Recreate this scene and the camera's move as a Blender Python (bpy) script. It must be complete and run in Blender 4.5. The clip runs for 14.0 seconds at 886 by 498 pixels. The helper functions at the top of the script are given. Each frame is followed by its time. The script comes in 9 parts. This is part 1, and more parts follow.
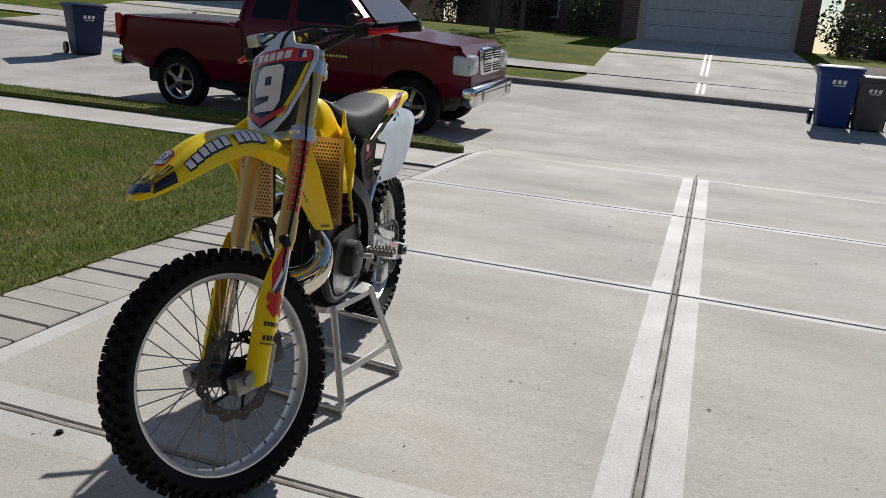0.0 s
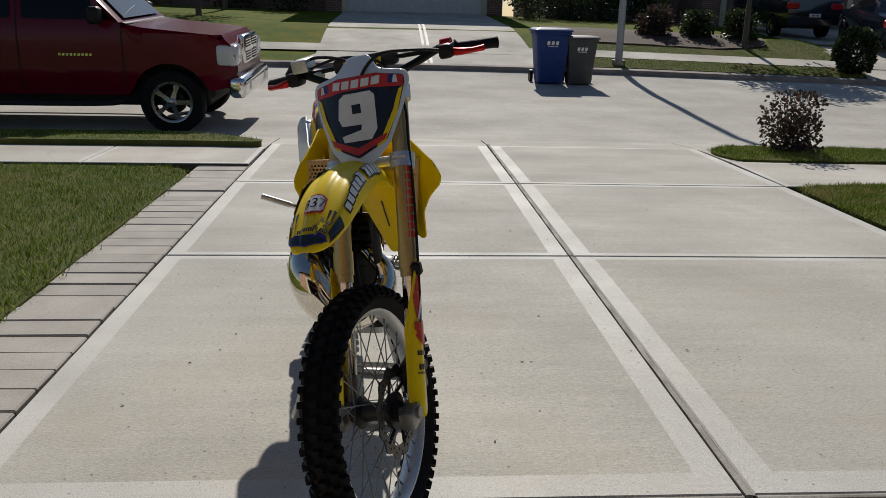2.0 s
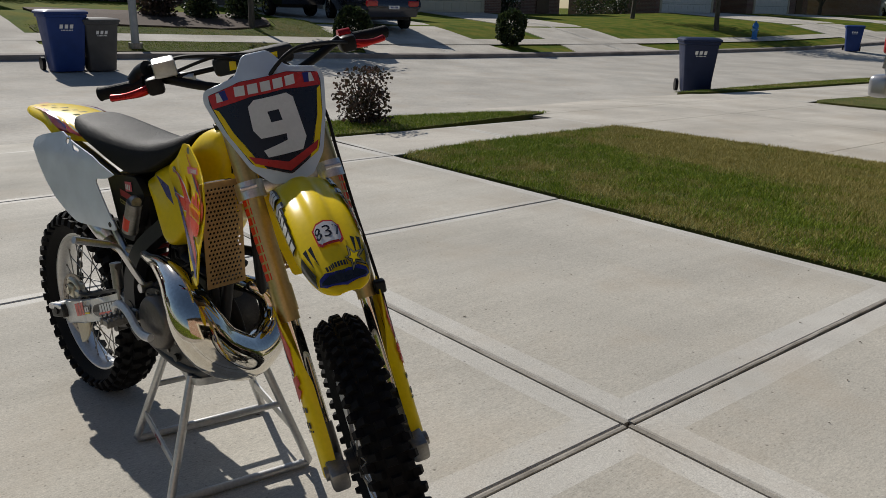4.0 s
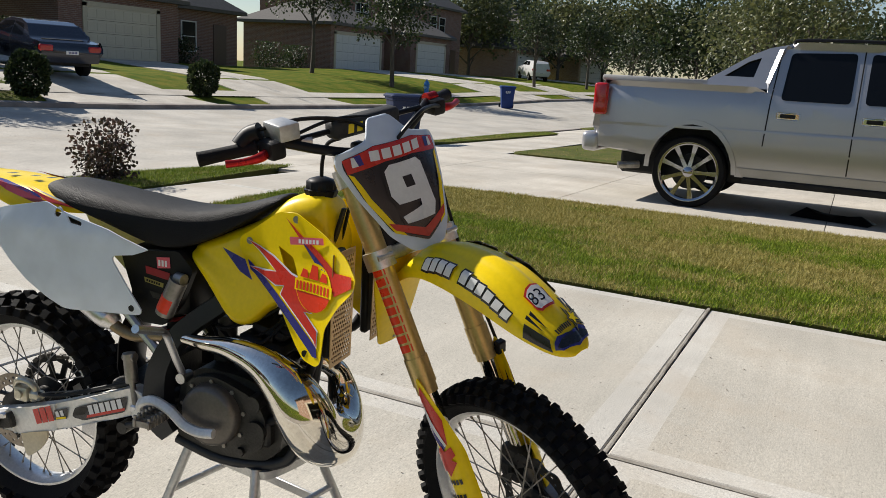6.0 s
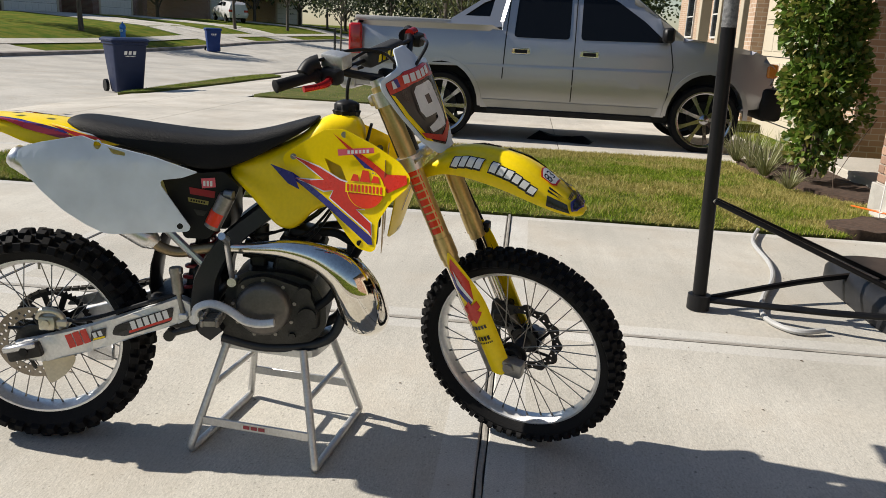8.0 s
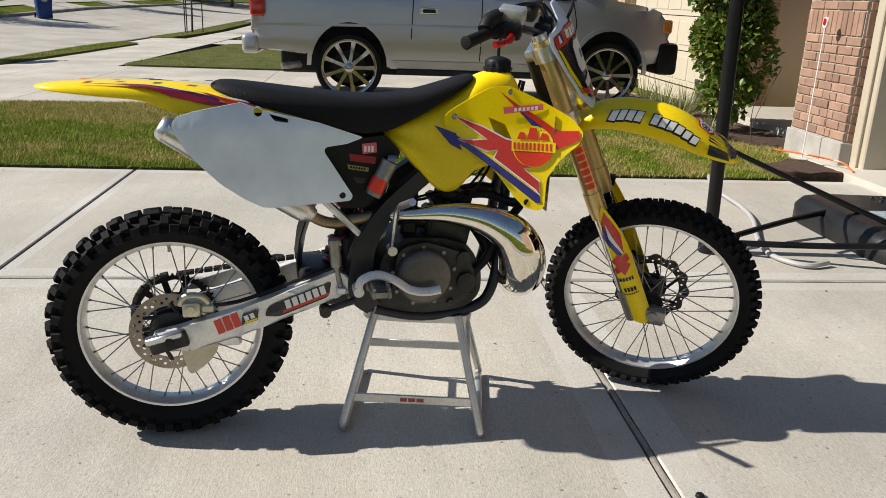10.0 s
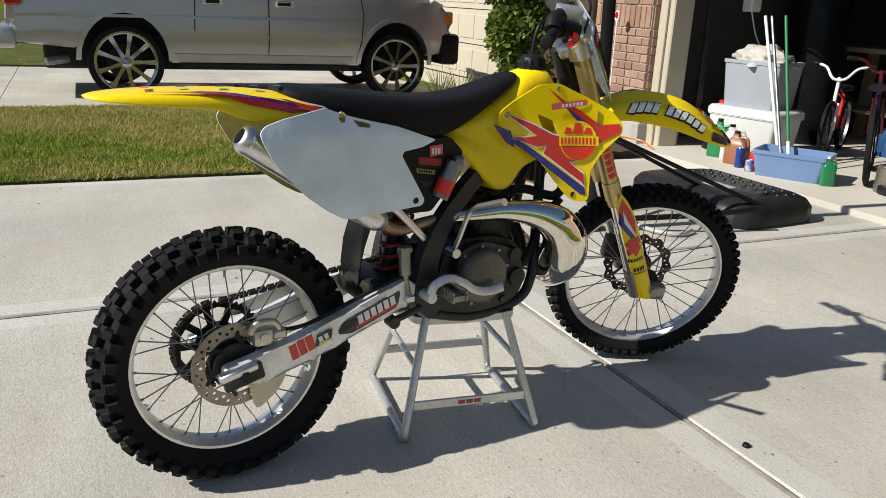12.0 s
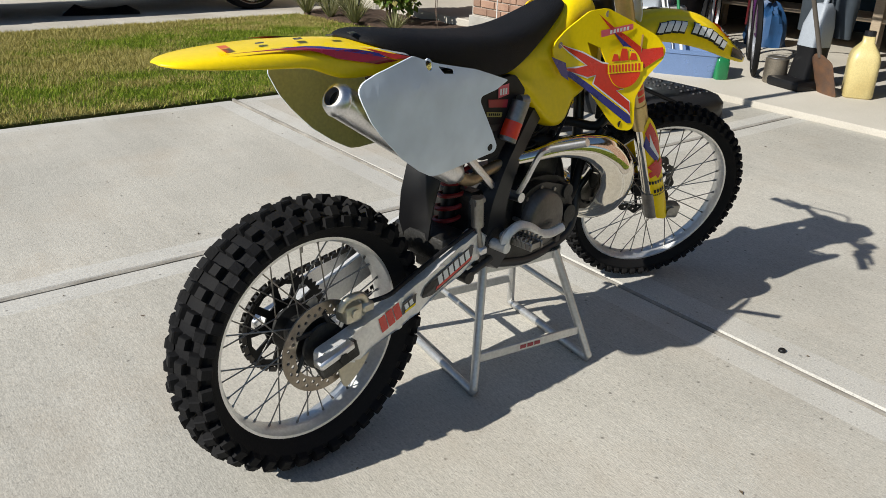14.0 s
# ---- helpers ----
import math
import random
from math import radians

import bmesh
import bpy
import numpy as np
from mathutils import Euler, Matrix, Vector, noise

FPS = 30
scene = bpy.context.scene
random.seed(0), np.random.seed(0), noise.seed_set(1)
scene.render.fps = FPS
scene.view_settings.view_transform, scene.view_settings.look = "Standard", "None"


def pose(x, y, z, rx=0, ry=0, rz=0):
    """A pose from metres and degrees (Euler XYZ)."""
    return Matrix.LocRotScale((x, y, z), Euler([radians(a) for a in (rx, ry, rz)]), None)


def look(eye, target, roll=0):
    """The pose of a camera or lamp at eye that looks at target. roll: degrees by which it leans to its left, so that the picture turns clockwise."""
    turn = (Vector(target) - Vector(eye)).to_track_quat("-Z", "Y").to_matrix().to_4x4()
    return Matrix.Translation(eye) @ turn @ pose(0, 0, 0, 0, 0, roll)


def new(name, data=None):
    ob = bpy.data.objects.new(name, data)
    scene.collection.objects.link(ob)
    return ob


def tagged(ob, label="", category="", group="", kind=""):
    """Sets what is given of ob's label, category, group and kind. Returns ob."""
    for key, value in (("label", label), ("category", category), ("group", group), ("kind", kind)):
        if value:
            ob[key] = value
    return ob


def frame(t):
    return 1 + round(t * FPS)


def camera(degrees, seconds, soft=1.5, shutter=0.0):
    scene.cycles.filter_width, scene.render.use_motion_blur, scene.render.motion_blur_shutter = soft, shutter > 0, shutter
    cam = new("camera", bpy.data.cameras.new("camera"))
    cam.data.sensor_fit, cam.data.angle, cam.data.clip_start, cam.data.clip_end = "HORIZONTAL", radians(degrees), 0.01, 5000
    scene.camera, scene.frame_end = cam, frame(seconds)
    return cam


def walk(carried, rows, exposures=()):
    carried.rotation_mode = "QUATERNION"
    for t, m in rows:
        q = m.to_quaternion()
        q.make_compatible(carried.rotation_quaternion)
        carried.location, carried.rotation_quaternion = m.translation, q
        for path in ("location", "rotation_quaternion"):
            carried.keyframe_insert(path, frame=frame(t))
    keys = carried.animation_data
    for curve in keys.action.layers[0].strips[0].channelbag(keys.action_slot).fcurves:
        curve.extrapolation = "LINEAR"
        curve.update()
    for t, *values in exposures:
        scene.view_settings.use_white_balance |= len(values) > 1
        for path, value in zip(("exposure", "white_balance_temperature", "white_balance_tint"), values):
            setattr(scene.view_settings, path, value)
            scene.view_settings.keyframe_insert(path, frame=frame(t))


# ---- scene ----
cam = camera(58.0, 14.0, 0.85)
PATH = [
    (0, (0.027, -1.802, 1.279), (-0.551, 0.037, 0.745), 4.4),
    (0.5, (-0.259, -1.842, 1.286), (-0.530, 0.063, 0.740), 1.8),
    (1, (-0.547, -1.844, 1.310), (-0.809, 0.052, 0.730), -1.2),
    (1.5, (-0.820, -1.851, 1.320), (-0.967, 0.072, 0.790), 1.5),
    (2, (-1.066, -2.003, 1.349), (-0.936, -0.088, 0.787), 1.2),
    (2.5, (-1.381, -2.030, 1.324), (-1.064, -0.130, 0.787), -2.2),
    (3, (-1.656, -1.840, 1.333), (-0.970, -0.048, 0.770), 1.1),
    (3.5, (-1.894, -1.626, 1.313), (-0.844, -0.030, 0.722), 1.0),
    (4, (-2.045, -1.460, 1.349), (-0.824, 0.011, 0.765), 1.1),
    (4.2, (-2.064, -1.298, 1.340), (-0.745, 0.067, 0.709), 0.7),
    (6.3, (-2.866, -0.572, 1.339), (-1.070, 0.181, 0.883), 2.2),
    (6.5, (-2.960, -0.504, 1.301), (-1.137, 0.134, 0.782), 1.7),
    (7, (-3.147, -0.354, 1.285), (-1.286, 0.181, 0.786), 1.6),
    (7.5, (-3.264, -0.200, 1.276), (-1.378, 0.152, 0.711), 3.8),
    (8, (-3.456, -0.052, 1.287), (-1.535, 0.125, 0.758), 2.9),
    (8.5, (-3.552, 0.134, 1.296), (-1.635, 0.236, 0.735), 3.2),
    (9, (-3.549, 0.361, 1.242), (-1.635, 0.384, 0.664), 3.2),
    (9.2, (-3.530, 0.459, 1.245), (-1.624, 0.451, 0.639), 3.5),
    (11.3, (-3.353, 1.388, 1.192), (-1.524, 0.825, 0.613), 0.1),
    (11.5, (-3.335, 1.478, 1.223), (-1.537, 0.867, 0.597), 1.4),
    (12, (-3.201, 1.670, 1.213), (-1.474, 0.855, 0.620), 2.9),
    (12.5, (-3.037, 1.860, 1.213), (-1.389, 0.910, 0.597), 5.3),
    (13, (-2.913, 2.025, 1.205), (-1.381, 0.953, 0.497), 3.8),
    (13.5, (-2.831, 2.096, 1.240), (-1.347, 0.950, 0.546), 3.4),
    (14, (-2.765, 2.099, 1.260), (-1.313, 0.982, 0.459), 1.6),
]
walk(cam, [(t, look(eye, target, roll)) for t, eye, target, roll in PATH], [(0, -0.04, 6250, 12), (1, -0.33, 6350, 11), (2, -0.3, 6450, 11), (3, -0.35, 6450, 11), (4.2, -0.27, 6500, 11), (6.3, 0.36, 6600, 11), (9, 0.38, 6650, 11), (11.5, 0.25, 6500, 10), (13, 0.29, 6380, 9), (14, 0.19, 6380, 9)])

# ---- sky and sun: the sun stands over the street, about 37 degrees high ----
SUN_FROM = Vector((0.05, 0.80, 0.61))
sky_world = bpy.data.worlds.new("sky")
scene.world = sky_world
sky_world.use_nodes = True
sky = sky_world.node_tree.nodes.new("ShaderNodeTexSky")
sky.sky_type, sky.sun_disc = "NISHITA", False
sky.sun_elevation, sky.sun_rotation = radians(37), radians(4)
sky.air_density, sky.dust_density, sky.ozone_density = 1.0, 0.3, 2.0
back = sky_world.node_tree.nodes["Background"]
back.inputs["Strength"].default_value = 0.07
sky_world.node_tree.links.new(sky.outputs[0], back.inputs["Color"])
sun = new("sun", bpy.data.lights.new("sun", "SUN"))
sun.data.energy, sun.data.angle, sun.data.color = 5.0, radians(0.55), (1.0, 0.955, 0.875)
sun.matrix_world = look(SUN_FROM * 40, (0, 0, 0))

# ---- materials ----


def mat(name, color, rough=0.6, metal=0.0, second=None, scale=8.0, amount=0.5, fine=120.0, bump=0.0, bump_scale=None,
        coat=0.0, vary=0.0, spec=0.5, alpha=1.0, glow=0.0, trans=0.0, stretch=(1, 1, 1), rough_var=0.12):
    """A surface with grain and stains at two scales, in world size."""
    m = bpy.data.materials.new(name)
    m.use_nodes = True
    t = m.node_tree
    b = t.nodes["Principled BSDF"]
    geo = t.nodes.new("ShaderNodeNewGeometry")
    vm = t.nodes.new("ShaderNodeVectorMath")
    vm.operation = "MULTIPLY"
    vm.inputs[1].default_value = stretch
    t.links.new(geo.outputs["Position"], vm.inputs[0])
    n1 = t.nodes.new("ShaderNodeTexNoise")
    n1.inputs["Scale"].default_value, n1.inputs["Detail"].default_value = scale, 5
    n2 = t.nodes.new("ShaderNodeTexNoise")
    n2.inputs["Scale"].default_value, n2.inputs["Detail"].default_value = fine, 3
    for n in (n1, n2):
        t.links.new(vm.outputs[0], n.inputs["Vector"])
    second = second or tuple(c * 0.72 for c in color)
    ramp = t.nodes.new("ShaderNodeMapRange")
    ramp.inputs["From Min"].default_value, ramp.inputs["From Max"].default_value = 0.36, 0.66
    ramp.inputs["To Max"].default_value = amount
    t.links.new(n1.outputs["Fac"], ramp.inputs["Value"])
    mix = t.nodes.new("ShaderNodeMix")
    mix.data_type = "RGBA"
    mix.inputs[6].default_value, mix.inputs[7].default_value = (*color, 1), (*second, 1)
    t.links.new(ramp.outputs[0], mix.inputs[0])
    grain = t.nodes.new("ShaderNodeMapRange")
    grain.inputs["From Min"].default_value, grain.inputs["From Max"].default_value = 0.3, 0.7
    grain.inputs["To Min"].default_value, grain.inputs["To Max"].default_value = 1 - 0.16 * amount, 1 + 0.16 * amount
    t.links.new(n2.outputs["Fac"], grain.inputs["Value"])
    out = mix.outputs[2]
    val = grain.outputs[0]
    if vary:
        info = t.nodes.new("ShaderNodeObjectInfo")
        mr = t.nodes.new("ShaderNodeMapRange")
        mr.inputs["To Min"].default_value, mr.inputs["To Max"].default_value = 1 - vary, 1 + vary
        t.links.new(info.outputs["Random"], mr.inputs["Value"])
        mu = t.nodes.new("ShaderNodeMath")
        mu.operation = "MULTIPLY"
        t.links.new(val, mu.inputs[0])
        t.links.new(mr.outputs[0], mu.inputs[1])
        val = mu.outputs[0]
    sc = t.nodes.new("ShaderNodeVectorMath")
    sc.operation = "SCALE"
    t.links.new(out, sc.inputs[0])
    t.links.new(val, sc.inputs["Scale"])
    t.links.new(sc.outputs[0], b.inputs["Base Color"])
    rr = t.nodes.new("ShaderNodeMapRange")
    rr.inputs["To Min"].default_value, rr.inputs["To Max"].default_value = max(0.02, rough - rough_var), min(1, rough + rough_var)
    t.links.new(n1.outputs["Fac"], rr.inputs["Value"])
    t.links.new(rr.outputs[0], b.inputs["Roughness"])
    b.inputs["Metallic"].default_value = metal
    b.inputs["Coat Weight"].default_value = coat
    b.inputs["Coat Roughness"].default_value = 0.08
    b.inputs["Specular IOR Level"].default_value = spec
    b.inputs["Alpha"].default_value = alpha
    b.inputs["Transmission Weight"].default_value = trans
    if bump:
        bp = t.nodes.new("ShaderNodeBump")
        bp.inputs["Strength"].default_value, bp.inputs["Distance"].default_value = bump, 0.004
        src = n2
        if bump_scale:
            src = t.nodes.new("ShaderNodeTexNoise")
            src.inputs["Scale"].default_value, src.inputs["Detail"].default_value = bump_scale, 4
            t.links.new(vm.outputs[0], src.inputs["Vector"])
        t.links.new(src.outputs["Fac"], bp.inputs["Height"])
        t.links.new(bp.outputs[0], b.inputs["Normal"])
    return m


def brick_mat(name, c1, c2, mortar, along="x"):
    """Brickwork for walls far off, in courses of 0.075 m."""
    m = mat(name, c1, 0.85, scale=1.2, amount=0.4, bump=0.3)
    t = m.node_tree
    geo = t.nodes.new("ShaderNodeNewGeometry")
    sep = t.nodes.new("ShaderNodeSeparateXYZ")
    com = t.nodes.new("ShaderNodeCombineXYZ")
    add = t.nodes.new("ShaderNodeMath")
    t.links.new(geo.outputs["Position"], sep.inputs[0])
    t.links.new(sep.outputs[0], add.inputs[0])
    t.links.new(sep.outputs[1], add.inputs[1])
    t.links.new(add.outputs[0], com.inputs[0])
    t.links.new(sep.outputs[2], com.inputs[1])
    br = t.nodes.new("ShaderNodeTexBrick")
    br.inputs["Scale"].default_value = 1.0
    br.inputs["Brick Width"].default_value, br.inputs["Row Height"].default_value = 0.21, 0.075
    br.inputs["Mortar Size"].default_value = 0.006
    br.inputs["Color1"].default_value, br.inputs["Color2"].default_value, br.inputs["Mortar"].default_value = (*c1, 1), (*c2, 1), (*mortar, 1)
    t.links.new(com.outputs[0], br.inputs["Vector"])
    t.links.new(br.outputs["Color"], t.nodes["Principled BSDF"].inputs["Base Color"])
    return m


def weathered(m, crack=True, broom=True):
    """Adds blotches, dark specks, drag streaks and hairline cracks to a concrete."""
    t = m.node_tree
    b = t.nodes["Principled BSDF"]
    link = b.inputs["Base Color"].links[0]
    col = link.from_socket
    geo = t.nodes.new("ShaderNodeNewGeometry")

    def tex(kind, scale, lo, hi, a, c, src=None):
        n = t.nodes.new(kind)
        n.inputs["Scale"].default_value = scale
        t.links.new(src or geo.outputs["Position"], n.inputs["Vector"])
        mr = t.nodes.new("ShaderNodeMapRange")
        for k, v in zip(("From Min", "From Max", "To Min", "To Max"), (lo, hi, a, c)):
            mr.inputs[k].default_value = v
        t.links.new(n.outputs["Distance" if kind == "ShaderNodeTexVoronoi" else "Fac"], mr.inputs["Value"])
        return n, mr.outputs[0]

    def times(a, c):
        n = t.nodes.new("ShaderNodeMath")
        n.operation = "MULTIPLY"
        t.links.new(a, n.inputs[0])
        t.links.new(c, n.inputs[1])
        return n.outputs[0]

    blot, f1 = tex("ShaderNodeTexNoise", 0.9, 0.34, 0.66, 0.82, 1.06)
    blot.inputs["Detail"].default_value = 6
    speck, f2 = tex("ShaderNodeTexVoronoi", 13.0, 0.03, 0.09, 0.42, 1.0)
    pit, f9 = tex("ShaderNodeTexVoronoi", 46.0, 0.08, 0.20, 0.74, 1.02)
    f2 = times(f2, f9)
    grit, f3 = tex("ShaderNodeTexNoise", 210.0, 0.3, 0.7, 0.87, 1.13)
    bend, f4 = tex("ShaderNodeTexNoise", 3.0, 0.0, 1.0, 0.0, 1.0)
    long = t.nodes.new("ShaderNodeVectorMath")
    long.operation = "MULTIPLY"
    long.inputs[1].default_value = (0.22, 5.5, 1.0)
    t.links.new(geo.outputs["Position"], long.inputs[0])
    drag, f6 = tex("ShaderNodeTexNoise", 2.2, 0.30, 0.72, 0.955, 1.035, long.outputs[0])
    drag.inputs["Detail"].default_value = 7
    fine_drag, f7 = tex("ShaderNodeTexNoise", 17.0, 0.32, 0.68, 0.975, 1.02, long.outputs[0])
    fac = times(times(times(f1, f2), f3), times(f6, f7) if broom else f7)
    if crack:
        add = t.nodes.new("ShaderNodeVectorMath")
        add.operation = "ADD"
        sc = t.nodes.new("ShaderNodeVectorMath")
        sc.operation = "SCALE"
        sc.inputs["Scale"].default_value = 0.5
        t.links.new(bend.outputs["Color"], sc.inputs[0])
        t.links.new(geo.outputs["Position"], add.inputs[0])
        t.links.new(sc.outputs[0], add.inputs[1])
        v, f5 = tex("ShaderNodeTexVoronoi", 0.33, 0.0, 0.0022, 0.72, 1.0, add.outputs[0])
        v.feature = "DISTANCE_TO_EDGE"
        fac = times(fac, f5)
    sc = t.nodes.new("ShaderNodeVectorMath")
    sc.operation = "SCALE"
    t.links.new(col, sc.inputs[0])
    t.links.new(fac, sc.inputs["Scale"])
    rust, f8 = tex("ShaderNodeTexNoise", 1.7, 0.50, 0.78, 0.0, 0.55)
    rust.inputs["Detail"].default_value = 8
    rust.inputs["Roughness"].default_value = 0.62
    tint = t.nodes.new("ShaderNodeMix")
    tint.data_type = "RGBA"
    tint.inputs[7].default_value = (0.40, 0.335, 0.255, 1)
    t.links.new(f8, tint.inputs[0])
    t.links.new(sc.outputs[0], tint.inputs[6])
    t.links.new(tint.outputs[2], b.inputs["Base Color"])
    return m


def see_through(m, share):
    """Lets part of the light through a thin plastic."""
    t = m.node_tree
    b = t.nodes["Principled BSDF"]
    tr = t.nodes.new("ShaderNodeBsdfTranslucent")
    t.links.new(b.inputs["Base Color"].links[0].from_socket, tr.inputs["Color"])
    mx = t.nodes.new("ShaderNodeMixShader")
    mx.inputs[0].default_value = share
    t.links.new(b.outputs[0], mx.inputs[1])
    t.links.new(tr.outputs[0], mx.inputs[2])
    t.links.new(mx.outputs[0], t.nodes["Material Output"].inputs["Surface"])
    return m


CONCRETE = weathered(mat("broomed_concrete", (0.525, 0.498, 0.436), 0.85, spec=0.2, second=(0.435, 0.41, 0.355), scale=1.3, amount=0.8, fine=160, bump=0.28, bump_scale=260, vary=0.03, stretch=(0.35, 1, 1)), False)
CONCRETE_EDGE = weathered(mat("trowelled_concrete", (0.565, 0.545, 0.495), 0.68, spec=0.34, second=(0.50, 0.48, 0.43), scale=2.2, amount=0.8, fine=200, bump=0.15, vary=0.02), False, False)
WALK = weathered(mat("sidewalk_concrete", (0.55, 0.515, 0.45), 0.88, spec=0.25, second=(0.46, 0.425, 0.365), scale=1.3, amount=0.7, fine=150, bump=0.3, vary=0.04))
ROAD = weathered(mat("street_concrete", (0.48, 0.455, 0.405), 0.9, spec=0.25, second=(0.41, 0.385, 0.34), scale=0.5, amount=0.8, fine=60, bump=0.3, stretch=(0.25, 1, 1)))
KERB = mat("kerb_concrete", (0.30, 0.265, 0.235), 0.9, second=(0.13, 0.105, 0.10), scale=1.4, amount=0.8, fine=90, bump=0.3)
JOINT = mat("joint_dirt", (0.12, 0.105, 0.088), 0.95, scale=9, amount=0.8)
PAVER = mat("paver_concrete", (0.42, 0.385, 0.335), 0.9, second=(0.33, 0.30, 0.26), scale=4, amount=0.7, fine=140, bump=0.35, vary=0.09)
SOIL = mat("lawn_soil", (0.065, 0.085, 0.018), 0.95, spec=0.1, second=(0.14, 0.125, 0.045), scale=2.5, amount=0.8, fine=70, bump=0.8, bump_scale=60)
FARGRASS = mat("far_grass", (0.058, 0.10, 0.006), 0.95, second=(0.15, 0.145, 0.02), scale=1.6, amount=1.0, fine=14, bump=1.0, bump_scale=30, spec=0.05)
MULCH = mat("bark_mulch", (0.045, 0.028, 0.018), 0.95, second=(0.10, 0.06, 0.04), scale=30, amount=0.9, fine=150, bump=1.0, bump_scale=70)
YELLOW = mat("yellow_plastic", (0.97, 0.70, 0.004), 0.30, second=(0.94, 0.66, 0.004), scale=3, amount=0.25, fine=90, coat=0.04, spec=0.34, rough_var=0.08)
YELLOW_GLOSS = mat("glossy_yellow_decal", (0.97, 0.71, 0.004), 0.20, second=(0.94, 0.67, 0.004), scale=3, amount=0.2, coat=0.08, spec=0.36, rough_var=0.05)
WHITE = mat("white_plastic", (0.72, 0.80, 0.87), 0.34, second=(0.68, 0.73, 0.78), scale=1.6, amount=0.5, fine=12, coat=0.05, rough_var=0.08)
# Yellow here is bounce from the fender and sun from behind, put into the colour.
CREAM = see_through(mat("pale_yellow_plastic", (0.80, 0.76, 0.38), 0.45, second=(0.75, 0.70, 0.33), scale=3, amount=0.5), 0.6)
DECAL_WHITE = mat("white_vinyl", (0.80, 0.80, 0.78), 0.3, scale=20, amount=0.2)
DECAL_BLACK = mat("black_vinyl", (0.012, 0.012, 0.016), 0.28, scale=20, amount=0.4, coat=0.3)
DECAL_RED = mat("red_vinyl", (0.62, 0.03, 0.015), 0.28, second=(0.55, 0.025, 0.015), scale=12, amount=0.5, coat=0.3)
DECAL_MAROON = mat("dark_red_vinyl", (0.32, 0.012, 0.03), 0.3, scale=12, amount=0.4, coat=0.3)
DECAL_BLUE = mat("blue_vinyl", (0.03, 0.03, 0.22), 0.28, second=(0.02, 0.02, 0.16), scale=12, amount=0.5, coat=0.3)
DECAL_ORANGE = mat("orange_vinyl", (0.85, 0.16, 0.02), 0.3, scale=12, amount=0.3)
DECAL_BADGE = mat("red_orange_vinyl", (0.80, 0.045, 0.012), 0.3, scale=12, amount=0.3)
DECAL_PINK = mat("pink_vinyl", (0.75, 0.12, 0.16), 0.35, scale=12, amount=0.3)
SEAT = mat("black_seat_vinyl", (0.007, 0.007, 0.008), 0.56, second=(0.012, 0.012, 0.012), scale=10, amount=0.5, fine=320, bump=0.6, bump_scale=420, spec=0.2)
RUBBER = mat("tyre_rubber", (0.007, 0.007, 0.008), 0.72, second=(0.015, 0.0145, 0.014), scale=9, amount=0.6, fine=180, bump=0.25, spec=0.16)
GRIP = mat("grip_rubber", (0.009, 0.009, 0.010), 0.65, spec=0.2, scale=20, amount=0.5, bump=0.6, bump_scale=500)
BLACK_PLASTIC = mat("black_plastic", (0.011, 0.011, 0.012), 0.42, second=(0.014, 0.014, 0.015), scale=8, amount=0.5, spec=0.2)
ALUMINIUM = mat("brushed_aluminium", (0.72, 0.72, 0.73), 0.34, 1.0, second=(0.55, 0.55, 0.56), scale=14, amount=0.6, fine=220)
RIM_ALU = mat("anodised_rim", (0.80, 0.80, 0.79), 0.42, 0.85, second=(0.68, 0.68, 0.67), scale=10, amount=0.5, rough_var=0.1)
SWING_ALU = mat("clear_anodised_arm", (0.78, 0.77, 0.74), 0.5, 0.55, second=(0.66, 0.65, 0.62), scale=9, amount=0.5)
CHROME = mat("polished_nickel_pipe", (0.80, 0.77, 0.70), 0.07, 1.0, second=(0.62, 0.55, 0.44), scale=6, amount=0.5, rough_var=0.05)
STEEL = mat("worn_steel", (0.33, 0.32, 0.30), 0.45, 0.9, second=(0.20, 0.18, 0.16), scale=16, amount=0.7)
CASTING = mat("engine_casting", (0.055, 0.053, 0.050), 0.45, 0.6, second=(0.02, 0.02, 0.019), scale=12, amount=0.8, fine=160, bump=0.25)
COVER = mat("clutch_cover_casting", (0.15, 0.138, 0.125), 0.42, 0.6, second=(0.07, 0.063, 0.056), scale=10, amount=0.6, bump=0.15)
DARK = mat("dark_engine_metal", (0.018, 0.018, 0.018), 0.5, 0.6, second=(0.02, 0.02, 0.02), scale=12, amount=0.7)
FRAME = mat("painted_frame", (0.022, 0.024, 0.028), 0.40, 0.3, second=(0.02, 0.02, 0.022), scale=10, amount=0.6)
GOLD = mat("gold_fork_tube", (0.60, 0.46, 0.21), 0.36, 0.8, second=(0.50, 0.37, 0.16), scale=10, amount=0.5, fine=160)
BRONZE = mat("rad_guard_bronze", (0.50, 0.33, 0.16), 0.38, 0.8, second=(0.40, 0.26, 0.12), scale=10, amount=0.5)
CHAIN = mat("oily_chain", (0.10, 0.095, 0.09), 0.4, 0.9, scale=60, amount=0.7)
RED_ALLOY = mat("red_anodised", (0.55, 0.02, 0.02), 0.28, 0.7, scale=20, amount=0.4)
RED_SPRING = mat("red_spring_paint", (0.26, 0.018, 0.02), 0.4, scale=20, amount=0.5)
PIPE_BROWN = mat("heat_browned_steel", (0.33, 0.25, 0.15), 0.4, 0.8, second=(0.2, 0.14, 0.08), scale=9, amount=0.7)
STAND_ALU = mat("satin_aluminium", (0.60, 0.60, 0.585), 0.42, 0.75, second=(0.46, 0.46, 0.45), scale=12, amount=0.6)
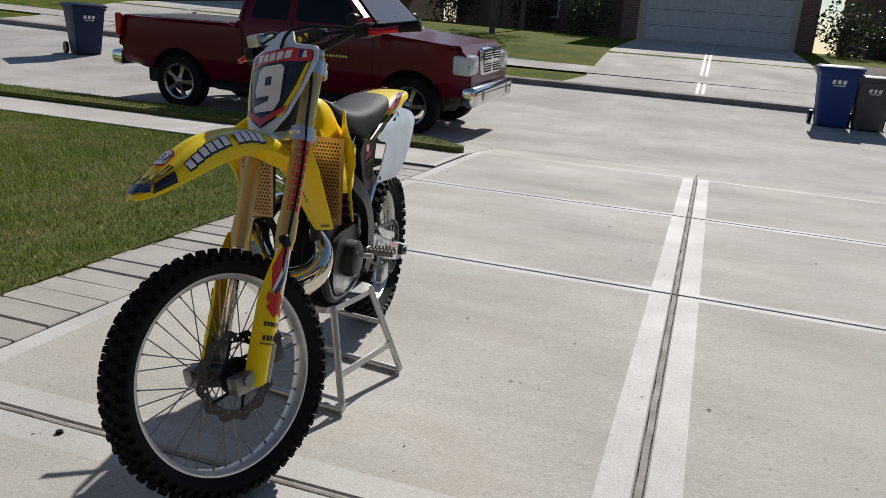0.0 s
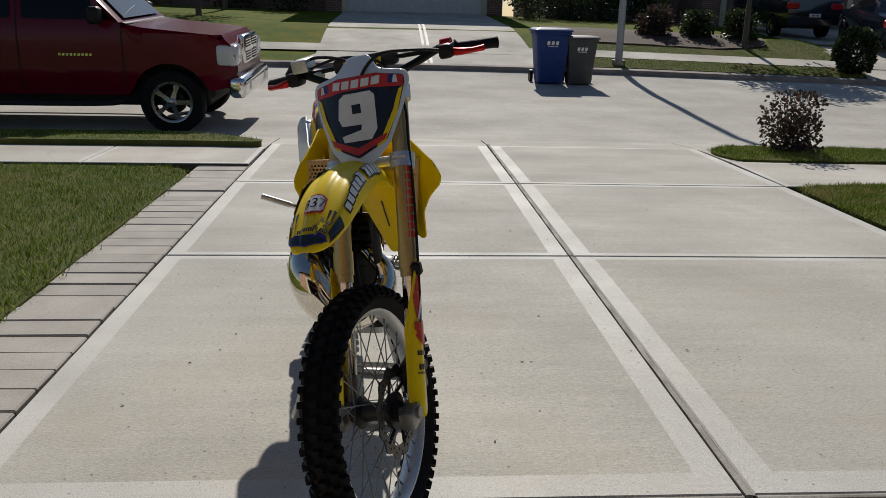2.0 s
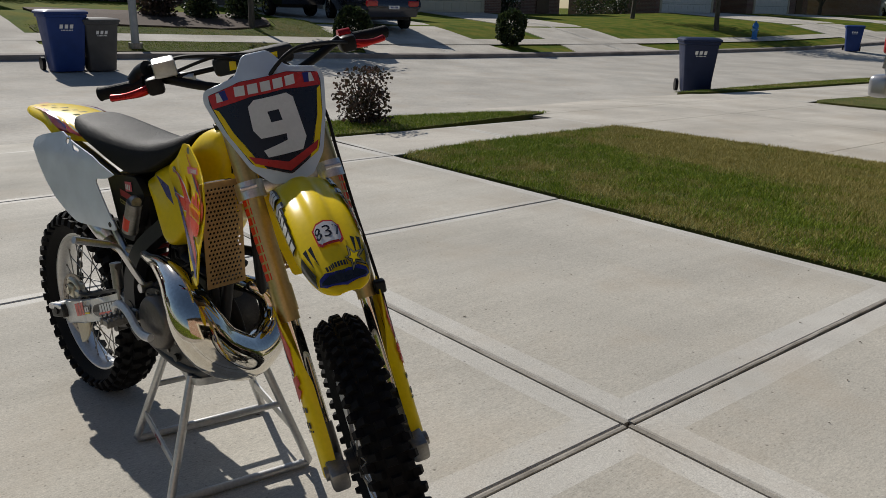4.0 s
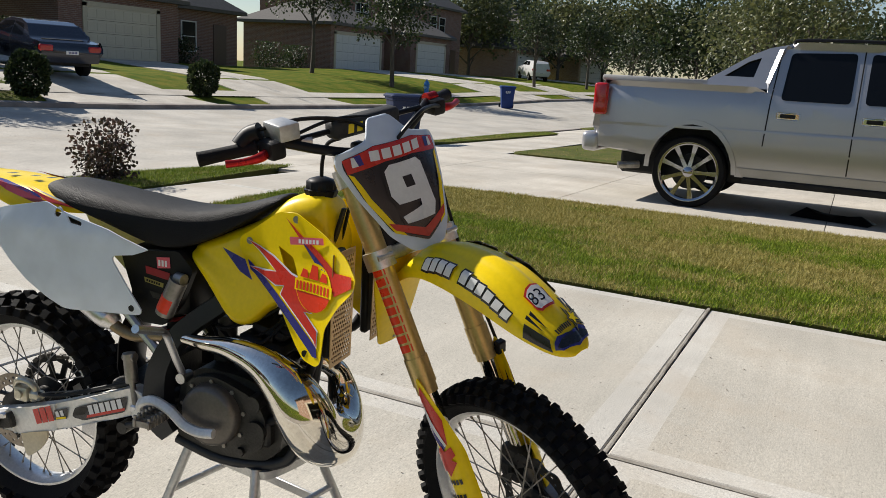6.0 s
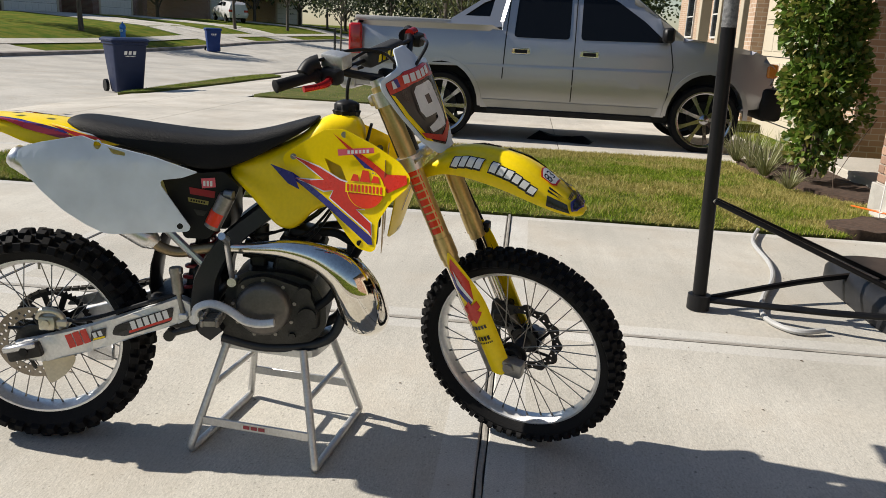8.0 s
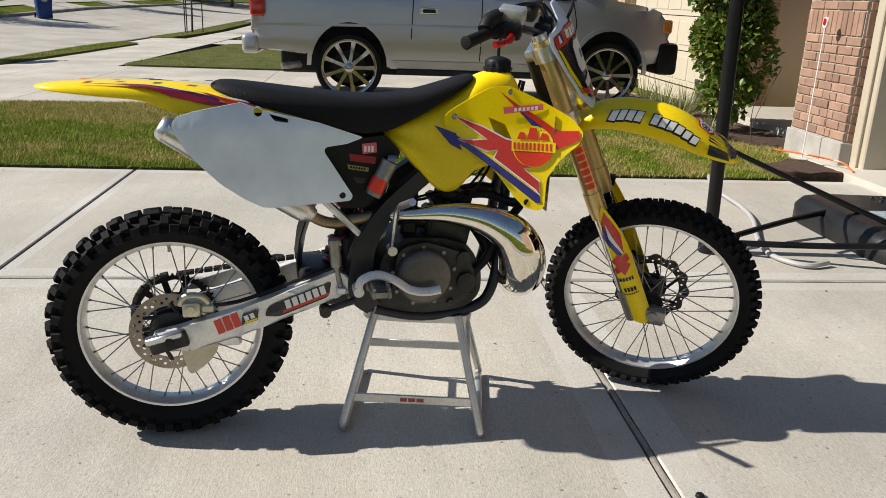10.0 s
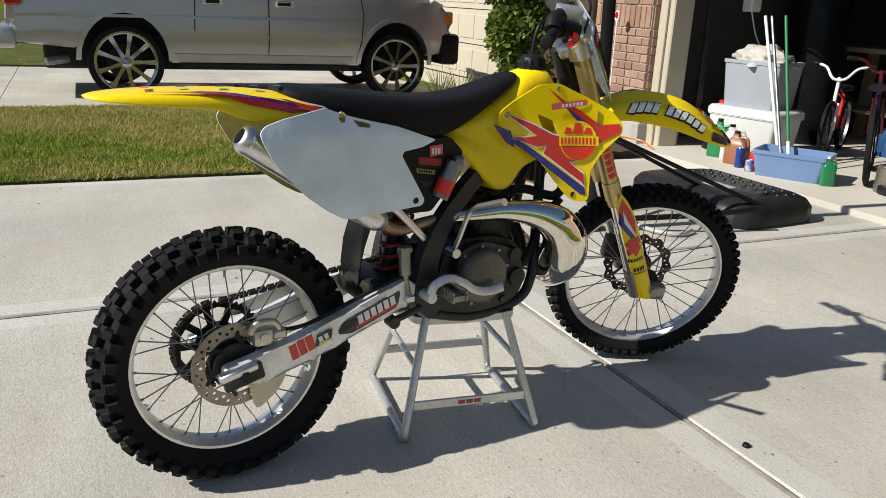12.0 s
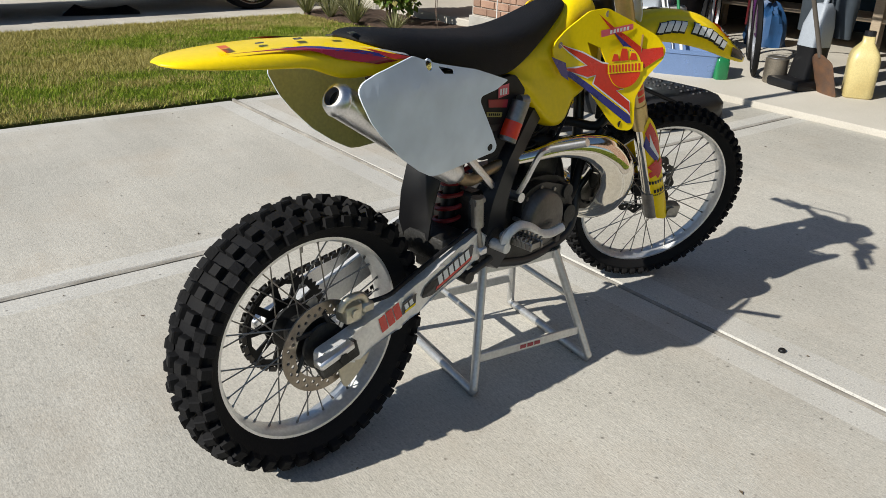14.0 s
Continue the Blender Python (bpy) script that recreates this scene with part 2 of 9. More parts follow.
BLACK_PAINT = mat("black_pole_paint", (0.007, 0.007, 0.008), 0.32, second=(0.012, 0.012, 0.012), scale=8, amount=0.5, spec=0.2)


def glass(name, tint=(0.006, 0.007, 0.009), rough=0.03):
    return mat(name, tint, rough, 0.0, scale=3, amount=0.2, spec=0.25, coat=0.0, rough_var=0.02)


DARK_GLASS = glass("tinted_glass")

# ---- modelling helpers ----


def mesh_of(bm, name, smooth=True, angle=40):
    bmesh.ops.recalc_face_normals(bm, faces=bm.faces)
    me = bpy.data.meshes.new(name)
    if smooth:
        lim = radians(angle)
        for f in bm.faces:
            f.smooth = True
        for e in bm.edges:
            if len(e.link_faces) == 2 and e.calc_face_angle(0) > lim:
                e.smooth = False
    bm.to_mesh(me)
    bm.free()
    return me


def part(name, bm, material, parent=None, label="", smooth=True, angle=40):
    """Links a bmesh as one mesh object under a thing or a part."""
    me = bm if isinstance(bm, bpy.types.Mesh) else mesh_of(bm, name, smooth, angle)
    for m in material if isinstance(material, (list, tuple)) else (material,):
        me.materials.append(m)
    ob = new(name, me)
    if parent:
        ob.parent = parent
    return tagged(ob, label) if label else ob


def thing(name, m, label, category, group="", kind=""):
    ob = new(name)
    ob.empty_display_size = 0.1
    ob.matrix_world = m
    return tagged(ob, label, category, group, kind)


def fresh():
    return bmesh.new()


def box(bm, lo, hi, bevel=0.0, m=None, seg=1, mi=0):
    lo, hi = Vector(lo), Vector(hi)
    b = bmesh.new()
    bmesh.ops.create_cube(b, size=1, matrix=Matrix.Translation((lo + hi) / 2) @ Matrix.Diagonal((*(hi - lo), 1)))
    if bevel:
        bmesh.ops.bevel(b, geom=b.edges[:], offset=bevel, segments=seg, affect="EDGES", profile=0.5)
    return join(bm, b, m, mi)


def join(bm, b, m=None, mi=0):
    """Adds b to bm and frees it."""
    idx = {}
    for v in b.verts:
        idx[v] = bm.verts.new(m @ v.co if m else v.co)
    for f in b.faces:
        try:
            g = bm.faces.new([idx[v] for v in f.verts])
            g.material_index = mi if mi else f.material_index
        except ValueError:
            pass
    b.free()
    return bm


def rod(bm, a, b, r, r2=None, n=12, cap=True, mi=0):
    """A straight round bar from a to b."""
    a, b = Vector(a), Vector(b)
    d = b - a
    q = d.to_track_quat("Z", "Y").to_matrix()
    rings = []
    for p, rad in ((a, r), (b, r if r2 is None else r2)):
        rings.append([bm.verts.new(p + q @ Vector((rad * math.cos(k * math.tau / n), rad * math.sin(k * math.tau / n), 0))) for k in range(n)])
    for k in range(n):
        bm.faces.new((rings[0][k], rings[0][(k + 1) % n], rings[1][(k + 1) % n], rings[1][k])).material_index = mi
    if cap:
        bm.faces.new(rings[0][::-1]).material_index = mi
        bm.faces.new(rings[1]).material_index = mi
    return bm


def smooth_path(pts, n):
    """Catmull-Rom points through pts (tuples of any length)."""
    pts = [np.array(p, float) for p in pts]
    out = []
    for i in range(len(pts) - 1):
        p0, p1, p2, p3 = pts[max(i - 1, 0)], pts[i], pts[i + 1], pts[min(i + 2, len(pts) - 1)]
        for k in range(n):
            t = k / n
            out.append(0.5 * (2 * p1 + (p2 - p0) * t + (2 * p0 - 5 * p1 + 4 * p2 - p3) * t * t + (3 * p1 - p0 - 3 * p2 + p3) * t ** 3))
    out.append(pts[-1])
    return out


def tube(bm, pts, r=0.01, n=10, steps=5, cap=True, flat=1.0):
    """A tube along smooth points (x, y, z) or (x, y, z, radius)."""
    path = smooth_path([(*p, r) if len(p) == 3 else p for p in pts], steps) if steps > 1 else [np.array((*p, r) if len(p) == 3 else p, float) for p in pts]
    rings, up = [], None
    for i, p in enumerate(path):
        d = Vector(path[min(i + 1, len(path) - 1)][:3] - path[max(i - 1, 0)][:3]).normalized()
        if up is None:
            up = d.orthogonal().normalized()
        up = (up - d * up.dot(d)).normalized()
        side = d.cross(up)
        rings.append([bm.verts.new(Vector(p[:3]) + (up * math.cos(k * math.tau / n) + side * flat * math.sin(k * math.tau / n)) * p[3]) for k in range(n)])
    for a, b in zip(rings, rings[1:]):
        for k in range(n):
            bm.faces.new((a[k], a[(k + 1) % n], b[(k + 1) % n], b[k]))
    if cap:
        bm.faces.new(rings[0][::-1])
        bm.faces.new(rings[-1])
    return bm


def lathe(bm, prof, n=32, axis="y", at=(0, 0, 0), closed=False, mi=0):
    """Turns a profile of (radius, along) round an axis through at."""
    rings = []
    for r, a in prof:
        ring = []
        for k in range(n):
            c, s = math.cos(k * math.tau / n) * r, math.sin(k * math.tau / n) * r
            p = {"y": (c, a, s), "z": (c, s, a), "x": (a, c, s)}[axis]
            ring.append(bm.verts.new(Vector(p) + Vector(at)))
        rings.append(ring)
    pairs = list(zip(rings, rings[1:])) + ([(rings[-1], rings[0])] if closed else [])
    for a, b in pairs:
        for k in range(n):
            bm.faces.new((a[k], a[(k + 1) % n], b[(k + 1) % n], b[k])).material_index = mi
    if not closed:
        for ring, r in ((rings[0], prof[0][0]), (rings[-1], prof[-1][0])):
            if r > 1e-4:
                bm.faces.new(ring).material_index = mi
    return bm


def sections(bm, rows, closed=True, cap=True):
    """Joins rows of points (all the same length) into a skin."""
    vs = [[bm.verts.new(p) for p in row] for row in rows]
    n = len(vs[0])
    for a, b in zip(vs, vs[1:]):
        for k in range(n if closed else n - 1):
            bm.faces.new((a[k], a[(k + 1) % n], b[(k + 1) % n], b[k]))
    if cap and closed:
        bm.faces.new(vs[0][::-1])
        bm.faces.new(vs[-1])
    return bm


def flat(outline, step=0.0, holes=()):
    """A flat sheet in u, v from an outline, cut into a grid of that step so that it can be bent."""
    b = bmesh.new()
    vs = [b.verts.new((u, v, 0)) for u, v in outline]
    es = [b.edges.new((vs[i], vs[(i + 1) % len(vs)])) for i in range(len(vs))]
    for h in holes:
        hv = [b.verts.new((u, v, 0)) for u, v in h]
        es += [b.edges.new((hv[i], hv[(i + 1) % len(hv)])) for i in range(len(hv))]
    bmesh.ops.triangle_fill(b, edges=es, use_beauty=True, use_dissolve=False)
    return grid_cut(b, step)


def grid_cut(b, step):
    if step:
        for ax in (0, 1):
            lo, hi = min(v.co[ax] for v in b.verts), max(v.co[ax] for v in b.verts)
            k = math.ceil(lo / step + 0.01)
            while k * step < hi - 1e-4:
                no = Vector((0, 0, 0))
                no[ax] = 1
                co = Vector((0, 0, 0))
                co[ax] = k * step
                bmesh.ops.bisect_plane(b, geom=b.verts[:] + b.edges[:] + b.faces[:], plane_co=co, plane_no=no, dist=1e-5)
                k += 1
    return b


def bent(sheet, place, thick=0.0):
    """Bends a flat sheet by place(u, v) -> point; thick gives it a back, along place(u, v, depth)."""
    uv = {v: (v.co.x, v.co.y) for v in sheet.verts}
    if thick:
        back = {v: sheet.verts.new((0, 0, 0)) for v in list(sheet.verts)}
        for f in list(sheet.faces):
            sheet.faces.new([back[v] for v in reversed(f.verts)])
        for e in [e for e in sheet.edges if len(e.link_faces) == 1 and e.verts[0] in uv and e.verts[1] in uv]:
            a, b = e.verts
            sheet.faces.new((a, b, back[b], back[a]))
        for v, w in back.items():
            w.co = place(*uv[v], thick)
    for v, p in uv.items():
        v.co = place(*p, 0.0)
    return sheet


def letters(text, size):
    """The built-in font's letters as a flat sheet, centred."""
    cu = bpy.data.curves.new("letters", "FONT")
    cu.body, cu.size, cu.align_x, cu.align_y = text, size, "CENTER", "CENTER"
    ob = bpy.data.objects.new("letters", cu)
    me = ob.to_mesh()
    b = bmesh.new()
    b.from_mesh(me)
    ob.to_mesh_clear()
    bpy.data.objects.remove(ob)
    bpy.data.curves.remove(cu)
    return b


def rounded(pts, r, n=4):
    """An outline with its corners rounded by about r."""
    out = []
    k = len(pts)
    for i in range(k):
        p, a, c = Vector(pts[i]), Vector(pts[i - 1]), Vector(pts[(i + 1) % k])
        da, dc = (a - p), (c - p)
        ra, rc = min(r, da.length * 0.45), min(r, dc.length * 0.45)
        s, e = p + da.normalized() * ra, p + dc.normalized() * rc
        for j in range(n + 1):
            t = j / n
            q = s * (1 - t) ** 2 + p * 2 * t * (1 - t) + e * t * t
            out.append((q.x, q.y))
    return out


def oval(cx, cy, rx, ry=None, n=28):
    ry = ry or rx
    return [(cx + rx * math.cos(k * math.tau / n), cy + ry * math.sin(k * math.tau / n)) for k in range(n)]


def bars(cx, cy, w, h, n, slant=0.0, gap=0.35, turn=0.0):
    """A row of n plain bars in the place of writing, as outlines."""
    out = []
    each = w / n
    c, s = math.cos(turn), math.sin(turn)
    for i in range(n):
        x0 = -w / 2 + i * each
        q = [(x0, -h / 2), (x0 + each * (1 - gap), -h / 2), (x0 + each * (1 - gap) + slant, h / 2), (x0 + slant, h / 2)]
        out.append([(cx + x * c - y * s, cy + x * s + y * c) for x, y in q])
    return out


# ---- the lie of the land ----


def soft(v, w):
    return w * math.log1p(math.exp(max(-30.0, min(30.0, v / w))))


def land(x, y):
    """Height of the ground: level drive, a dip to the gutter, street and far side rising gently."""
    z = 0.038 * (soft(y - 8.6, 0.4) - soft(y - 16.2, 0.4)) + 0.09 * (soft(y - 16.2, 0.4) - soft(y - 29.3, 0.5))
    z -= 0.075 * (soft(y - 6.5, 0.25) - soft(y - 8.6, 0.4))
    z -= 0.012 * soft(x - 1.5, 1.0)
    z -= 0.017 * (soft(x - 4.0, 1.0) - soft(x - 12.0, 1.0) - 0.6 * soft(x - 22.0, 2.0) + 0.6 * soft(x - 35.0, 2.0)) * max(0.0, min(1.0, (y - 11.0) / 5.0))
    return z + 0.02 * soft(-x - 4.0, 1.0) * max(0.0, min(1.0, (y - 10.0) / 4.0))


def street_mid(x):
    return 11.65


def ground_sheet(outline, lift, step, skirt=0.0, holes=()):
    """A sheet that follows the ground, lifted, with a skirt round its edge."""
    return bent(flat(outline, step, holes), lambda u, v, d: Vector((u, v, land(u, v) + lift - d)), skirt)


def setting(name, bm, material, label, smooth=True):
    return tagged(part(name, bm, material, None, label, smooth), category=name.split("_")[0], kind="structure")


# one sheet to the horizon
bm = fresh()
xs = [-900, -300, -120, -60] + [-40 + 2.5 * i for i in range(41)] + [65, 70, 78, 85, 95, 110, 150, 300, 900]
ys = [-900, -300, -100, -50, -30, -20, -12, -8, -4, 0, 3, 5, 6.6, 7.1, 7.8, 8.6, 9.4, 12, 15.6, 15.75] + [16.0 + 0.75 * i for i in range(60)] + [65, 70, 120, 300, 900]
gv = [[bm.verts.new((x, y, land(max(-40, min(x, 110)), min(y, 70)) - (0.025 if y > street_mid(x) + 4.05 else 0.12))) for x in xs] for y in ys]
for j in range(len(ys) - 1):
    for i in range(len(xs) - 1):
        bm.faces.new((gv[j][i], gv[j][i + 1], gv[j + 1][i + 1], gv[j + 1][i]))
setting("ground", bm, FARGRASS, "grassy suburban ground running to the horizon")

# street and its kerbs
XS = [-90, -60, -40, -25, -15, -8, -4, 0, 4, 8, 12, 16, 20, 24, 28, 32, 37, 43, 50, 60, 75, 100]
bm = fresh()
rows = []
for x in XS:
    rows.append([(x, street_mid(x) + d, land(x, street_mid(x) + d) - 0.045 + 0.03 * (1 - (d / 4.1) ** 2)) for d in (-4.75, -4.3, -3.9, -3, -1.5, 0, 1.5, 3, 4.15)])
sections(bm, rows, closed=False)
setting("road", bm, ROAD, "pale grey concrete residential street")
bm = fresh()
rows = []
for x in XS:
    y = street_mid(x) + 4.05
    z = land(x, y)
    rows.append([(x, y, z - 0.2), (x, y + 0.02, z + 0.06), (x, y + 0.16, z + 0.09), (x, y + 0.3, z + 0.07), (x, y + 0.3, z - 0.2)])
sections(bm, rows, closed=True)
setting("kerb_far", bm, KERB, "stained concrete kerb along the far side of the street")
for name, x0, x1, y in (("kerb_near_1", -40.0, -4.0, 7.95), ("kerb_near_2", 2.9, 4.6, 7.12), ("kerb_near_3", 21.0, 60.0, 8.3)):
    bm = fresh()
    rows = []
    n = 12
    for i in range(n + 1):
        x = x0 + (x1 - x0) * i / n
        z = land(x, y)
        rows.append([(x, y, z - 0.2), (x, y - 0.02, z + 0.015), (x, y - 0.14, z + 0.03), (x, y - 0.24, z + 0.03), (x, y - 0.24, z - 0.2)])
    sections(bm, rows, closed=True)
    setting(name, bm, KERB, "low concrete kerb at the street's near side")

# lawns: soil sheets, blades come later
LAWNS = []


def lawn(name, outline, lift, label, blades=0, dry=0.0):
    ob = setting(name, ground_sheet(rounded(outline, 0.25, 3), lift, 0.4, 0.12), SOIL, label)
    LAWNS.append((name, outline, lift, blades, dry))
    return ob


lawn("lawn_1", [(-10, -3.2), (-2.80, -3.2), (-2.80, 4.95), (-3.05, 5.16), (-10, 5.28)], 0.010, "green mown lawn beside the paver edging", 320000, 0.08)
lawn("lawn_2", [(2.38, -2.45), (2.72, -2.40), (3.02, -2.9), (3.40, -3.2), (3.66, -3.10), (3.95, -2.90), (4.32, -2.66), (5.5, -2.50), (6.2, -2.50), (6.2, 1.0), (6.12, 3.0), (5.98, 4.6), (5.85, 4.83), (3.5, 4.75), (2.6, 4.60), (2.38, 4.45)], 0.010, "patchy green and straw-coloured lawn between the drives", 360000, 0.56)
lawn("verge_1", [(-18, 6.45), (-2.9, 6.40), (-2.40, 6.34), (-2.45, 6.60), (-3.2, 7.28), (-4.0, 7.55), (-18, 7.68)], 0.06, "narrow grass verge between sidewalk and street", 30000, 0.25)
lawn("verge_2", [(2.36, 6.15), (2.45, 5.84), (3.4, 5.80), (6.2, 6.2), (5.5, 6.72), (4.2, 7.02), (2.75, 6.95), (2.38, 6.45)], 0.02, "small grass verge with a clipped shrub", 24000, 0.15)
lawn("verge_3", [(11.2, 7.7), (12.0, 7.3), (15.5, 7.1), (19.6, 7.0), (21.0, 7.8), (20.6, 8.2), (18.0, 8.2), (13.5, 7.95)], 0.03, "narrow tapering grass verge past the neighbouring drive", 14000, 0.3)
lawn("verge_4", [(24.4, 7.1), (26, 6.9), (44, 6.9), (44, 8.2), (25.2, 8.2)], 0.03, "grass verge with a staked young tree", 6000, 0.35)
lawn("verge_5", [(3.1, 16.32), (9.9, 16.32), (10.3, 16.9), (10.5, 17.34), (3.0, 17.34)], 0.0, "uneven grass verge along the far kerb", 26000, 0.3)
lawn("lawn_5", [(2.6, 18.16), (10.5, 18.16), (10.65, 18.6), (10.9, 22.0), (9.6, 20.9), (9.2, 19.6), (7.6, 18.9), (2.6, 19.1)], 0.0, "front lawn round a mulch bed across the street", 24000, 0.3)
lawn("lawn_3", [(11.45, 5.0), (11.7, 5.18), (15.5, 4.9), (20.0, 4.6), (20.2, -6), (11.6, -6), (11.45, 2.0)], 0.03, "dry lawn past the neighbouring drive", 18000, 0.4)
lawn("lawn_4", [(23.4, 5.0), (44, 5.0), (44, -6), (23.4, -6)], 0.03, "dry lawn farther along the near side", 6000, 0.4)
# ---- own drive: slabs with trowelled borders ----
def slab(x0, x1, y0, y1, band, gap=0.007):
    """One slab: broomed field, smooth border bands (left, right, near, far), rounded edge."""
    bm = fresh()
    x0, x1, y0, y1 = x0 + gap, x1 - gap, y0 + gap, y1 - gap
    e, dz = 0.006, 0.006
    bl, br, bn, bf = band
    xs = [x0, x0 + e, x0 + max(bl, 0.02), x1 - max(br, 0.02), x1 - e, x1]
    ys = [y0, y0 + e, y0 + max(bn, 0.02), y1 - max(bf, 0.02), y1 - e, y1]
    v = {}
    for i, x in enumerate(xs):
        for j, y in enumerate(ys):
            v[i, j] = bm.verts.new((x, y, land(x, y) - (dz if i in (0, 5) or j in (0, 5) else 0.0)))
    for i in range(5):
        for j in range(5):
            f = bm.faces.new((v[i, j], v[i + 1, j], v[i + 1, j + 1], v[i, j + 1]))
            inner = i == 2 and j == 2
            plain = (i < 2 and bl == 0 and j == 2) or (i > 2 and br == 0 and j == 2) or (j < 2 and bn == 0) or (j > 2 and bf == 0)
            f.material_index = 0 if inner or plain else 1
    ring = [(i, 0) for i in range(6)] + [(5, j) for j in range(1, 6)] + [(i, 5) for i in range(4, -1, -1)] + [(0, j) for j in range(4, 0, -1)]
    low = {k: bm.verts.new((v[k].co.x, v[k].co.y, v[k].co.z - 0.09)) for k in ring}
    for a, b in zip(ring, ring[1:] + ring[:1]):
        bm.faces.new((v[a], v[b], low[b], low[a])).material_index = 2
    return bm


bed = setting("driveway", ground_sheet([(-2.36, -2.98), (2.34, -2.98), (2.34, 7.5), (-2.36, 7.5)], -0.028, 1.2), JOINT, "concrete drive in large broomed slabs with smooth borders")
XL, XR = -2.358, 2.335
ROWS_Y = [(-2.95, 0.0), (0.0, 2.46), (2.46, 4.57), (4.57, 6.72)]
for r, (y0, y1) in enumerate(ROWS_Y):
    for x0, x1 in ((XL, 0.0), (0.0, XR)):
        w = 0.10
        near, far = (0.02 if r == 0 else 0.12 if r == 1 else 0.06), (0.12 if r == 0 else 0.06)
        part("slab", slab(x0 + (0.009 if x0 == 0 else 0), x1 - (0.009 if x1 == 0 else 0), y0 + (0.007 if y0 == 0 else 0), y1 - (0.007 if y1 == 0 else 0), (w if x0 < 0 else 0.11, w if x1 > 0 else 0.11, near, far)), (CONCRETE, CONCRETE_EDGE, JOINT), bed, smooth=False)
STRIP = mat("joint_filler", (0.37, 0.345, 0.30), 0.9, second=(0.20, 0.18, 0.15), scale=5, amount=0.9, fine=90, bump=0.4)
for y0, y1 in ROWS_Y:
    bm = fresh()
    n = 24
    rows = []
    for i in range(n + 1):
        y = y0 + 0.01 + (y1 - y0 - 0.02) * i / n
        k = 0.0011 * math.sin(y * 17.0) + 0.0008 * math.sin(y * 41.0)
        rows.append([(-0.0118 + k, y, -0.03), (-0.0108 + k, y, -0.003), (0.0, y, -0.0015), (0.0108 + k, y, -0.003), (0.0118 + k, y, -0.03)])
    part("joint_filler", sections(bm, rows), STRIP, bed, "worn pale joint filler", smooth=False)
for x0, x1 in ((XL + 0.01, -0.02), (0.02, XR - 0.01)):
    rows = []
    for i in range(25):
        x = x0 + (x1 - x0) * i / 24
        k = 0.0010 * math.sin(x * 19.0) + 0.0008 * math.sin(x * 43.0)
        rows.append([(x, -0.0095 + k, -0.03), (x, -0.0085 + k, -0.0035), (x, 0.0, -0.002), (x, 0.0085 + k, -0.0035), (x, 0.0095 + k, -0.03)])
    part("joint_filler", sections(fresh(), rows), STRIP, bed, "worn pale joint filler", smooth=False)
# apron to the street, with flared sides
APRON = [[(XL, 6.735), (-0.007, 6.735), (-0.007, 7.5), (XL, 7.5)], [(0.007, 6.735), (XR, 6.735), (XR, 7.5), (0.007, 7.5)],
         [(XL - 0.01, 6.30), (XL - 0.01, 7.5), (-4.2, 7.7), (-3.4, 7.3), (-2.5, 6.5)], [(XR + 0.01, 5.82), (2.50, 5.82), (2.42, 6.3), (2.8, 6.8), (4.3, 7.0), (3.3, 7.5), (XR + 0.01, 7.5)]]
for o in APRON:
    part("slab", bent(flat(o, 0.5), lambda u, v, d: Vector((u, v, land(u, v) - 0.004 - d)), 0.08), (CONCRETE,), bed, "pale apron slab", smooth=False)
# sidewalks
for name, x0, x1, y0, y1, st in (("pavement_1", -16.0, -2.37, 5.37, 6.40, 1.5), ("pavement_2", 2.345, 5.9, 4.58, 5.80, 1.55), ("pavement_3", 11.46, 44.0, 5.2, 6.5, 1.6)):
    base = setting(name, ground_sheet([(x0, y0), (x1, y0), (x1, y1), (x0, y1)], -0.02, 2.0), JOINT, "concrete sidewalk in square flags")
    n = round((x1 - x0) / st)
    for i in range(n):
        a, b = x0 + (x1 - x0) * i / n, x0 + (x1 - x0) * (i + 1) / n
        part("flag", slab(a, b, y0, y1, (0.05, 0.05, 0.05, 0.05), 0.006), (WALK, CONCRETE_EDGE, JOINT), base, smooth=False)
# next drive along the near side
setting("pavement_5", ground_sheet([(11.46, 6.5), (20.3, 6.5), (20.3, 4.9), (20.3, -6), (23.3, -6), (23.3, 5.2), (23.3, 6.5), (25.2, 8.0), (11.46, 7.8)], -0.012, 1.5), WALK, "concrete drive and apron farther along")
# neighbouring drive
base = setting("pavement_4", ground_sheet([(6.22, -3.4), (11.45, -3.4), (11.45, 5.0), (11.45, 7.5), (5.3, 7.5), (5.9, 5.4), (6.1, 3.6)], -0.02, 1.5), JOINT, "neighbour's wide concrete drive")
for x0, x1 in ((6.14, 8.75), (8.75, 11.45)):
    for y0, y1 in ((-3.4, -0.5), (-0.5, 2.4), (2.4, 4.9), (4.9, 6.2), (6.2, 7.5)):
        if x0 < 7:
            o = {2.4: [(6.14, 2.4), (8.74, 2.4), (8.74, 4.89), (5.86, 4.89), (6.0, 4.2)], 4.9: [(5.91, 4.9), (8.74, 4.9), (8.74, 6.19), (5.80, 6.19)], 6.2: [(5.78, 6.2), (8.74, 6.2), (8.74, 7.5), (4.3, 7.4), (5.2, 6.78)]}.get(y0)
        else:
            o = None
        o = o or [(x0, y0), (x1 - 0.01, y0), (x1 - 0.01, y1 - 0.01), (x0, y1 - 0.01)]
        part("slab", ground_sheet(o, 0.0, 1.0, 0.08), (WALK,), base, smooth=False)
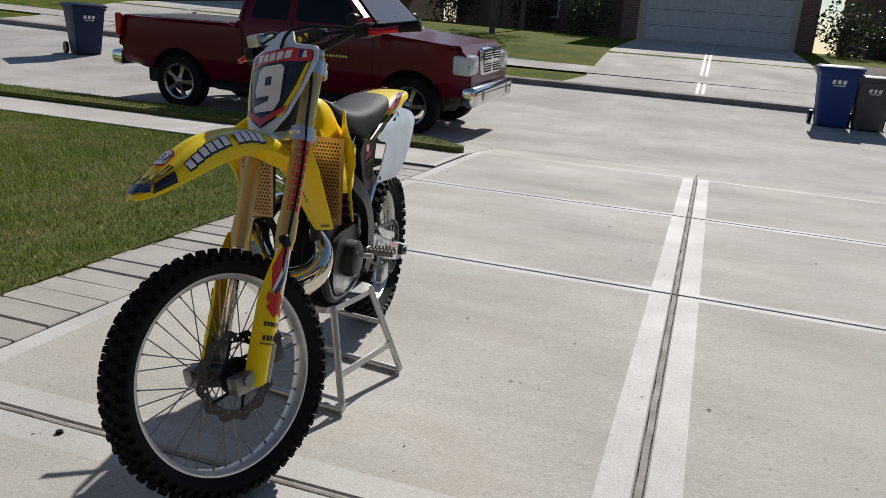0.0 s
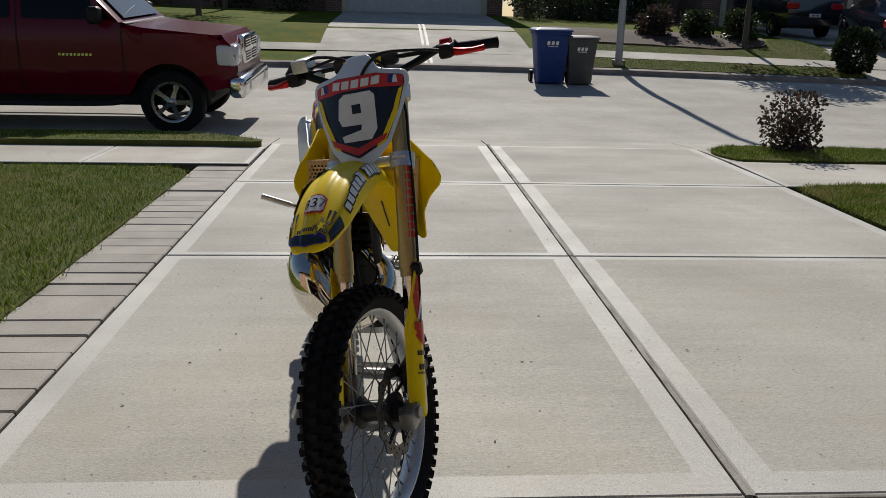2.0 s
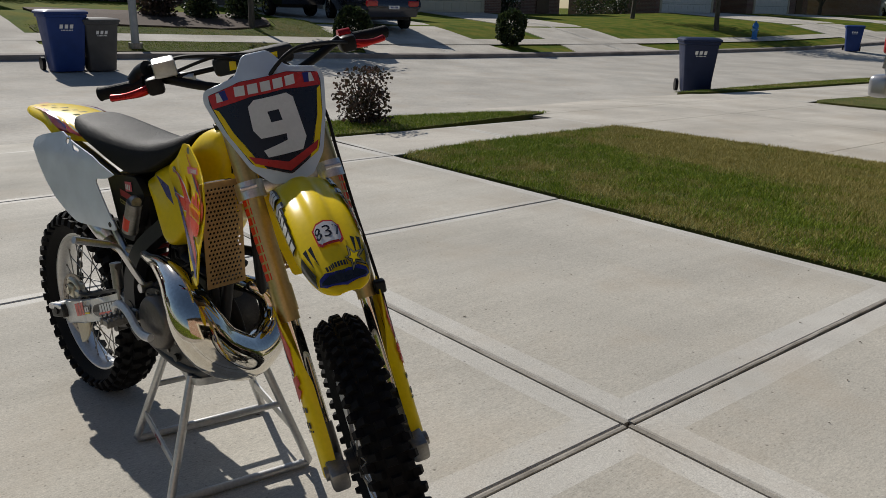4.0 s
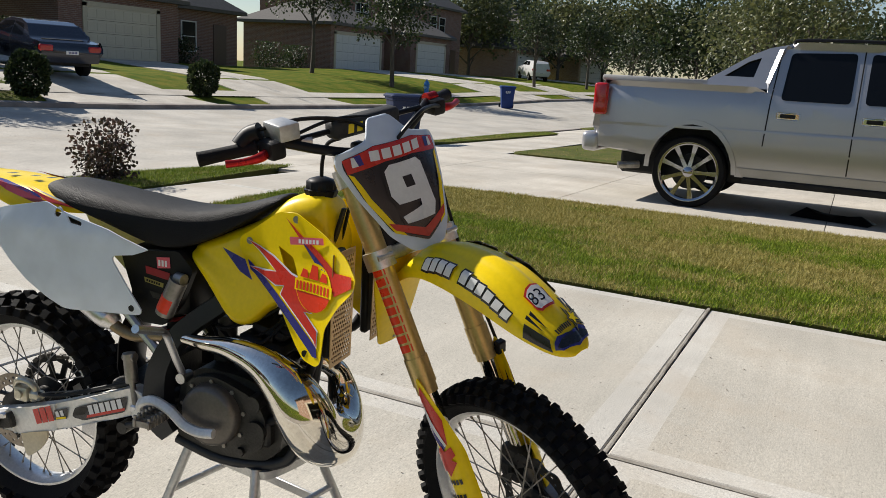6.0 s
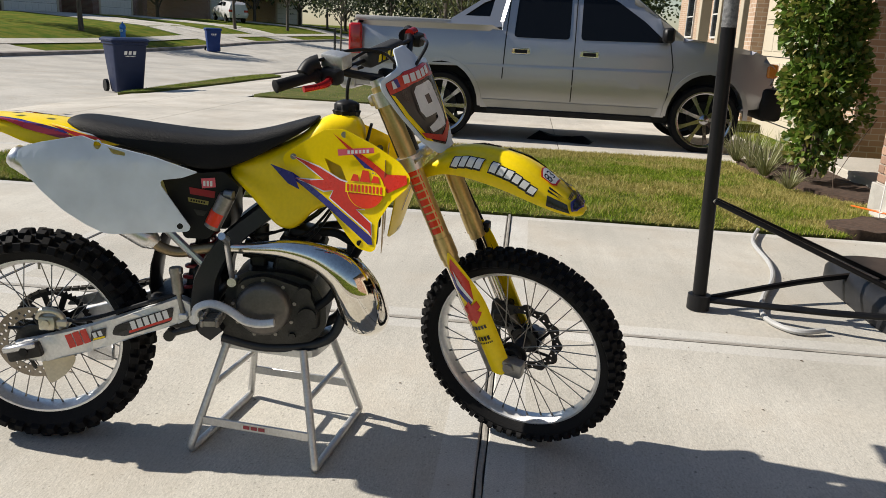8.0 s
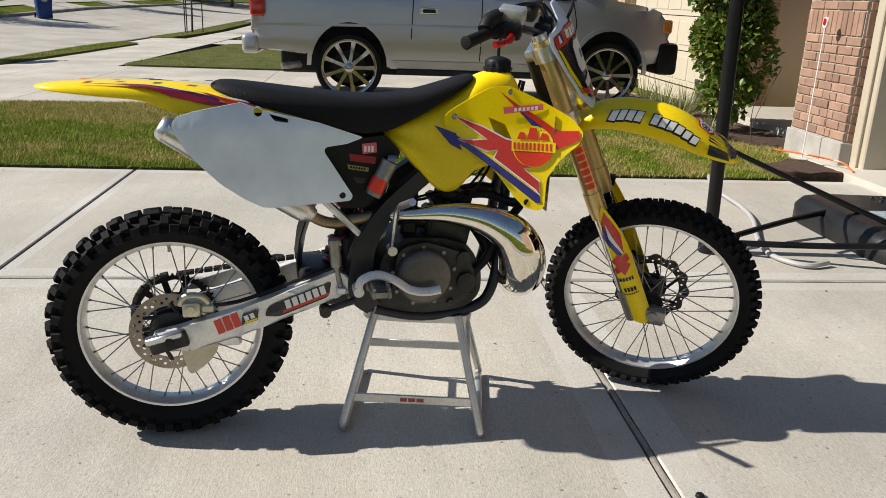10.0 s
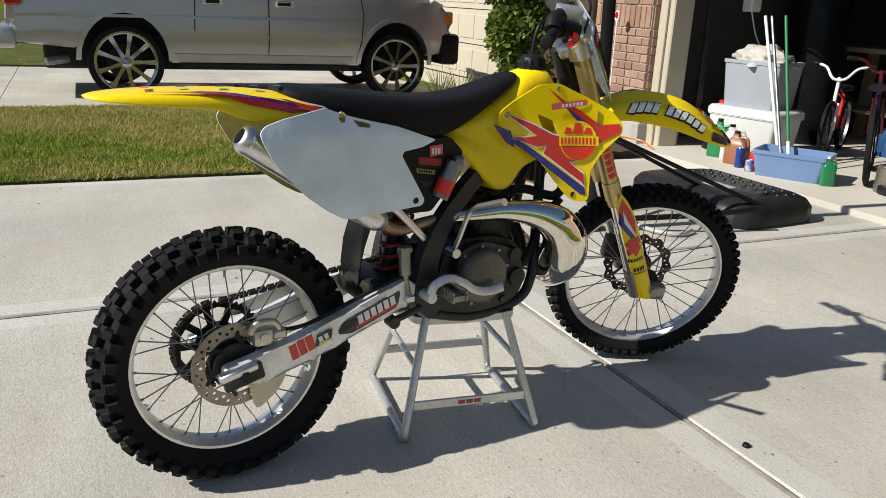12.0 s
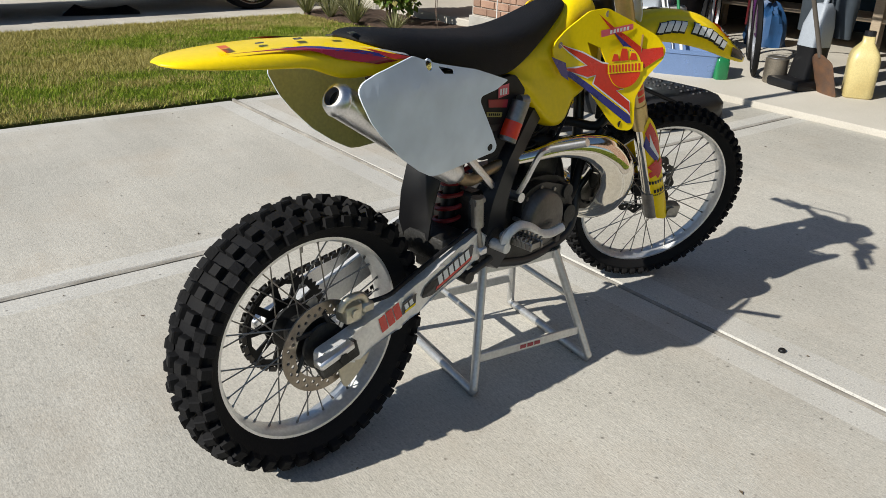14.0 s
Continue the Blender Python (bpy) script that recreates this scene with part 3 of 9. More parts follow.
# pavers along the drive's edge
base = setting("paver_edging", ground_sheet([(-2.82, -3.2), (-2.36, -3.2), (-2.36, 5.36), (-2.82, 5.36)], -0.02, 1.0), JOINT, "row of grey concrete edging pavers")
me = None
y = -3.2
random.seed(3)
while y < 5.18:
    bm = fresh()
    if me is None:
        box(bm, (-0.223, 0.002, -0.06), (0.223, 0.170, 0.0), 0.006)
        me = mesh_of(bm, "paver", False)
        me.materials.append(PAVER)
    ob = new("paver", me)
    ob.parent = base
    ob.location = (-2.588, y, random.uniform(-0.006, 0.004))
    ob.rotation_euler = (random.uniform(-0.01, 0.01), 0, random.uniform(-0.01, 0.01))
    y += 0.172
CAP = thing("bottle_cap", pose(-1.70, -0.06, 0.0), "small black plastic cap lying on the drive", "cap")
part("cap", lathe(fresh(), [(0.0, 0.009), (0.009, 0.009), (0.011, 0.007), (0.012, 0.0)], 18, "z"), BLACK_PLASTIC, CAP)
random.seed(77)
bm = fresh()
for i in range(150):
    x, y = random.uniform(-2.3, 2.3), random.uniform(-2.9, 5.5)
    a, q = random.uniform(0, math.tau), random.uniform(0.003, 0.011)
    c, sn = math.cos(a) * q, math.sin(a) * q
    z = land(x, y) + 0.001
    vs = [bm.verts.new(p) for p in ((x - c, y - sn, z), (x + sn * 0.4, y - c * 0.4, z + q * 0.3), (x + c, y + sn, z + q * 0.15), (x - sn * 0.4, y + c * 0.4, z + q * 0.4))]
    bm.faces.new(vs)
tagged(part("leaf_litter", bm, mat("dry_litter", (0.12, 0.085, 0.05), 0.9, second=(0.06, 0.045, 0.03), scale=40, amount=0.9), None, "scattered dry leaf crumbs and grit on the drive", False), category="debris", kind="stuff")
# ---- the motorcycle: local x ahead, y to its left, z up, origin under the rear axle ----
BIKE = thing("dirt_motorcycle", pose(-1.289, 1.362, 0.0, 0.3, 0, -82.0) @ Matrix.Diagonal((0.966, 0.966, 0.966, 1)), "yellow two-stroke motocross motorcycle with race decals, parked on a stand", "motorcycle")
STEER = -31.5
AXLE = Vector((1.519, 0, 0.353))
HEAD, RAKE = Vector((1.139, 0, 1.12)), Vector((0.4115, 0, -0.911))
SWING = Matrix.Translation(HEAD) @ Matrix.Rotation(radians(STEER), 4, -RAKE) @ Matrix.Translation(-HEAD)
# the fork and bars sit a little twisted against the wheel
TWIST = Matrix.Translation(HEAD) @ Matrix.Rotation(radians(2.0), 4, -RAKE) @ Matrix.Translation(-HEAD)
TURNED = SWING @ TWIST @ Matrix.Translation(AXLE) @ Matrix.Rotation(radians(3.0), 4, "Y") @ Matrix.Translation(-AXLE)


def steered(bm):
    bmesh.ops.transform(bm, matrix=TURNED, verts=bm.verts[:])
    return bm


def tyre(bm, r, w, rim_r):
    """The carcass of a tyre."""
    sec = []
    mid = (r - 0.02 + rim_r) / 2
    hr = (r - 0.02 - rim_r) / 2 + 0.006
    for k in range(13):
        a = radians(-118 + 236 * k / 12)
        sec.append((mid + hr * math.cos(a), w / 2 * math.sin(a)))
    lathe(bm, sec + [(rim_r - 0.012, w * 0.26), (rim_r - 0.012, -w * 0.26)], 72, "y", closed=True)
    return bm


def knobs_on(parent, r, w, rim_r, rows, knobs, size):
    """Rubber knobs round the tyre, one mesh for each row."""
    mid = (r - 0.02 + rim_r) / 2
    hr = (r - 0.02 - rim_r) / 2 + 0.006
    for ang, off, wide, long in rows:
        a = radians(ang)
        base = Vector((mid + hr * math.cos(a), w / 2 * math.sin(a), 0))
        out = Vector((math.cos(a), math.sin(a), 0)).normalized()
        side = Vector((-out.y, out.x, 0))
        bm = fresh()
        q = []
        for lift, s in ((-0.004, 1.12), (size * 0.8, 0.98), (size, 0.86)):
            for du, dv in ((-1, -1), (1, -1), (1, 1), (-1, 1)):
                p = base + out * lift + side * (du * wide / 2 * s)
                q.append(bm.verts.new((p.x, p.y, dv * long / 2 * s)))
        for f in ((8, 9, 10, 11), (0, 1, 5, 4), (1, 2, 6, 5), (2, 3, 7, 6), (3, 0, 4, 7), (4, 5, 9, 8), (5, 6, 10, 9), (6, 7, 11, 10), (7, 4, 8, 11)):
            bm.faces.new([q[i] for i in f])
        me = mesh_of(bm, "knob", False)
        me.materials.append(RUBBER)
        for k in range(knobs):
            ob = new("knob", me)
            ob.parent = parent
            ob.matrix_local = Matrix.Rotation((k + off) * math.tau / knobs, 4, "Y")


def wheel(name, at, turn, r, w, rim_r, rows, knobs, size, hub_r, hub_w, label):
    """Rim with tyre, hub, spokes; built round its own axle."""
    base = Matrix.Translation(at) if turn is None else turn @ Matrix.Translation(at)
    rim = fresh()
    hw = w * 0.30
    lathe(rim, [(rim_r + 0.004, hw), (rim_r + 0.004, hw - 0.006), (rim_r - 0.010, hw - 0.010), (rim_r - 0.016, hw * 0.35), (rim_r - 0.017, -hw * 0.35),
                (rim_r - 0.010, -hw + 0.010), (rim_r + 0.004, -hw + 0.006), (rim_r + 0.004, -hw), (rim_r - 0.014, -hw + 0.001), (rim_r - 0.024, -hw * 0.45),
                (rim_r - 0.025, hw * 0.45), (rim_r - 0.014, hw - 0.001)], 72, "y", closed=True)
    rim = part(name, rim, RIM_ALU, BIKE, label)
    rim.matrix_local = base
    ty = part("tyre", tyre(fresh(), r, w, rim_r), RUBBER, BIKE, "black knobbly off-road tyre", angle=30)
    ty.matrix_local = base
    knobs_on(ty, r, w, rim_r, rows, knobs, size)
    hub = fresh()
    lathe(hub, [(0.012, -hub_w - 0.02), (0.03, -hub_w - 0.02), (0.032, -hub_w), (hub_r, -hub_w), (hub_r, -hub_w + 0.008), (hub_r * 0.62, -hub_w + 0.016), (hub_r * 0.55, 0),
                (hub_r * 0.62, hub_w - 0.016), (hub_r, hub_w - 0.008), (hub_r, hub_w), (0.032, hub_w), (0.03, hub_w + 0.02), (0.012, hub_w + 0.02)], 32)
    part("hub", hub, CASTING, rim)
    n = 36
    sp = fresh()
    length = rim_r - 0.02 - hub_r * 0.5
    rod(sp, (0, 0, 0), (0, 0, 1), 0.0018, n=6)
    rod(sp, (0, 0, 0.94), (0, 0, 1), 0.0033, n=6)
    sm = mesh_of(sp, "spoke")
    sm.materials.append(STEEL)
    for k in range(n):
        th = k * math.tau / n
        side = 1 if k % 2 else -1
        lean = (1 if (k // 2) % 2 else -1) * 0.62
        a = Vector((hub_r * 0.96 * math.cos(th + lean), side * (hub_w - 0.004), hub_r * 0.96 * math.sin(th + lean)))
        b = Vector((math.cos(th) * (rim_r - 0.02), side * hw * 0.12, math.sin(th) * (rim_r - 0.02)))
        d = b - a
        so = new("spoke", sm)
        so.parent = rim
        so.matrix_local = Matrix.Translation(a) @ d.to_track_quat("Z", "Y").to_matrix().to_4x4() @ Matrix.Diagonal((1, 1, d.length, 1))
    return rim


def drilled_disc(r, inner, y, thick, holes, wave=0.0, n=72):
    """A brake disc with holes through it and cut-outs inside."""
    outer = [((r + wave * math.cos(k * math.tau / n * 12)) * math.cos(k * math.tau / n), (r + wave * math.cos(k * math.tau / n * 12)) * math.sin(k * math.tau / n)) for k in range(n)]
    hs = [oval(0, 0, inner, n=40)]
    for k in range(holes):
        a = (k + 0.5) * math.tau / holes
        rr = inner + (r - inner) * (0.30 if k % 2 else 0.60)
        hs.append(oval(rr * math.cos(a), rr * math.sin(a), (r - inner) * 0.14, n=8))
    return bent(flat(outer, 0, hs), lambda u, v, d: Vector((u, y + d, v)), thick)


REAR_ROWS = [(-74, 0.0, 0.026, 0.026), (-46, 0.5, 0.026, 0.024), (-16, 0.0, 0.024, 0.026), (16, 0.0, 0.024, 0.026), (46, 0.5, 0.026, 0.024), (74, 0.0, 0.026, 0.026)]
REAR = wheel("rear_wheel", (0.0, 0, 0.339), None, 0.340, 0.126, 0.263, REAR_ROWS, 38, 0.018, 0.062, 0.05, "silver spoked rear wheel rim")
FRONT_ROWS = [(-66, 0.0, 0.020, 0.017), (-36, 0.5, 0.019, 0.017), (0, 0.0, 0.022, 0.018), (36, 0.5, 0.019, 0.017), (66, 0.0, 0.020, 0.017)]
FRONT = wheel("front_wheel", AXLE, SWING, 0.351, 0.096, 0.289, FRONT_ROWS, 56, 0.013, 0.045, 0.05, "silver spoked front wheel rim")
# rear brake disc and sprocket, front disc
DISC = mat("heat_tinted_disc_steel", (0.30, 0.265, 0.22), 0.36, 0.9, second=(0.20, 0.165, 0.13), scale=14, amount=0.7)
part("brake_disc", drilled_disc(0.115, 0.080, -0.074, 0.004, 40), DISC, REAR, "drilled steel brake disc")
for k in range(6):
    sp = fresh()
    a = k * math.tau / 6
    rod(sp, (0.05 * math.cos(a), -0.07, 0.05 * math.sin(a)), (0.088 * math.cos(a + 0.5), -0.072, 0.088 * math.sin(a + 0.5)), 0.006, n=6)
    part("carrier_arm", sp, CASTING, REAR)
part("disc_carrier", lathe(fresh(), [(0.028, -0.076), (0.058, -0.076), (0.058, -0.068), (0.028, -0.068)], 24), CASTING, REAR)
teeth = [(0.118 + (0.006 if k % 2 else -0.004)) for k in range(98)]
outer = [(teeth[k] * math.cos(k * math.tau / 98), teeth[k] * math.sin(k * math.tau / 98)) for k in range(98)]
cut = []
for k in range(10):
    a = k * math.tau / 10
    cut.append([(rr * math.cos(a + w), rr * math.sin(a + w)) for rr, w in ((0.062, 0.12), (0.100, 0.06), (0.104, 0.28), (0.100, 0.50), (0.062, 0.44))])
part("sprocket", bent(flat(outer, 0, cut + [oval(0, 0, 0.04, n=24)]), lambda u, v, d: Vector((u, 0.078 + d, v)), 0.005), DARK, REAR, "dark drilled rear sprocket")
part("brake_disc", drilled_disc(0.122, 0.092, 0.058, 0.004, 36, 0.006), mat("dark_disc_steel", (0.07, 0.066, 0.06), 0.42, 0.7, scale=14, amount=0.6), FRONT, "wave-cut steel brake disc")
for k in range(6):
    sp = fresh()
    a = k * math.tau / 6
    rod(sp, (0.045 * math.cos(a), 0.055, 0.045 * math.sin(a)), (0.1 * math.cos(a + 0.55), 0.06, 0.1 * math.sin(a + 0.55)), 0.005, n=6)
    part("carrier_arm", sp, DARK, FRONT)
part("disc_carrier", lathe(fresh(), [(0.028, 0.054), (0.052, 0.054), (0.052, 0.062), (0.028, 0.062)], 24), DARK, FRONT)
part("rim_lock", rod(rod(fresh(), (0.0, 0, 0.235), (0, 0, 0.25), 0.009, n=8), (0, 0, 0.215), (0, 0, 0.25), 0.004, n=8), STEEL, REAR)

# swingarm: two box-section arms, a bridge and axle blocks
for s in (-1, 1):
    arm = [(-0.045, 0.355), (0.03, 0.372), (0.19, 0.418), (0.33, 0.468), (0.465, 0.520), (0.50, 0.50), (0.50, 0.455), (0.465, 0.440), (0.19, 0.338), (0.05, 0.300), (-0.045, 0.305)]
    bm = bent(flat(rounded(arm, 0.012, 3), 0.05), lambda u, v, d: Vector((u, s * (0.128 - 0.010 * max(0, u - 0.2) - d), v)), 0.034)
    bmesh.ops.bevel(bm, geom=[e for e in bm.edges if len(e.link_faces) == 2 and e.calc_face_angle(0) > 1.0], offset=0.004, segments=2, affect="EDGES")
    part("swingarm", bm, SWING_ALU, BIKE, "silver box-section swingarm arm")
    blk = box(fresh(), (-0.055, -0.012, -0.024), (0.05, 0.012, 0.024), 0.005, Matrix.Translation((0.0, s * 0.134, 0.335)) @ Matrix.Rotation(radians(-14), 4, "Y"))
    part("chain_adjuster", blk, CASTING, BIKE, "dark chain adjuster block")
    part("adjuster_plate", box(fresh(), (-0.062, -0.016, 0.006), (0.04, 0.016, 0.027), 0.005, Matrix.Translation((0.0, s * 0.134, 0.335)) @ Matrix.Rotation(radians(-14), 4, "Y")), ALUMINIUM, BIKE)
    bm = rod(fresh(), (0.0, s * 0.13, 0.338), (0.0, s * 0.152, 0.338), 0.014, n=6)
    box(bm, (-0.045, s * 0.140 - 0.004, 0.323), (-0.02, s * 0.140 + 0.004, 0.343), 0.002)
    part("axle_nut", bm, DARK, BIKE)
bm = fresh()
box(bm, (0.36, -0.10, 0.435), (0.46, 0.10, 0.515), 0.02, seg=2)
rod(bm, (0.53, -0.13, 0.485), (0.53, 0.13, 0.485), 0.028, n=20)
part("swingarm_bridge", bm, CASTING, BIKE)
part("axle", rod(fresh(), (0, -0.14, 0.338), (0, 0.14, 0.338), 0.010), STEEL, BIKE)

# chain, guide, guard, caliper
bm = fresh()
links = []
for i in range(56):
    u = i / 56
    if u < 0.36:
        p, d = Vector((0.02, 0, 0.46)).lerp(Vector((0.56, 0, 0.525)), u / 0.36), Vector((0.54, 0, 0.065))
    elif u < 0.40:
        a = radians(90 - (u - 0.36) / 0.04 * 180)
        p, d = Vector((0.565 + 0.036 * math.cos(a), 0, 0.487 + 0.036 * math.sin(a))), Vector((math.sin(a), 0, -math.cos(a)))
    elif u < 0.76:
        p, d = Vector((0.56, 0, 0.452)).lerp(Vector((-0.01, 0, 0.217)), (u - 0.40) / 0.36), Vector((-0.57, 0, -0.235))
    else:
        a = radians(-95 - (u - 0.76) / 0.24 * 175)
        p, d = Vector((0.122 * math.cos(a), 0, 0.338 + 0.122 * math.sin(a))), Vector((math.sin(a), 0, -math.cos(a)))
    m = Matrix.Translation((p.x, 0.080, p.z)) @ Vector((d.x, d.y, d.z)).to_track_quat("X", "Z").to_matrix().to_4x4()
    box(bm, (-0.0125, -0.009, -0.0065), (0.0125, -0.005, 0.0065), 0.002, m)
    box(bm, (-0.0125, 0.005, -0.0065), (0.0125, 0.009, 0.0065), 0.002, m)
    box(bm, (-0.004, -0.006, -0.004), (0.004, 0.006, 0.004), 0, m)
part("drive_chain", bm, CHAIN, BIKE, smooth=False)
bm = fresh()
box(bm, (0.10, 0.06, 0.222), (0.19, 0.10, 0.30), 0.008)
part("chain_guide", bm, ALUMINIUM, BIKE)
bm = bent(flat(rounded([(0.03, 0.40), (0.12, 0.405), (0.25, 0.45), (0.33, 0.50), (0.30, 0.505), (0.17, 0.46), (0.05, 0.425)], 0.01, 2)), lambda u, v, d: Vector((u, 0.105 - d, v)), 0.004)
part("chain_guard", bm, ALUMINIUM, BIKE)
bm = fresh()
tube(bm, [(0.03, -0.10, 0.43), (0.045, -0.105, 0.455), (0.085, -0.105, 0.455), (0.105, -0.10, 0.43), (0.09, -0.10, 0.40)], 0.010, steps=3)
box(bm, (0.035, -0.118, 0.395), (0.085, -0.072, 0.44), 0.008, seg=2)
box(bm, (0.085, -0.115, 0.405), (0.125, -0.085, 0.432), 0.006)
rod(bm, (0.06, -0.125, 0.42), (0.06, -0.10, 0.42), 0.012, n=12)
part("rear_caliper", bm, mat("zinc_caliper", (0.62, 0.58, 0.46), 0.38, 0.8, scale=20, amount=0.6), BIKE)
bm = bent(flat(rounded([(0.02, 0.32), (0.12, 0.335), (0.13, 0.29), (0.10, 0.245), (0.045, 0.205), (0.03, 0.26)], 0.02, 3)), lambda u, v, d: Vector((u, -0.092 + d, v)), 0.006)
part("disc_guard", bm, mat("beige_plastic", (0.60, 0.53, 0.38), 0.5, second=(0.5, 0.42, 0.28), scale=9), BIKE, "beige plastic rear disc guard")
part("brake_hose", tube(fresh(), [(0.11, -0.10, 0.425), (0.16, -0.12, 0.435), (0.22, -0.11, 0.445), (0.36, -0.112, 0.495), (0.47, -0.12, 0.535)], 0.006, 8), BLACK_PLASTIC, BIKE)
bm = fresh()
rows = []
for x, z, w in ((0.435, 0.73, 0.06), (0.405, 0.67, 0.064), (0.382, 0.60, 0.062), (0.370, 0.53, 0.058), (0.370, 0.48, 0.045)):
    rows.append([(x - 0.25 * (u * w) ** 2 * 20 + 0.004 * q, u * w, z) for q, us in ((0, (-1, -0.5, 0, 0.5, 1)), (1, (1, 0.5, 0, -0.5, -1))) for u in us])
sections(bm, rows)
part("mud_flap", bm, BLACK_PAINT, BIKE, "black rubber mud flap ahead of the rear tyre")

# frame: dark spars, cradle, down tube, subframe
for s in (-1, 1):
    bm = fresh()
    rows = []
    for x, z, w, t in ((0.965, 0.98, 0.022, 0.030), (0.86, 0.88, 0.026, 0.045), (0.72, 0.785, 0.028, 0.075), (0.61, 0.695, 0.029, 0.104), (0.555, 0.61, 0.034, 0.112), (0.535, 0.54, 0.04, 0.112), (0.535, 0.45, 0.045, 0.112), (0.57, 0.40, 0.03, 0.108)):
        rows.append((x, z, w, s * t))
    pts = smooth_path(rows, 5)
    ring = []
    for i, (x, z, w, y) in enumerate(pts):
        a, b = pts[max(i - 1, 0)], pts[min(i + 1, len(pts) - 1)]
        d = Vector((b[0] - a[0], 0, b[1] - a[1])).normalized()
        nrm = Vector((-d.z, 0, d.x))
        c = Vector((x, y, z))
        ring.append([c + nrm * w + Vector((0, 0.016, 0)), c + nrm * w * 0.8 + Vector((0, -0.016, 0)), c - nrm * w * 0.8 + Vector((0, -0.016, 0)), c - nrm * w + Vector((0, 0.016, 0))])
    sections(bm, ring)
    bmesh.ops.bevel(bm, geom=[e for e in bm.edges if e.calc_face_angle(0) > 0.9], offset=0.005, segments=2, affect="EDGES")
    part("frame_spar", bm, FRAME, BIKE, "dark grey painted frame spar")
    part("cradle_tube", tube(fresh(), [(0.985, s * 0.03, 0.86), (0.965, s * 0.06, 0.60), (0.94, s * 0.085, 0.44), (0.88, s * 0.09, 0.375), (0.72, s * 0.09, 0.355), (0.58, s * 0.09, 0.385)], 0.016, 10), FRAME, BIKE)
    part("subframe", tube(fresh(), [(0.42, s * 0.105, 0.735), (0.48, s * 0.105, 0.675), (0.54, s * 0.105, 0.615)], 0.012, 8, flat=1.0), ALUMINIUM, BIKE, "bare aluminium subframe strut")
    part("subframe", tube(fresh(), [(0.14, s * 0.075, 0.955), (0.34, s * 0.085, 0.915), (0.62, s * 0.09, 0.845)], 0.012, 8), FRAME, BIKE, "dark subframe rail")
part("steering_head", rod(fresh(), HEAD + Vector((-0.075, 0, 0)) + RAKE * -0.02, HEAD + Vector((-0.075, 0, 0)) + RAKE * 0.17, 0.036, n=20), FRAME, BIKE)

# rear shock with red spring, behind the engine
bm = fresh()
pts = []
for i in range(97):
    a = i / 16 * math.tau
    pts.append((0.47 + 0.036 * math.cos(a) + 0.05 * i / 96, 0.036 * math.sin(a), 0.50 + 0.20 * i / 96))
tube(bm, pts, 0.0065, 6, 1)
part("shock_spring", bm, RED_SPRING, BIKE, "red coil shock spring")
part("shock_body", rod(rod(fresh(), (0.46, 0, 0.47), (0.525, 0, 0.74), 0.022), (0.515, 0, 0.69), (0.53, 0, 0.76), 0.034), DARK, BIKE)
bm = rod(fresh(), (0.565, -0.118, 0.74), (0.612, -0.118, 0.835), 0.024, n=16)
rod(bm, (0.605, -0.118, 0.84), (0.63, -0.122, 0.838), 0.015, n=12)
part("shock_reservoir", bm, STEEL, BIKE, "bare metal shock reservoir")
part("reservoir_sticker", lathe(fresh(), [(0.0246, -0.02), (0.0246, 0.022)], 16, "z", (0, 0, 0)), DECAL_BADGE, BIKE, "red sticker").matrix_local = Matrix.Translation((0.578, -0.118, 0.768)) @ Matrix.Rotation(math.atan2(0.047, 0.095), 4, "Y")
part("linkage", box(box(fresh(), (0.40, -0.05, 0.385), (0.56, 0.05, 0.43), 0.01), (0.49, -0.075, 0.455), (0.545, 0.075, 0.60), 0.01), CASTING, BIKE)
bm = rod(fresh(), (0.44, -0.125, 0.405), (0.515, -0.13, 0.43), 0.010, n=10)
rod(bm, (0.43, -0.135, 0.398), (0.43, -0.10, 0.398), 0.017, n=14)
part("link_rod", bm, CASTING, BIKE)

# engine
bm = fresh()
case = [(0.575, 0.42), (0.60, 0.56), (0.66, 0.605), (0.78, 0.60), (0.86, 0.575), (0.90, 0.50), (0.90, 0.42), (0.85, 0.375), (0.68, 0.362), (0.60, 0.38)]
for s in (-1, 1):
    b = bent(flat(rounded(case, 0.03, 3)), lambda u, v, d: Vector((u, s * (0.098 - d), v)), 0.098)
    join(bm, b)
part("crankcase", bm, CASTING, BIKE)
bm = fresh()
lathe(bm, [(0.0, -0.158), (0.066, -0.158), (0.074, -0.155), (0.080, -0.148), (0.083, -0.135), (0.086, -0.095)], 40, "y", (0.716, 0, 0.497))
part("clutch_cover", bm, COVER, BIKE, "worn bronze-grey round clutch cover")
bm = bent(flat(rounded([(0.62, 0.44), (0.64, 0.58), (0.72, 0.60), (0.84, 0.56), (0.875, 0.50), (0.86, 0.42), (0.78, 0.395), (0.68, 0.40)], 0.03, 3)), lambda u, v, d: Vector((u, -0.128 + d, v)), 0.04)
part("engine_side_cover", bm, CASTING, BIKE)
for k in range(9):
    a = k * math.tau / 9 + 0.2
    bm = fresh()
    rod(bm, (0.716 + 0.093 * math.cos(a), -0.132, 0.497 + 0.088 * math.sin(a)), (0.716 + 0.093 * math.cos(a), -0.11, 0.497 + 0.088 * math.sin(a)), 0.006, n=6)
    part("cover_bolt", bm, STEEL, BIKE)
lathe(bm := fresh(), [(0.0, 0.142), (0.055, 0.142), (0.066, 0.135), (0.07, 0.095)], 32, "y", (0.735, 0, 0.49))
part("ignition_cover", bm, CASTING, BIKE)
bm = fresh()
m = Matrix.Translation((0.80, 0, 0.58)) @ Matrix.Rotation(radians(12), 4, "Y")
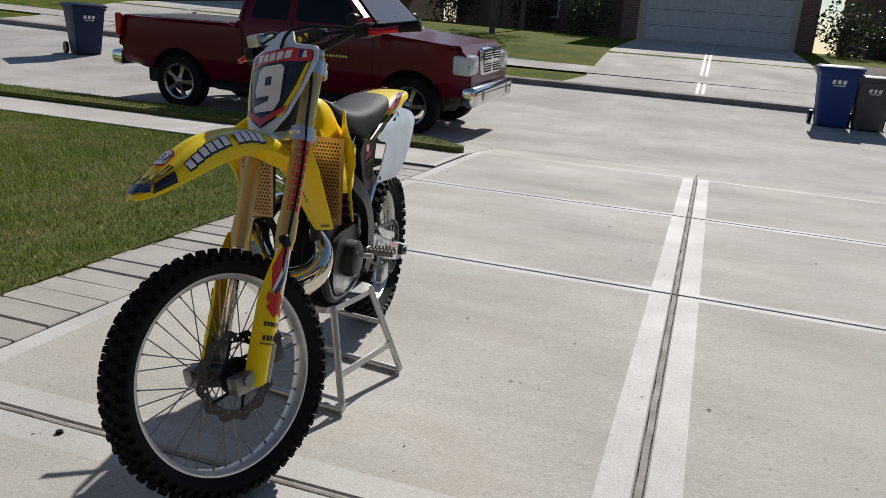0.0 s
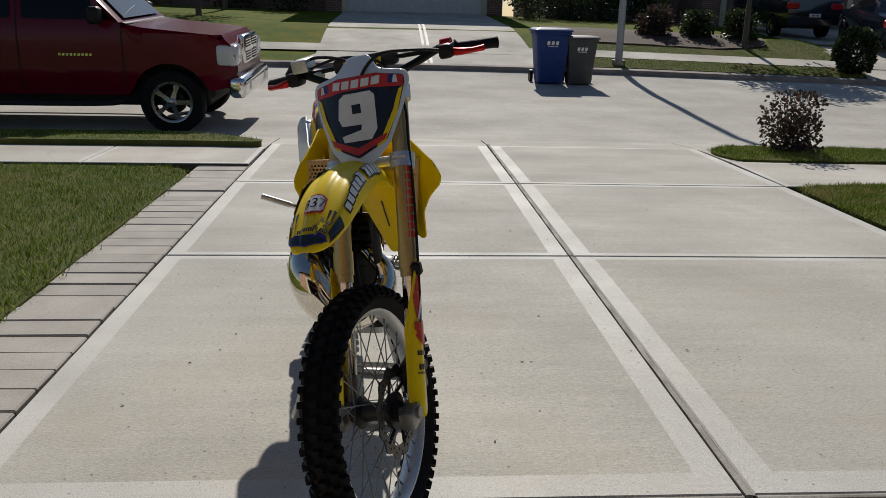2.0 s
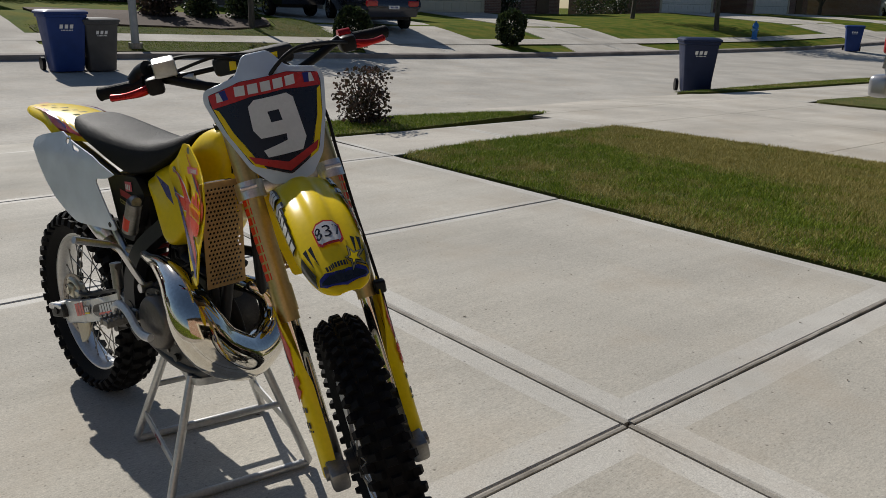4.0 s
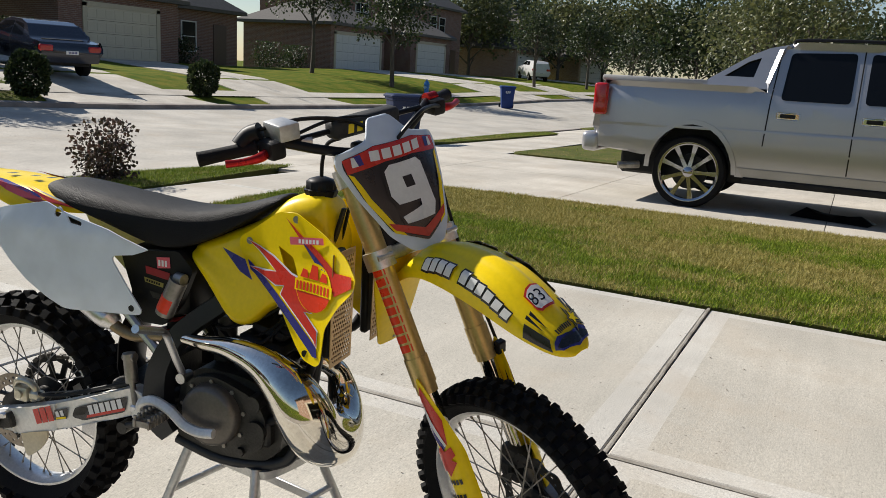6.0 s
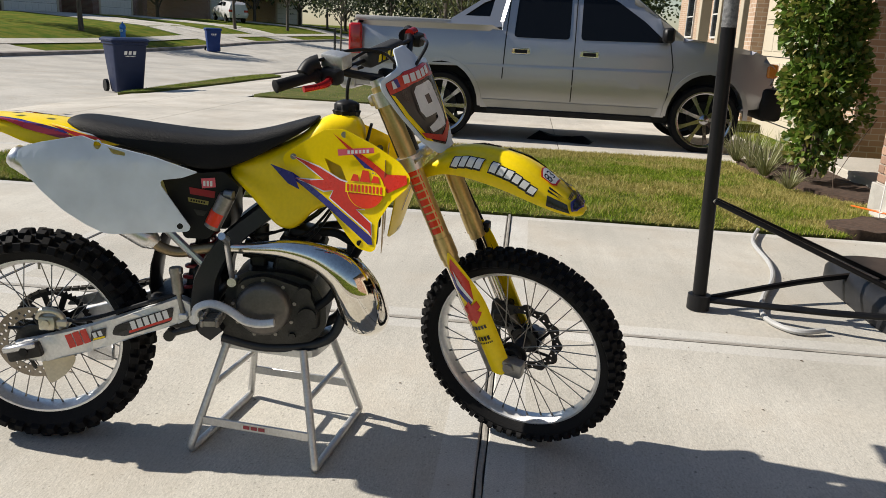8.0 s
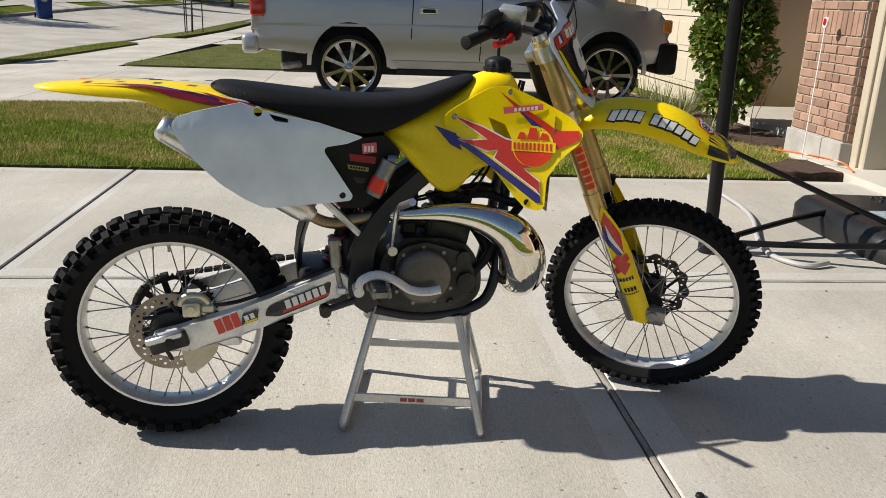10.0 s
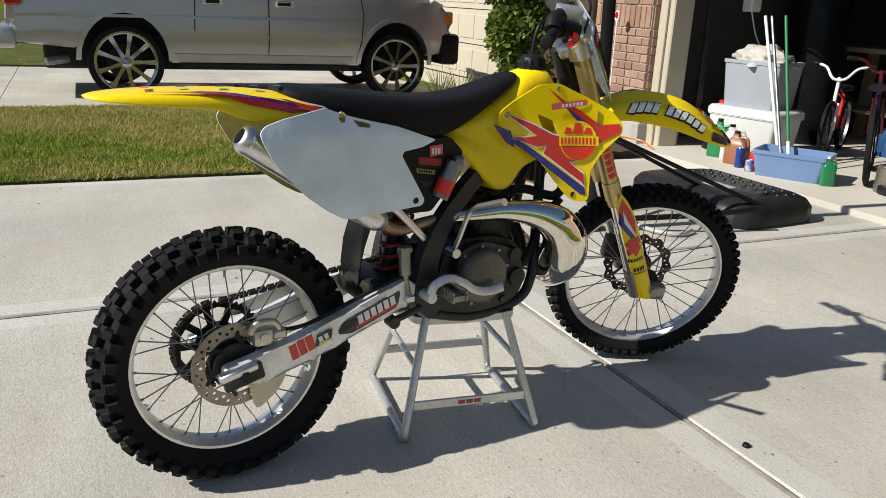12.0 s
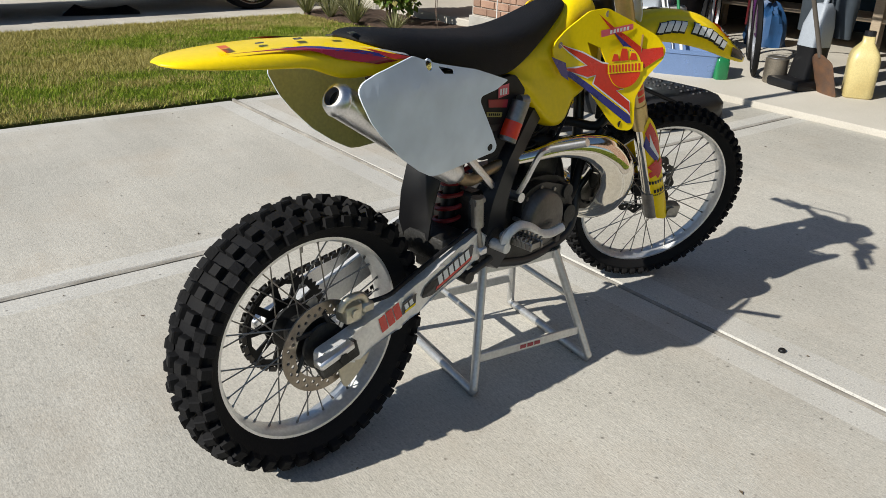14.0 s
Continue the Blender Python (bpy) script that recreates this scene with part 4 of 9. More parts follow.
box(bm, (-0.065, -0.07, -0.02), (0.065, 0.07, 0.085), 0.02, m, 2)
box(bm, (-0.075, -0.06, 0.0), (-0.05, 0.06, 0.08), 0.01, m)
part("cylinder", bm, CASTING, BIKE)
bm = fresh()
box(bm, (-0.07, -0.075, 0.088), (0.07, 0.075, 0.118), 0.012, m)
box(bm, (-0.05, -0.055, 0.118), (0.05, 0.055, 0.15), 0.015, m, 2)
for i in range(5):
    a = i * math.tau / 5
    rod(bm, m @ Vector((0.055 * math.cos(a), 0.06 * math.sin(a), 0.11)), m @ Vector((0.055 * math.cos(a), 0.06 * math.sin(a), 0.135)), 0.007, n=6)
part("cylinder_head", bm, DARK, BIKE)
bm = fresh()
box(bm, (0.80, -0.125, 0.43), (0.88, -0.09, 0.50), 0.008)
rod(bm, (0.845, -0.14, 0.475), (0.845, -0.10, 0.475), 0.028, n=20)
rod(bm, (0.835, -0.135, 0.545), (0.835, -0.08, 0.545), 0.022, n=16)
rod(bm, (0.80, -0.138, 0.41), (0.80, -0.10, 0.41), 0.012, n=6)
part("water_pump", bm, CASTING, BIKE)
bm = fresh()
rod(bm, (0.64, -0.02, 0.655), (0.735, -0.02, 0.64), 0.03, n=16)
rod(bm, (0.685, -0.02, 0.60), (0.69, -0.02, 0.73), 0.026, n=16)
box(bm, (0.66, -0.05, 0.60), (0.71, 0.01, 0.64), 0.008)
part("carburettor", bm, CASTING, BIKE)
part("spark_plug_lead", tube(fresh(), [(0.82, 0.0, 0.735), (0.83, 0.0, 0.79), (0.80, 0.03, 0.83), (0.74, 0.05, 0.82)], 0.006, 8), BLACK_PLASTIC, BIKE)
for s in (-1, 1):
    part("coolant_hose", tube(fresh(), [(0.86, s * 0.03, 0.715), (0.92, s * 0.05, 0.72), (0.985, s * 0.10, 0.705), (1.01, s * 0.12, 0.735)], 0.014, 10), BLACK_PLASTIC, BIKE)
part("coolant_hose", tube(fresh(), [(0.86, -0.11, 0.49), (0.91, -0.10, 0.53), (0.96, -0.09, 0.62), (1.00, -0.12, 0.70)], 0.013, 10), BLACK_PLASTIC, BIKE)
for i, (y, z) in enumerate(((-0.06, 0.68), (-0.09, 0.66), (0.02, 0.70), (-0.075, 0.72))):
    part("cable", tube(fresh(), [(0.66, y * 0.5, 0.70), (0.74, y, z), (0.86, y * 0.8, z + 0.06), (0.98, y * 0.5, 0.92), (1.02, y * 0.3, 1.05)], 0.0045, 6), BLACK_PLASTIC, BIKE)

# exhaust: nickel expansion chamber, silencer
PIPE = [(0.885, 0.02, 0.625, 0.024), (0.935, 0.045, 0.620, 0.026), (0.962, 0.075, 0.590, 0.030), (0.978, 0.082, 0.545, 0.038), (0.998, 0.060, 0.500, 0.048), (1.018, 0.005, 0.467, 0.058), (1.026, -0.06, 0.464, 0.068), (1.014, -0.128, 0.507, 0.072),
        (0.996, -0.166, 0.575, 0.069), (0.955, -0.172, 0.634, 0.058), (0.88, -0.160, 0.673, 0.042), (0.78, -0.142, 0.688, 0.028), (0.68, -0.123, 0.681, 0.018), (0.60, -0.10, 0.675, 0.016)]
part("expansion_chamber", tube(fresh(), PIPE, n=24, steps=6), CHROME, BIKE, "polished nickel expansion-chamber exhaust pipe")
part("exhaust_stinger", tube(fresh(), [(0.60, -0.10, 0.675), (0.52, -0.095, 0.665), (0.46, -0.10, 0.655), (0.41, -0.11, 0.672), (0.37, -0.115, 0.705)], 0.016, 12), PIPE_BROWN, BIKE, "heat-browned exhaust stinger pipe")
a, b = Vector((0.385, -0.108, 0.69)), Vector((0.03, -0.118, 0.922))
d = (b - a).normalized()
bm = fresh()
tube(bm, [(*(a - d * 0.02), 0.018), (*a, 0.028), (*(a + d * 0.03), 0.034), (*(a + d * 0.2), 0.0355), (*(b - d * 0.03), 0.0355), (*b, 0.035)], n=24, steps=3)
part("silencer", bm, ALUMINIUM, BIKE, "brushed aluminium silencer can")
bm = fresh()
lathe(bm, [(0.0355, 0.0), (0.0365, 0.006), (0.031, 0.020), (0.023, 0.026), (0.020, 0.026), (0.018, -0.03), (0.0, -0.03)], 28, "z")
part("silencer_end", bm, (ALUMINIUM,), BIKE).matrix_local = Matrix.Translation(b) @ d.to_track_quat("Z", "Y").to_matrix().to_4x4()
part("silencer_bore", lathe(fresh(), [(0.0, 0.0), (0.0175, 0.0)], 20, "z"), DARK, BIKE).matrix_local = Matrix.Translation(b + d * 0.012) @ d.to_track_quat("Z", "Y").to_matrix().to_4x4()
bm = tube(fresh(), [(0.89, -0.03, 0.62), (0.93, -0.02, 0.56), (0.95, -0.015, 0.50)], 0.02, 10)
part("front_bracket", bm, DARK, BIKE)

# controls at the feet
kk = tube(fresh(), [(0.622, -0.118, 0.578), (0.622, -0.146, 0.630), (0.622, -0.172, 0.685), (0.624, -0.192, 0.718), (0.630, -0.225, 0.735)], 0.0095, 8, flat=0.8)
rod(kk, (0.622, -0.135, 0.576), (0.622, -0.095, 0.576), 0.014, n=14)
rod(kk, (0.629, -0.215, 0.731), (0.639, -0.315, 0.768), 0.0105, n=12)
mc = rod(rod(rod(fresh(), (0.455, -0.125, 0.615), (0.462, -0.125, 0.535), 0.017, n=14), (0.462, -0.125, 0.535), (0.474, -0.128, 0.470), 0.008, n=10), (0.440, -0.125, 0.602), (0.475, -0.125, 0.606), 0.012, n=12)
part("master_cylinder", mc, STEEL, BIKE, "grey rear brake master cylinder")
part("clevis", box(fresh(), (0.462, -0.140, 0.452), (0.490, -0.116, 0.474), 0.004), ALUMINIUM, BIKE)
part("kickstarter", kk, ALUMINIUM, BIKE, "folded bare-metal kickstart lever")
bm = tube(fresh(), [(0.52, -0.17, 0.47), (0.527, -0.172, 0.505), (0.57, -0.175, 0.522), (0.62, -0.175, 0.505), (0.665, -0.178, 0.475), (0.71, -0.18, 0.466), (0.755, -0.182, 0.472)], 0.010, 8, flat=1.3)
rod(bm, (0.52, -0.18, 0.472), (0.52, -0.12, 0.472), 0.015, n=14)
part("brake_pedal", bm, SWING_ALU, BIKE, "bare aluminium rear brake pedal")
for s in (-1, 1):
    bm = fresh()
    box(bm, (0.545, s * 0.125 - 0.01, 0.455), (0.60, s * 0.125 + 0.01, 0.495), 0.006)
    y0, y1 = sorted((s * 0.135, s * 0.235))
    box(bm, (0.552, y0, 0.470), (0.56, y1, 0.492), 0.002)
    box(bm, (0.595, y0, 0.470), (0.603, y1, 0.492), 0.002)
    for i in range(7):
        y = y0 + (y1 - y0) * (i + 0.5) / 7
        box(bm, (0.55, y - 0.003, 0.472), (0.605, y + 0.003, 0.488), 0)
        for x in (0.556, 0.599):
            box(bm, (x - 0.004, y - 0.003, 0.49), (x + 0.004, y + 0.003, 0.501), 0.001)
    part("footpeg", bm, STEEL, BIKE, "serrated steel footpeg")
bm = tube(fresh(), [(0.63, 0.14, 0.47), (0.66, 0.155, 0.485), (0.71, 0.165, 0.50), (0.745, 0.17, 0.505)], 0.008, 8)
rod(bm, (0.745, 0.16, 0.508), (0.745, 0.195, 0.508), 0.010, n=10)
part("shift_lever", bm, ALUMINIUM, BIKE)

# radiators behind perforated bronze guards
for s in (-1, 1):
    bm = fresh()
    box(bm, (1.03, min(s * 0.062, s * 0.15), 0.71), (1.052, max(s * 0.062, s * 0.15), 0.965), 0.006)
    rad = part("radiator", bm, DARK, BIKE)
    rows = []
    hs = []
    for j in range(23):
        for i in range(9):
            hs.append(oval(s * (0.070 + 0.0104 * i + (0.0052 if j % 2 else 0)), 0.707 + 0.0111 * j, 0.0039, n=6))
    o = [(s * 0.058, 0.695), (s * 0.170, 0.695), (s * 0.174, 0.97), (s * 0.058, 0.97)]
    part("radiator_guard", bent(flat(o, 0, hs), lambda u, v, d: Vector((1.068 - d + 0.02 * (v - 0.83), u, v)), 0.002), BRONZE, rad, "perforated bronze radiator guard", smooth=False)

# tank
def tank_side(x, z):
    return 0.058 + 0.30 * max(0.0, 0.955 - z) + 0.06 * max(0, x - 0.8)


bm = fresh()
rows = []
for x, top, bot, w in ((0.60, 0.912, 0.895, 0.06), (0.66, 0.940, 0.845, 0.075), (0.72, 0.965, 0.775, 0.085), (0.765, 0.985, 0.728, 0.09), (0.815, 1.012, 0.735, 0.09), (0.85, 1.045, 0.785, 0.088), (0.88, 1.068, 0.80, 0.085), (0.92, 1.080, 0.81, 0.083), (0.965, 1.084, 0.85, 0.08), (0.99, 1.066, 0.90, 0.07), (1.005, 1.025, 0.96, 0.05)):
    r = []
    for u, hgt in ((0, 1.0), (0.6, 0.985), (0.92, 0.93), (1.0, 0.80), (1.0, 0.55)):
        r.append((w * u * (0.75 if u < 1 else 0.9), bot + (top - bot) * hgt))
    low = tank_side(x, (top + bot) / 2 - 0.05)
    r += [(max(w, low), bot + (top - bot) * 0.35), (max(w, tank_side(x, bot)) * 0.98, bot + (top - bot) * 0.06), (max(w, tank_side(x, bot)) * 0.85, bot)]
    rows.append([(x, y, z) for y, z in r] + [(x, -y, z) for y, z in reversed(r[1:])])
sections(bm, rows)
tank = part("fuel_tank", bm, YELLOW, BIKE, "yellow plastic fuel tank", angle=60)
tank.modifiers.new("round", "SUBSURF").levels = 1
tank.modifiers["round"].render_levels = 2
bm = lathe(fresh(), [(0.0, 1.118), (0.012, 1.118), (0.030, 1.112), (0.033, 1.105), (0.033, 1.088), (0.038, 1.086), (0.038, 1.07)], 24, "z", (0.945, 0, 0))
for k, v in enumerate(bm.verts):
    if 1.08 < v.co.z < 1.11 and k % 2:
        v.co.x, v.co.y = 0.945 + (v.co.x - 0.945) * 1.16, v.co.y * 1.16
part("fuel_cap", bm, BLACK_PLASTIC, BIKE)
part("vent_hose", tube(fresh(), [(0.945, 0, 1.118), (0.947, 0, 1.16), (0.96, 0.0, 1.20), (0.99, 0.01, 1.215)], 0.005, 8), BLACK_PLASTIC, BIKE)

# shrouds
def shroud_y(x, z, s=1):
    """Half width at the shroud; the left one is knocked outwards a little."""
    return 0.088 + (0.37 if s > 0 else 0.30) * max(0.0, x - 0.82) + 0.14 * max(0.0, 0.93 - z) + 1.2 * max(0.0, x - 1.0) ** 2


SHROUD = [(0.775, 0.945), (0.785, 0.962), (0.80, 0.972), (0.905, 1.040), (0.965, 1.046), (1.06, 1.005), (1.135, 0.965), (1.168, 0.925), (1.160, 0.895), (1.110, 0.842), (1.075, 0.785), (1.070, 0.70), (1.055, 0.688), (1.015, 0.695), (0.985, 0.725), (0.905, 0.828), (0.84, 0.862), (0.785, 0.915)]
VENT = [(0.905, 0.955), (0.955, 0.935), (0.985, 0.872), (0.97, 0.868), (0.93, 0.90)]
VENT2 = [(0.935, 0.835), (0.985, 0.842), (0.965, 0.822)]


def trim_shroud(u, v):
    """Shrinks the drawn outline to the moulding's true size."""
    return 0.777 + (u - 0.785) * 0.955, 1.045 + (v - 1.045) * 0.965


def on_shroud(s, lift):
    def go(u, v, d):
        u, v = trim_shroud(u, v)
        return Vector((u, s * (shroud_y(u, v, s) + lift - d), v))
    return go


def decal(name, outline, place, material, parent, step=0.03, label=""):
    return part(name, bent(flat(outline, step), place), material, parent, label)


def grown(o, w):
    """An outline pushed outwards by w."""
    out = []
    n = len(o)
    area = sum(o[i][0] * o[(i + 1) % n][1] - o[(i + 1) % n][0] * o[i][1] for i in range(n))
    sg = 1 if area > 0 else -1
    for i in range(n):
        a, p, c = Vector(o[i - 1]), Vector(o[i]), Vector(o[(i + 1) % n])
        d1, d2 = (p - a).normalized(), (c - p).normalized()
        m = Vector((d1.y + d2.y, -d1.x - d2.x)) * sg
        m = m.normalized() if m.length > 0.2 else Vector((d1.y, -d1.x)) * sg
        out.append((p.x + m.x * w, p.y + m.y * w))
    return out


for s in (-1, 1):
    sh = part("shroud", bent(flat(rounded(SHROUD, 0.012, 3), 0.025, [VENT, VENT2]), on_shroud(s, 0.0), 0.004), YELLOW_GLOSS, BIKE, "yellow radiator shroud with red and blue graphics", angle=50)
    put = on_shroud(s, 0.0022)
    put2 = on_shroud(s, 0.0034)
    decal("decal", [(0.805, 0.905), (0.90, 0.845), (1.055, 0.735), (1.060, 0.712), (1.045, 0.712), (0.90, 0.822), (0.815, 0.880)], put, DECAL_BLUE, sh)
    FLAME = [(0.815, 0.888), (0.905, 0.858), (0.935, 0.862), (0.925, 0.838), (1.045, 0.752), (1.055, 0.738), (1.052, 0.775), (1.005, 0.812), (1.03, 0.815), (0.995, 0.885), (0.955, 0.893), (0.89, 0.925), (0.805, 0.955), (0.865, 0.918), (0.905, 0.89), (0.865, 0.885)]
    WING = [(0.93, 1.032), (0.985, 0.995), (1.04, 0.965), (1.10, 0.925), (1.155, 0.93), (1.158, 0.905), (1.10, 0.87), (1.075, 0.905), (1.02, 0.945), (0.975, 0.99)]
    decal("decal", grown(FLAME, 0.0045), put, DECAL_WHITE, sh)
    decal("decal", FLAME, put2, DECAL_RED, sh)
    decal("decal", WING, put2, DECAL_RED, sh)
    decal("decal", [(0.985, 0.983), (1.055, 0.935), (1.085, 0.895), (1.070, 0.895), (1.03, 0.935)], on_shroud(s, 0.0042), DECAL_BLUE, sh)
    disc = [(1.033 + 0.056 * math.cos(a), 0.876 + 0.058 * math.sin(a)) for a in (radians(180 - 14 + k * 208 / 20) for k in range(21))]
    decal("badge", oval(1.033, 0.876, 0.058, 0.060), on_shroud(s, 0.0046), YELLOW_GLOSS, sh, label="round red and yellow sponsor badge with plain bars")
    decal("decal", disc, on_shroud(s, 0.0055), DECAL_BADGE, sh)
    for k, (x0, x1, z0, z1) in enumerate(((0.990, 1.013, 0.896, 0.915), (1.018, 1.046, 0.896, 0.929), (1.052, 1.075, 0.896, 0.915))):
        decal("decal", [(x0 - 0.003, z0), (x1 + 0.001, z0), (x1 - 0.004, z1), (x0 + 0.005, z1 + 0.002)], on_shroud(s, 0.0062), DECAL_BADGE, sh)
    decal("decal", [(0.972, 0.862), (1.094, 0.862), (1.094, 0.890), (0.972, 0.890)], on_shroud(s, 0.0066), YELLOW_GLOSS, sh)
    for o in bars(1.033, 0.876, 0.112, 0.021, 10, 0.0, 0.42):
        decal("decal", o, on_shroud(s, 0.0074), DECAL_BADGE, sh)
    decal("decal", [(0.945, 0.985), (1.055, 1.0), (1.057, 0.984), (0.948, 0.966)], put2, DECAL_PINK, sh)
    for o in bars(1.01, 0.984, 0.07, 0.010, 6, 0.001, turn=0.13):
        decal("decal", o, on_shroud(s, 0.0046), DECAL_WHITE, sh)
    for x, z in (trim_shroud(1.02, 0.712), trim_shroud(0.808, 0.952), trim_shroud(0.965, 1.030)):
        part("bolt", lathe(fresh(), [(0.0, 0.003), (0.006, 0.003), (0.009, 0.0)], 14, "y", (x, 0, z)), STEEL if z > 0.8 else DARK, sh).location = (0, s * (shroud_y(x, z, s) + 0.001), 0)
    flank = lambda u, v, d: Vector((u, s * (max(0.098, tank_side(u, v)) + 0.012), v))
    decal("decal", [(0.735, 0.935), (0.80, 0.912), (0.82, 0.862), (0.785, 0.880)], flank, DECAL_BLUE, tank)

# seat
rows = []
for x, top, bot, w in ((0.135, 1.030, 1.020, 0.05), (0.16, 1.043, 1.012, 0.078), (0.22, 1.038, 0.985, 0.10), (0.34, 1.024, 0.958, 0.108), (0.45, 1.013, 0.925, 0.108), (0.54, 1.007, 0.898, 0.104), (0.61, 1.007, 0.908, 0.098), (0.69, 1.017, 0.945, 0.086), (0.78, 1.045, 0.995, 0.07), (0.85, 1.068, 1.040, 0.055), (0.868, 1.068, 1.055, 0.04)):
    h = top - bot
    r = [(0, top), (w * 0.55, top - 0.002), (w * 0.82, top - min(0.010, h * 0.3)), (w * 0.96, top - min(0.03, h * 0.5)), (w, bot + 0.006), (w * 0.97, bot)]
    rows.append([(x, y, z) for y, z in r] + [(x, -y, z) for y, z in reversed(r[1:])])
seat = part("seat", sections(fresh(), rows), SEAT, BIKE, "long black gripper seat", angle=60)
seat.modifiers.new("round", "SUBSURF").levels = 1
seat.modifiers["round"].render_levels = 2

# side panels and airbox
PANEL = [(0.043, 0.948), (0.058, 0.962), (0.10, 0.975), (0.215, 0.997), (0.262, 0.980), (0.30, 0.97), (0.415, 0.945), (0.535, 0.905), (0.49, 0.888), (0.432, 0.880), (0.428, 0.868), (0.508, 0.742), (0.50, 0.728), (0.29, 0.716), (0.265, 0.718), (0.22, 0.742), (0.16, 0.785), (0.103, 0.842), (0.072, 0.880), (0.045, 0.93)]
NOTCH = [oval(0.258, 0.974, 0.011, 0.013, 12), rounded([(0.285, 0.968), (0.335, 0.955), (0.335, 0.945), (0.30, 0.95)], 0.004, 2)]


def panel_y(x, z):
    return 0.168 - 0.075 * max(0.0, x - 0.12) - 1.1 * max(0.0, 0.80 - z) ** 2 - 0.35 * max(0, z - 0.93)


for s in (-1, 1):
    pl = lambda u, v, d: Vector((u, s * (panel_y(u, v) - d), v))
    bm = bent(flat(rounded(PANEL, 0.008, 3), 0.03, NOTCH), pl, 0.004)
    # Inner faces of the white panel get the yellow that imitates bounced light.
    for f in bm.faces:
        c = f.calc_center_median()
        if s * c.y < panel_y(c.x, c.z) - 0.003:
            f.material_index = 1
    sp = part("side_panel", bm, (WHITE, CREAM), BIKE, "blank white plastic side number panel", angle=50)
    part("bolt", lathe(fresh(), [(0.0, 0.002), (0.006, 0.003), (0.009, 0.0)], 14, "y", (0.478, 0, 0.745)), DARK, sp).location = (0, s * (panel_y(0.478, 0.745) + 0.001), 0)
    ab = [(0.42, 0.885), (0.60, 0.905), (0.645, 0.86), (0.60, 0.76), (0.55, 0.70), (0.48, 0.70)]
    air = part("airbox", bent(flat(rounded(ab, 0.01, 2), 0.05), lambda u, v, d: Vector((u, s * (0.104 - d), v)), 0.02), BLACK_PLASTIC, BIKE, "black airbox side with small stickers")
    for o, mm in (([(0.535, 0.882), (0.575, 0.886), (0.577, 0.858), (0.537, 0.853)], DECAL_PINK), ([(0.50, 0.855), (0.575, 0.845), (0.572, 0.825), (0.502, 0.835)], DECAL_MAROON), ([(0.495, 0.825), (0.555, 0.815), (0.553, 0.803), (0.497, 0.812)], mat("olive_sticker", (0.3, 0.26, 0.06), 0.4)), ([(0.51, 0.79), (0.55, 0.785), (0.54, 0.77), (0.52, 0.772)], CASTING)):
        decal("sticker", o, lambda u, v, d: Vector((u, s * 0.1062, v)), mm, air)
    for o in bars(0.556, 0.868, 0.03, 0.016, 3):
        decal("sticker", o, lambda u, v, d: Vector((u, s * 0.1074, v)), DECAL_WHITE, air)
    for o in bars(0.525, 0.814, 0.045, 0.006, 6, turn=-0.16):
        decal("sticker", o, lambda u, v, d: Vector((u, s * 0.1074, v)), BLACK_PLASTIC, air)
bm = fresh()
box(bm, (0.42, -0.085, 0.72), (0.62, 0.085, 0.90), 0.03, seg=2)
part("air_filter_box", bm, BLACK_PLASTIC, BIKE)

# rear fender
rows = []
for x, z, w, drop in ((0.32, 0.985, 0.085, 0.02), (0.22, 1.008, 0.105, 0.045), (0.13, 1.022, 0.108, 0.062), (0.04, 1.030, 0.104, 0.072), (-0.02, 1.032, 0.100, 0.038), (-0.08, 1.033, 0.098, 0.036), (-0.16, 1.033, 0.090, 0.030), (-0.24, 1.029, 0.070, 0.020), (-0.285, 1.024, 0.045, 0.012), (-0.303, 1.020, 0.014, 0.004)):
    rows.append([(x, w * u, z - drop * d) for u, d in ((-1.0, 1.0), (-0.97, 0.55), (-0.86, 0.18), (-0.55, 0.02), (0, -0.08), (0.55, 0.02), (0.86, 0.18), (0.97, 0.55), (1.0, 1.0))])
RF = rows
rf = part("rear_fender", sections(fresh(), rows, closed=False), YELLOW, BIKE, "yellow rear fender with striped graphics", angle=60)
for name, kind in (("wall", "SOLIDIFY"), ("round", "SUBSURF")):
    rf.modifiers.new(name, kind)
rf.modifiers["wall"].thickness = 0.004
rf.modifiers["wall"].offset = -1
rf.modifiers["round"].levels, rf.modifiers["round"].render_levels = 1, 2


def fender_side(s, lift):
    """Places (x, t) on the flank of the rear fender: t from 0 at the lip to 1 at the crown."""
    def go(u, v, d):
        i = 0
        while i < len(RF) - 2 and not (RF[i + 1][0][0] <= u):
            i += 1
        a, b = RF[i], RF[i + 1]
        k = (a[0][0] - u) / (a[0][0] - b[0][0])
        t = max(0.0, min(3.999, v * 4))
        j = int(t)
        q = t - j
        pa = Vector(a[j]).lerp(Vector(a[j + 1]), q)
        pb = Vector(b[j]).lerp(Vector(b[j + 1]), q)
        p = pa.lerp(pb, k)
        return Vector((p.x, p.y * -s - (-s) * 0, p.z)) + Vector((0, s * -0.0 + (s * lift), lift * 1.2))
    return go


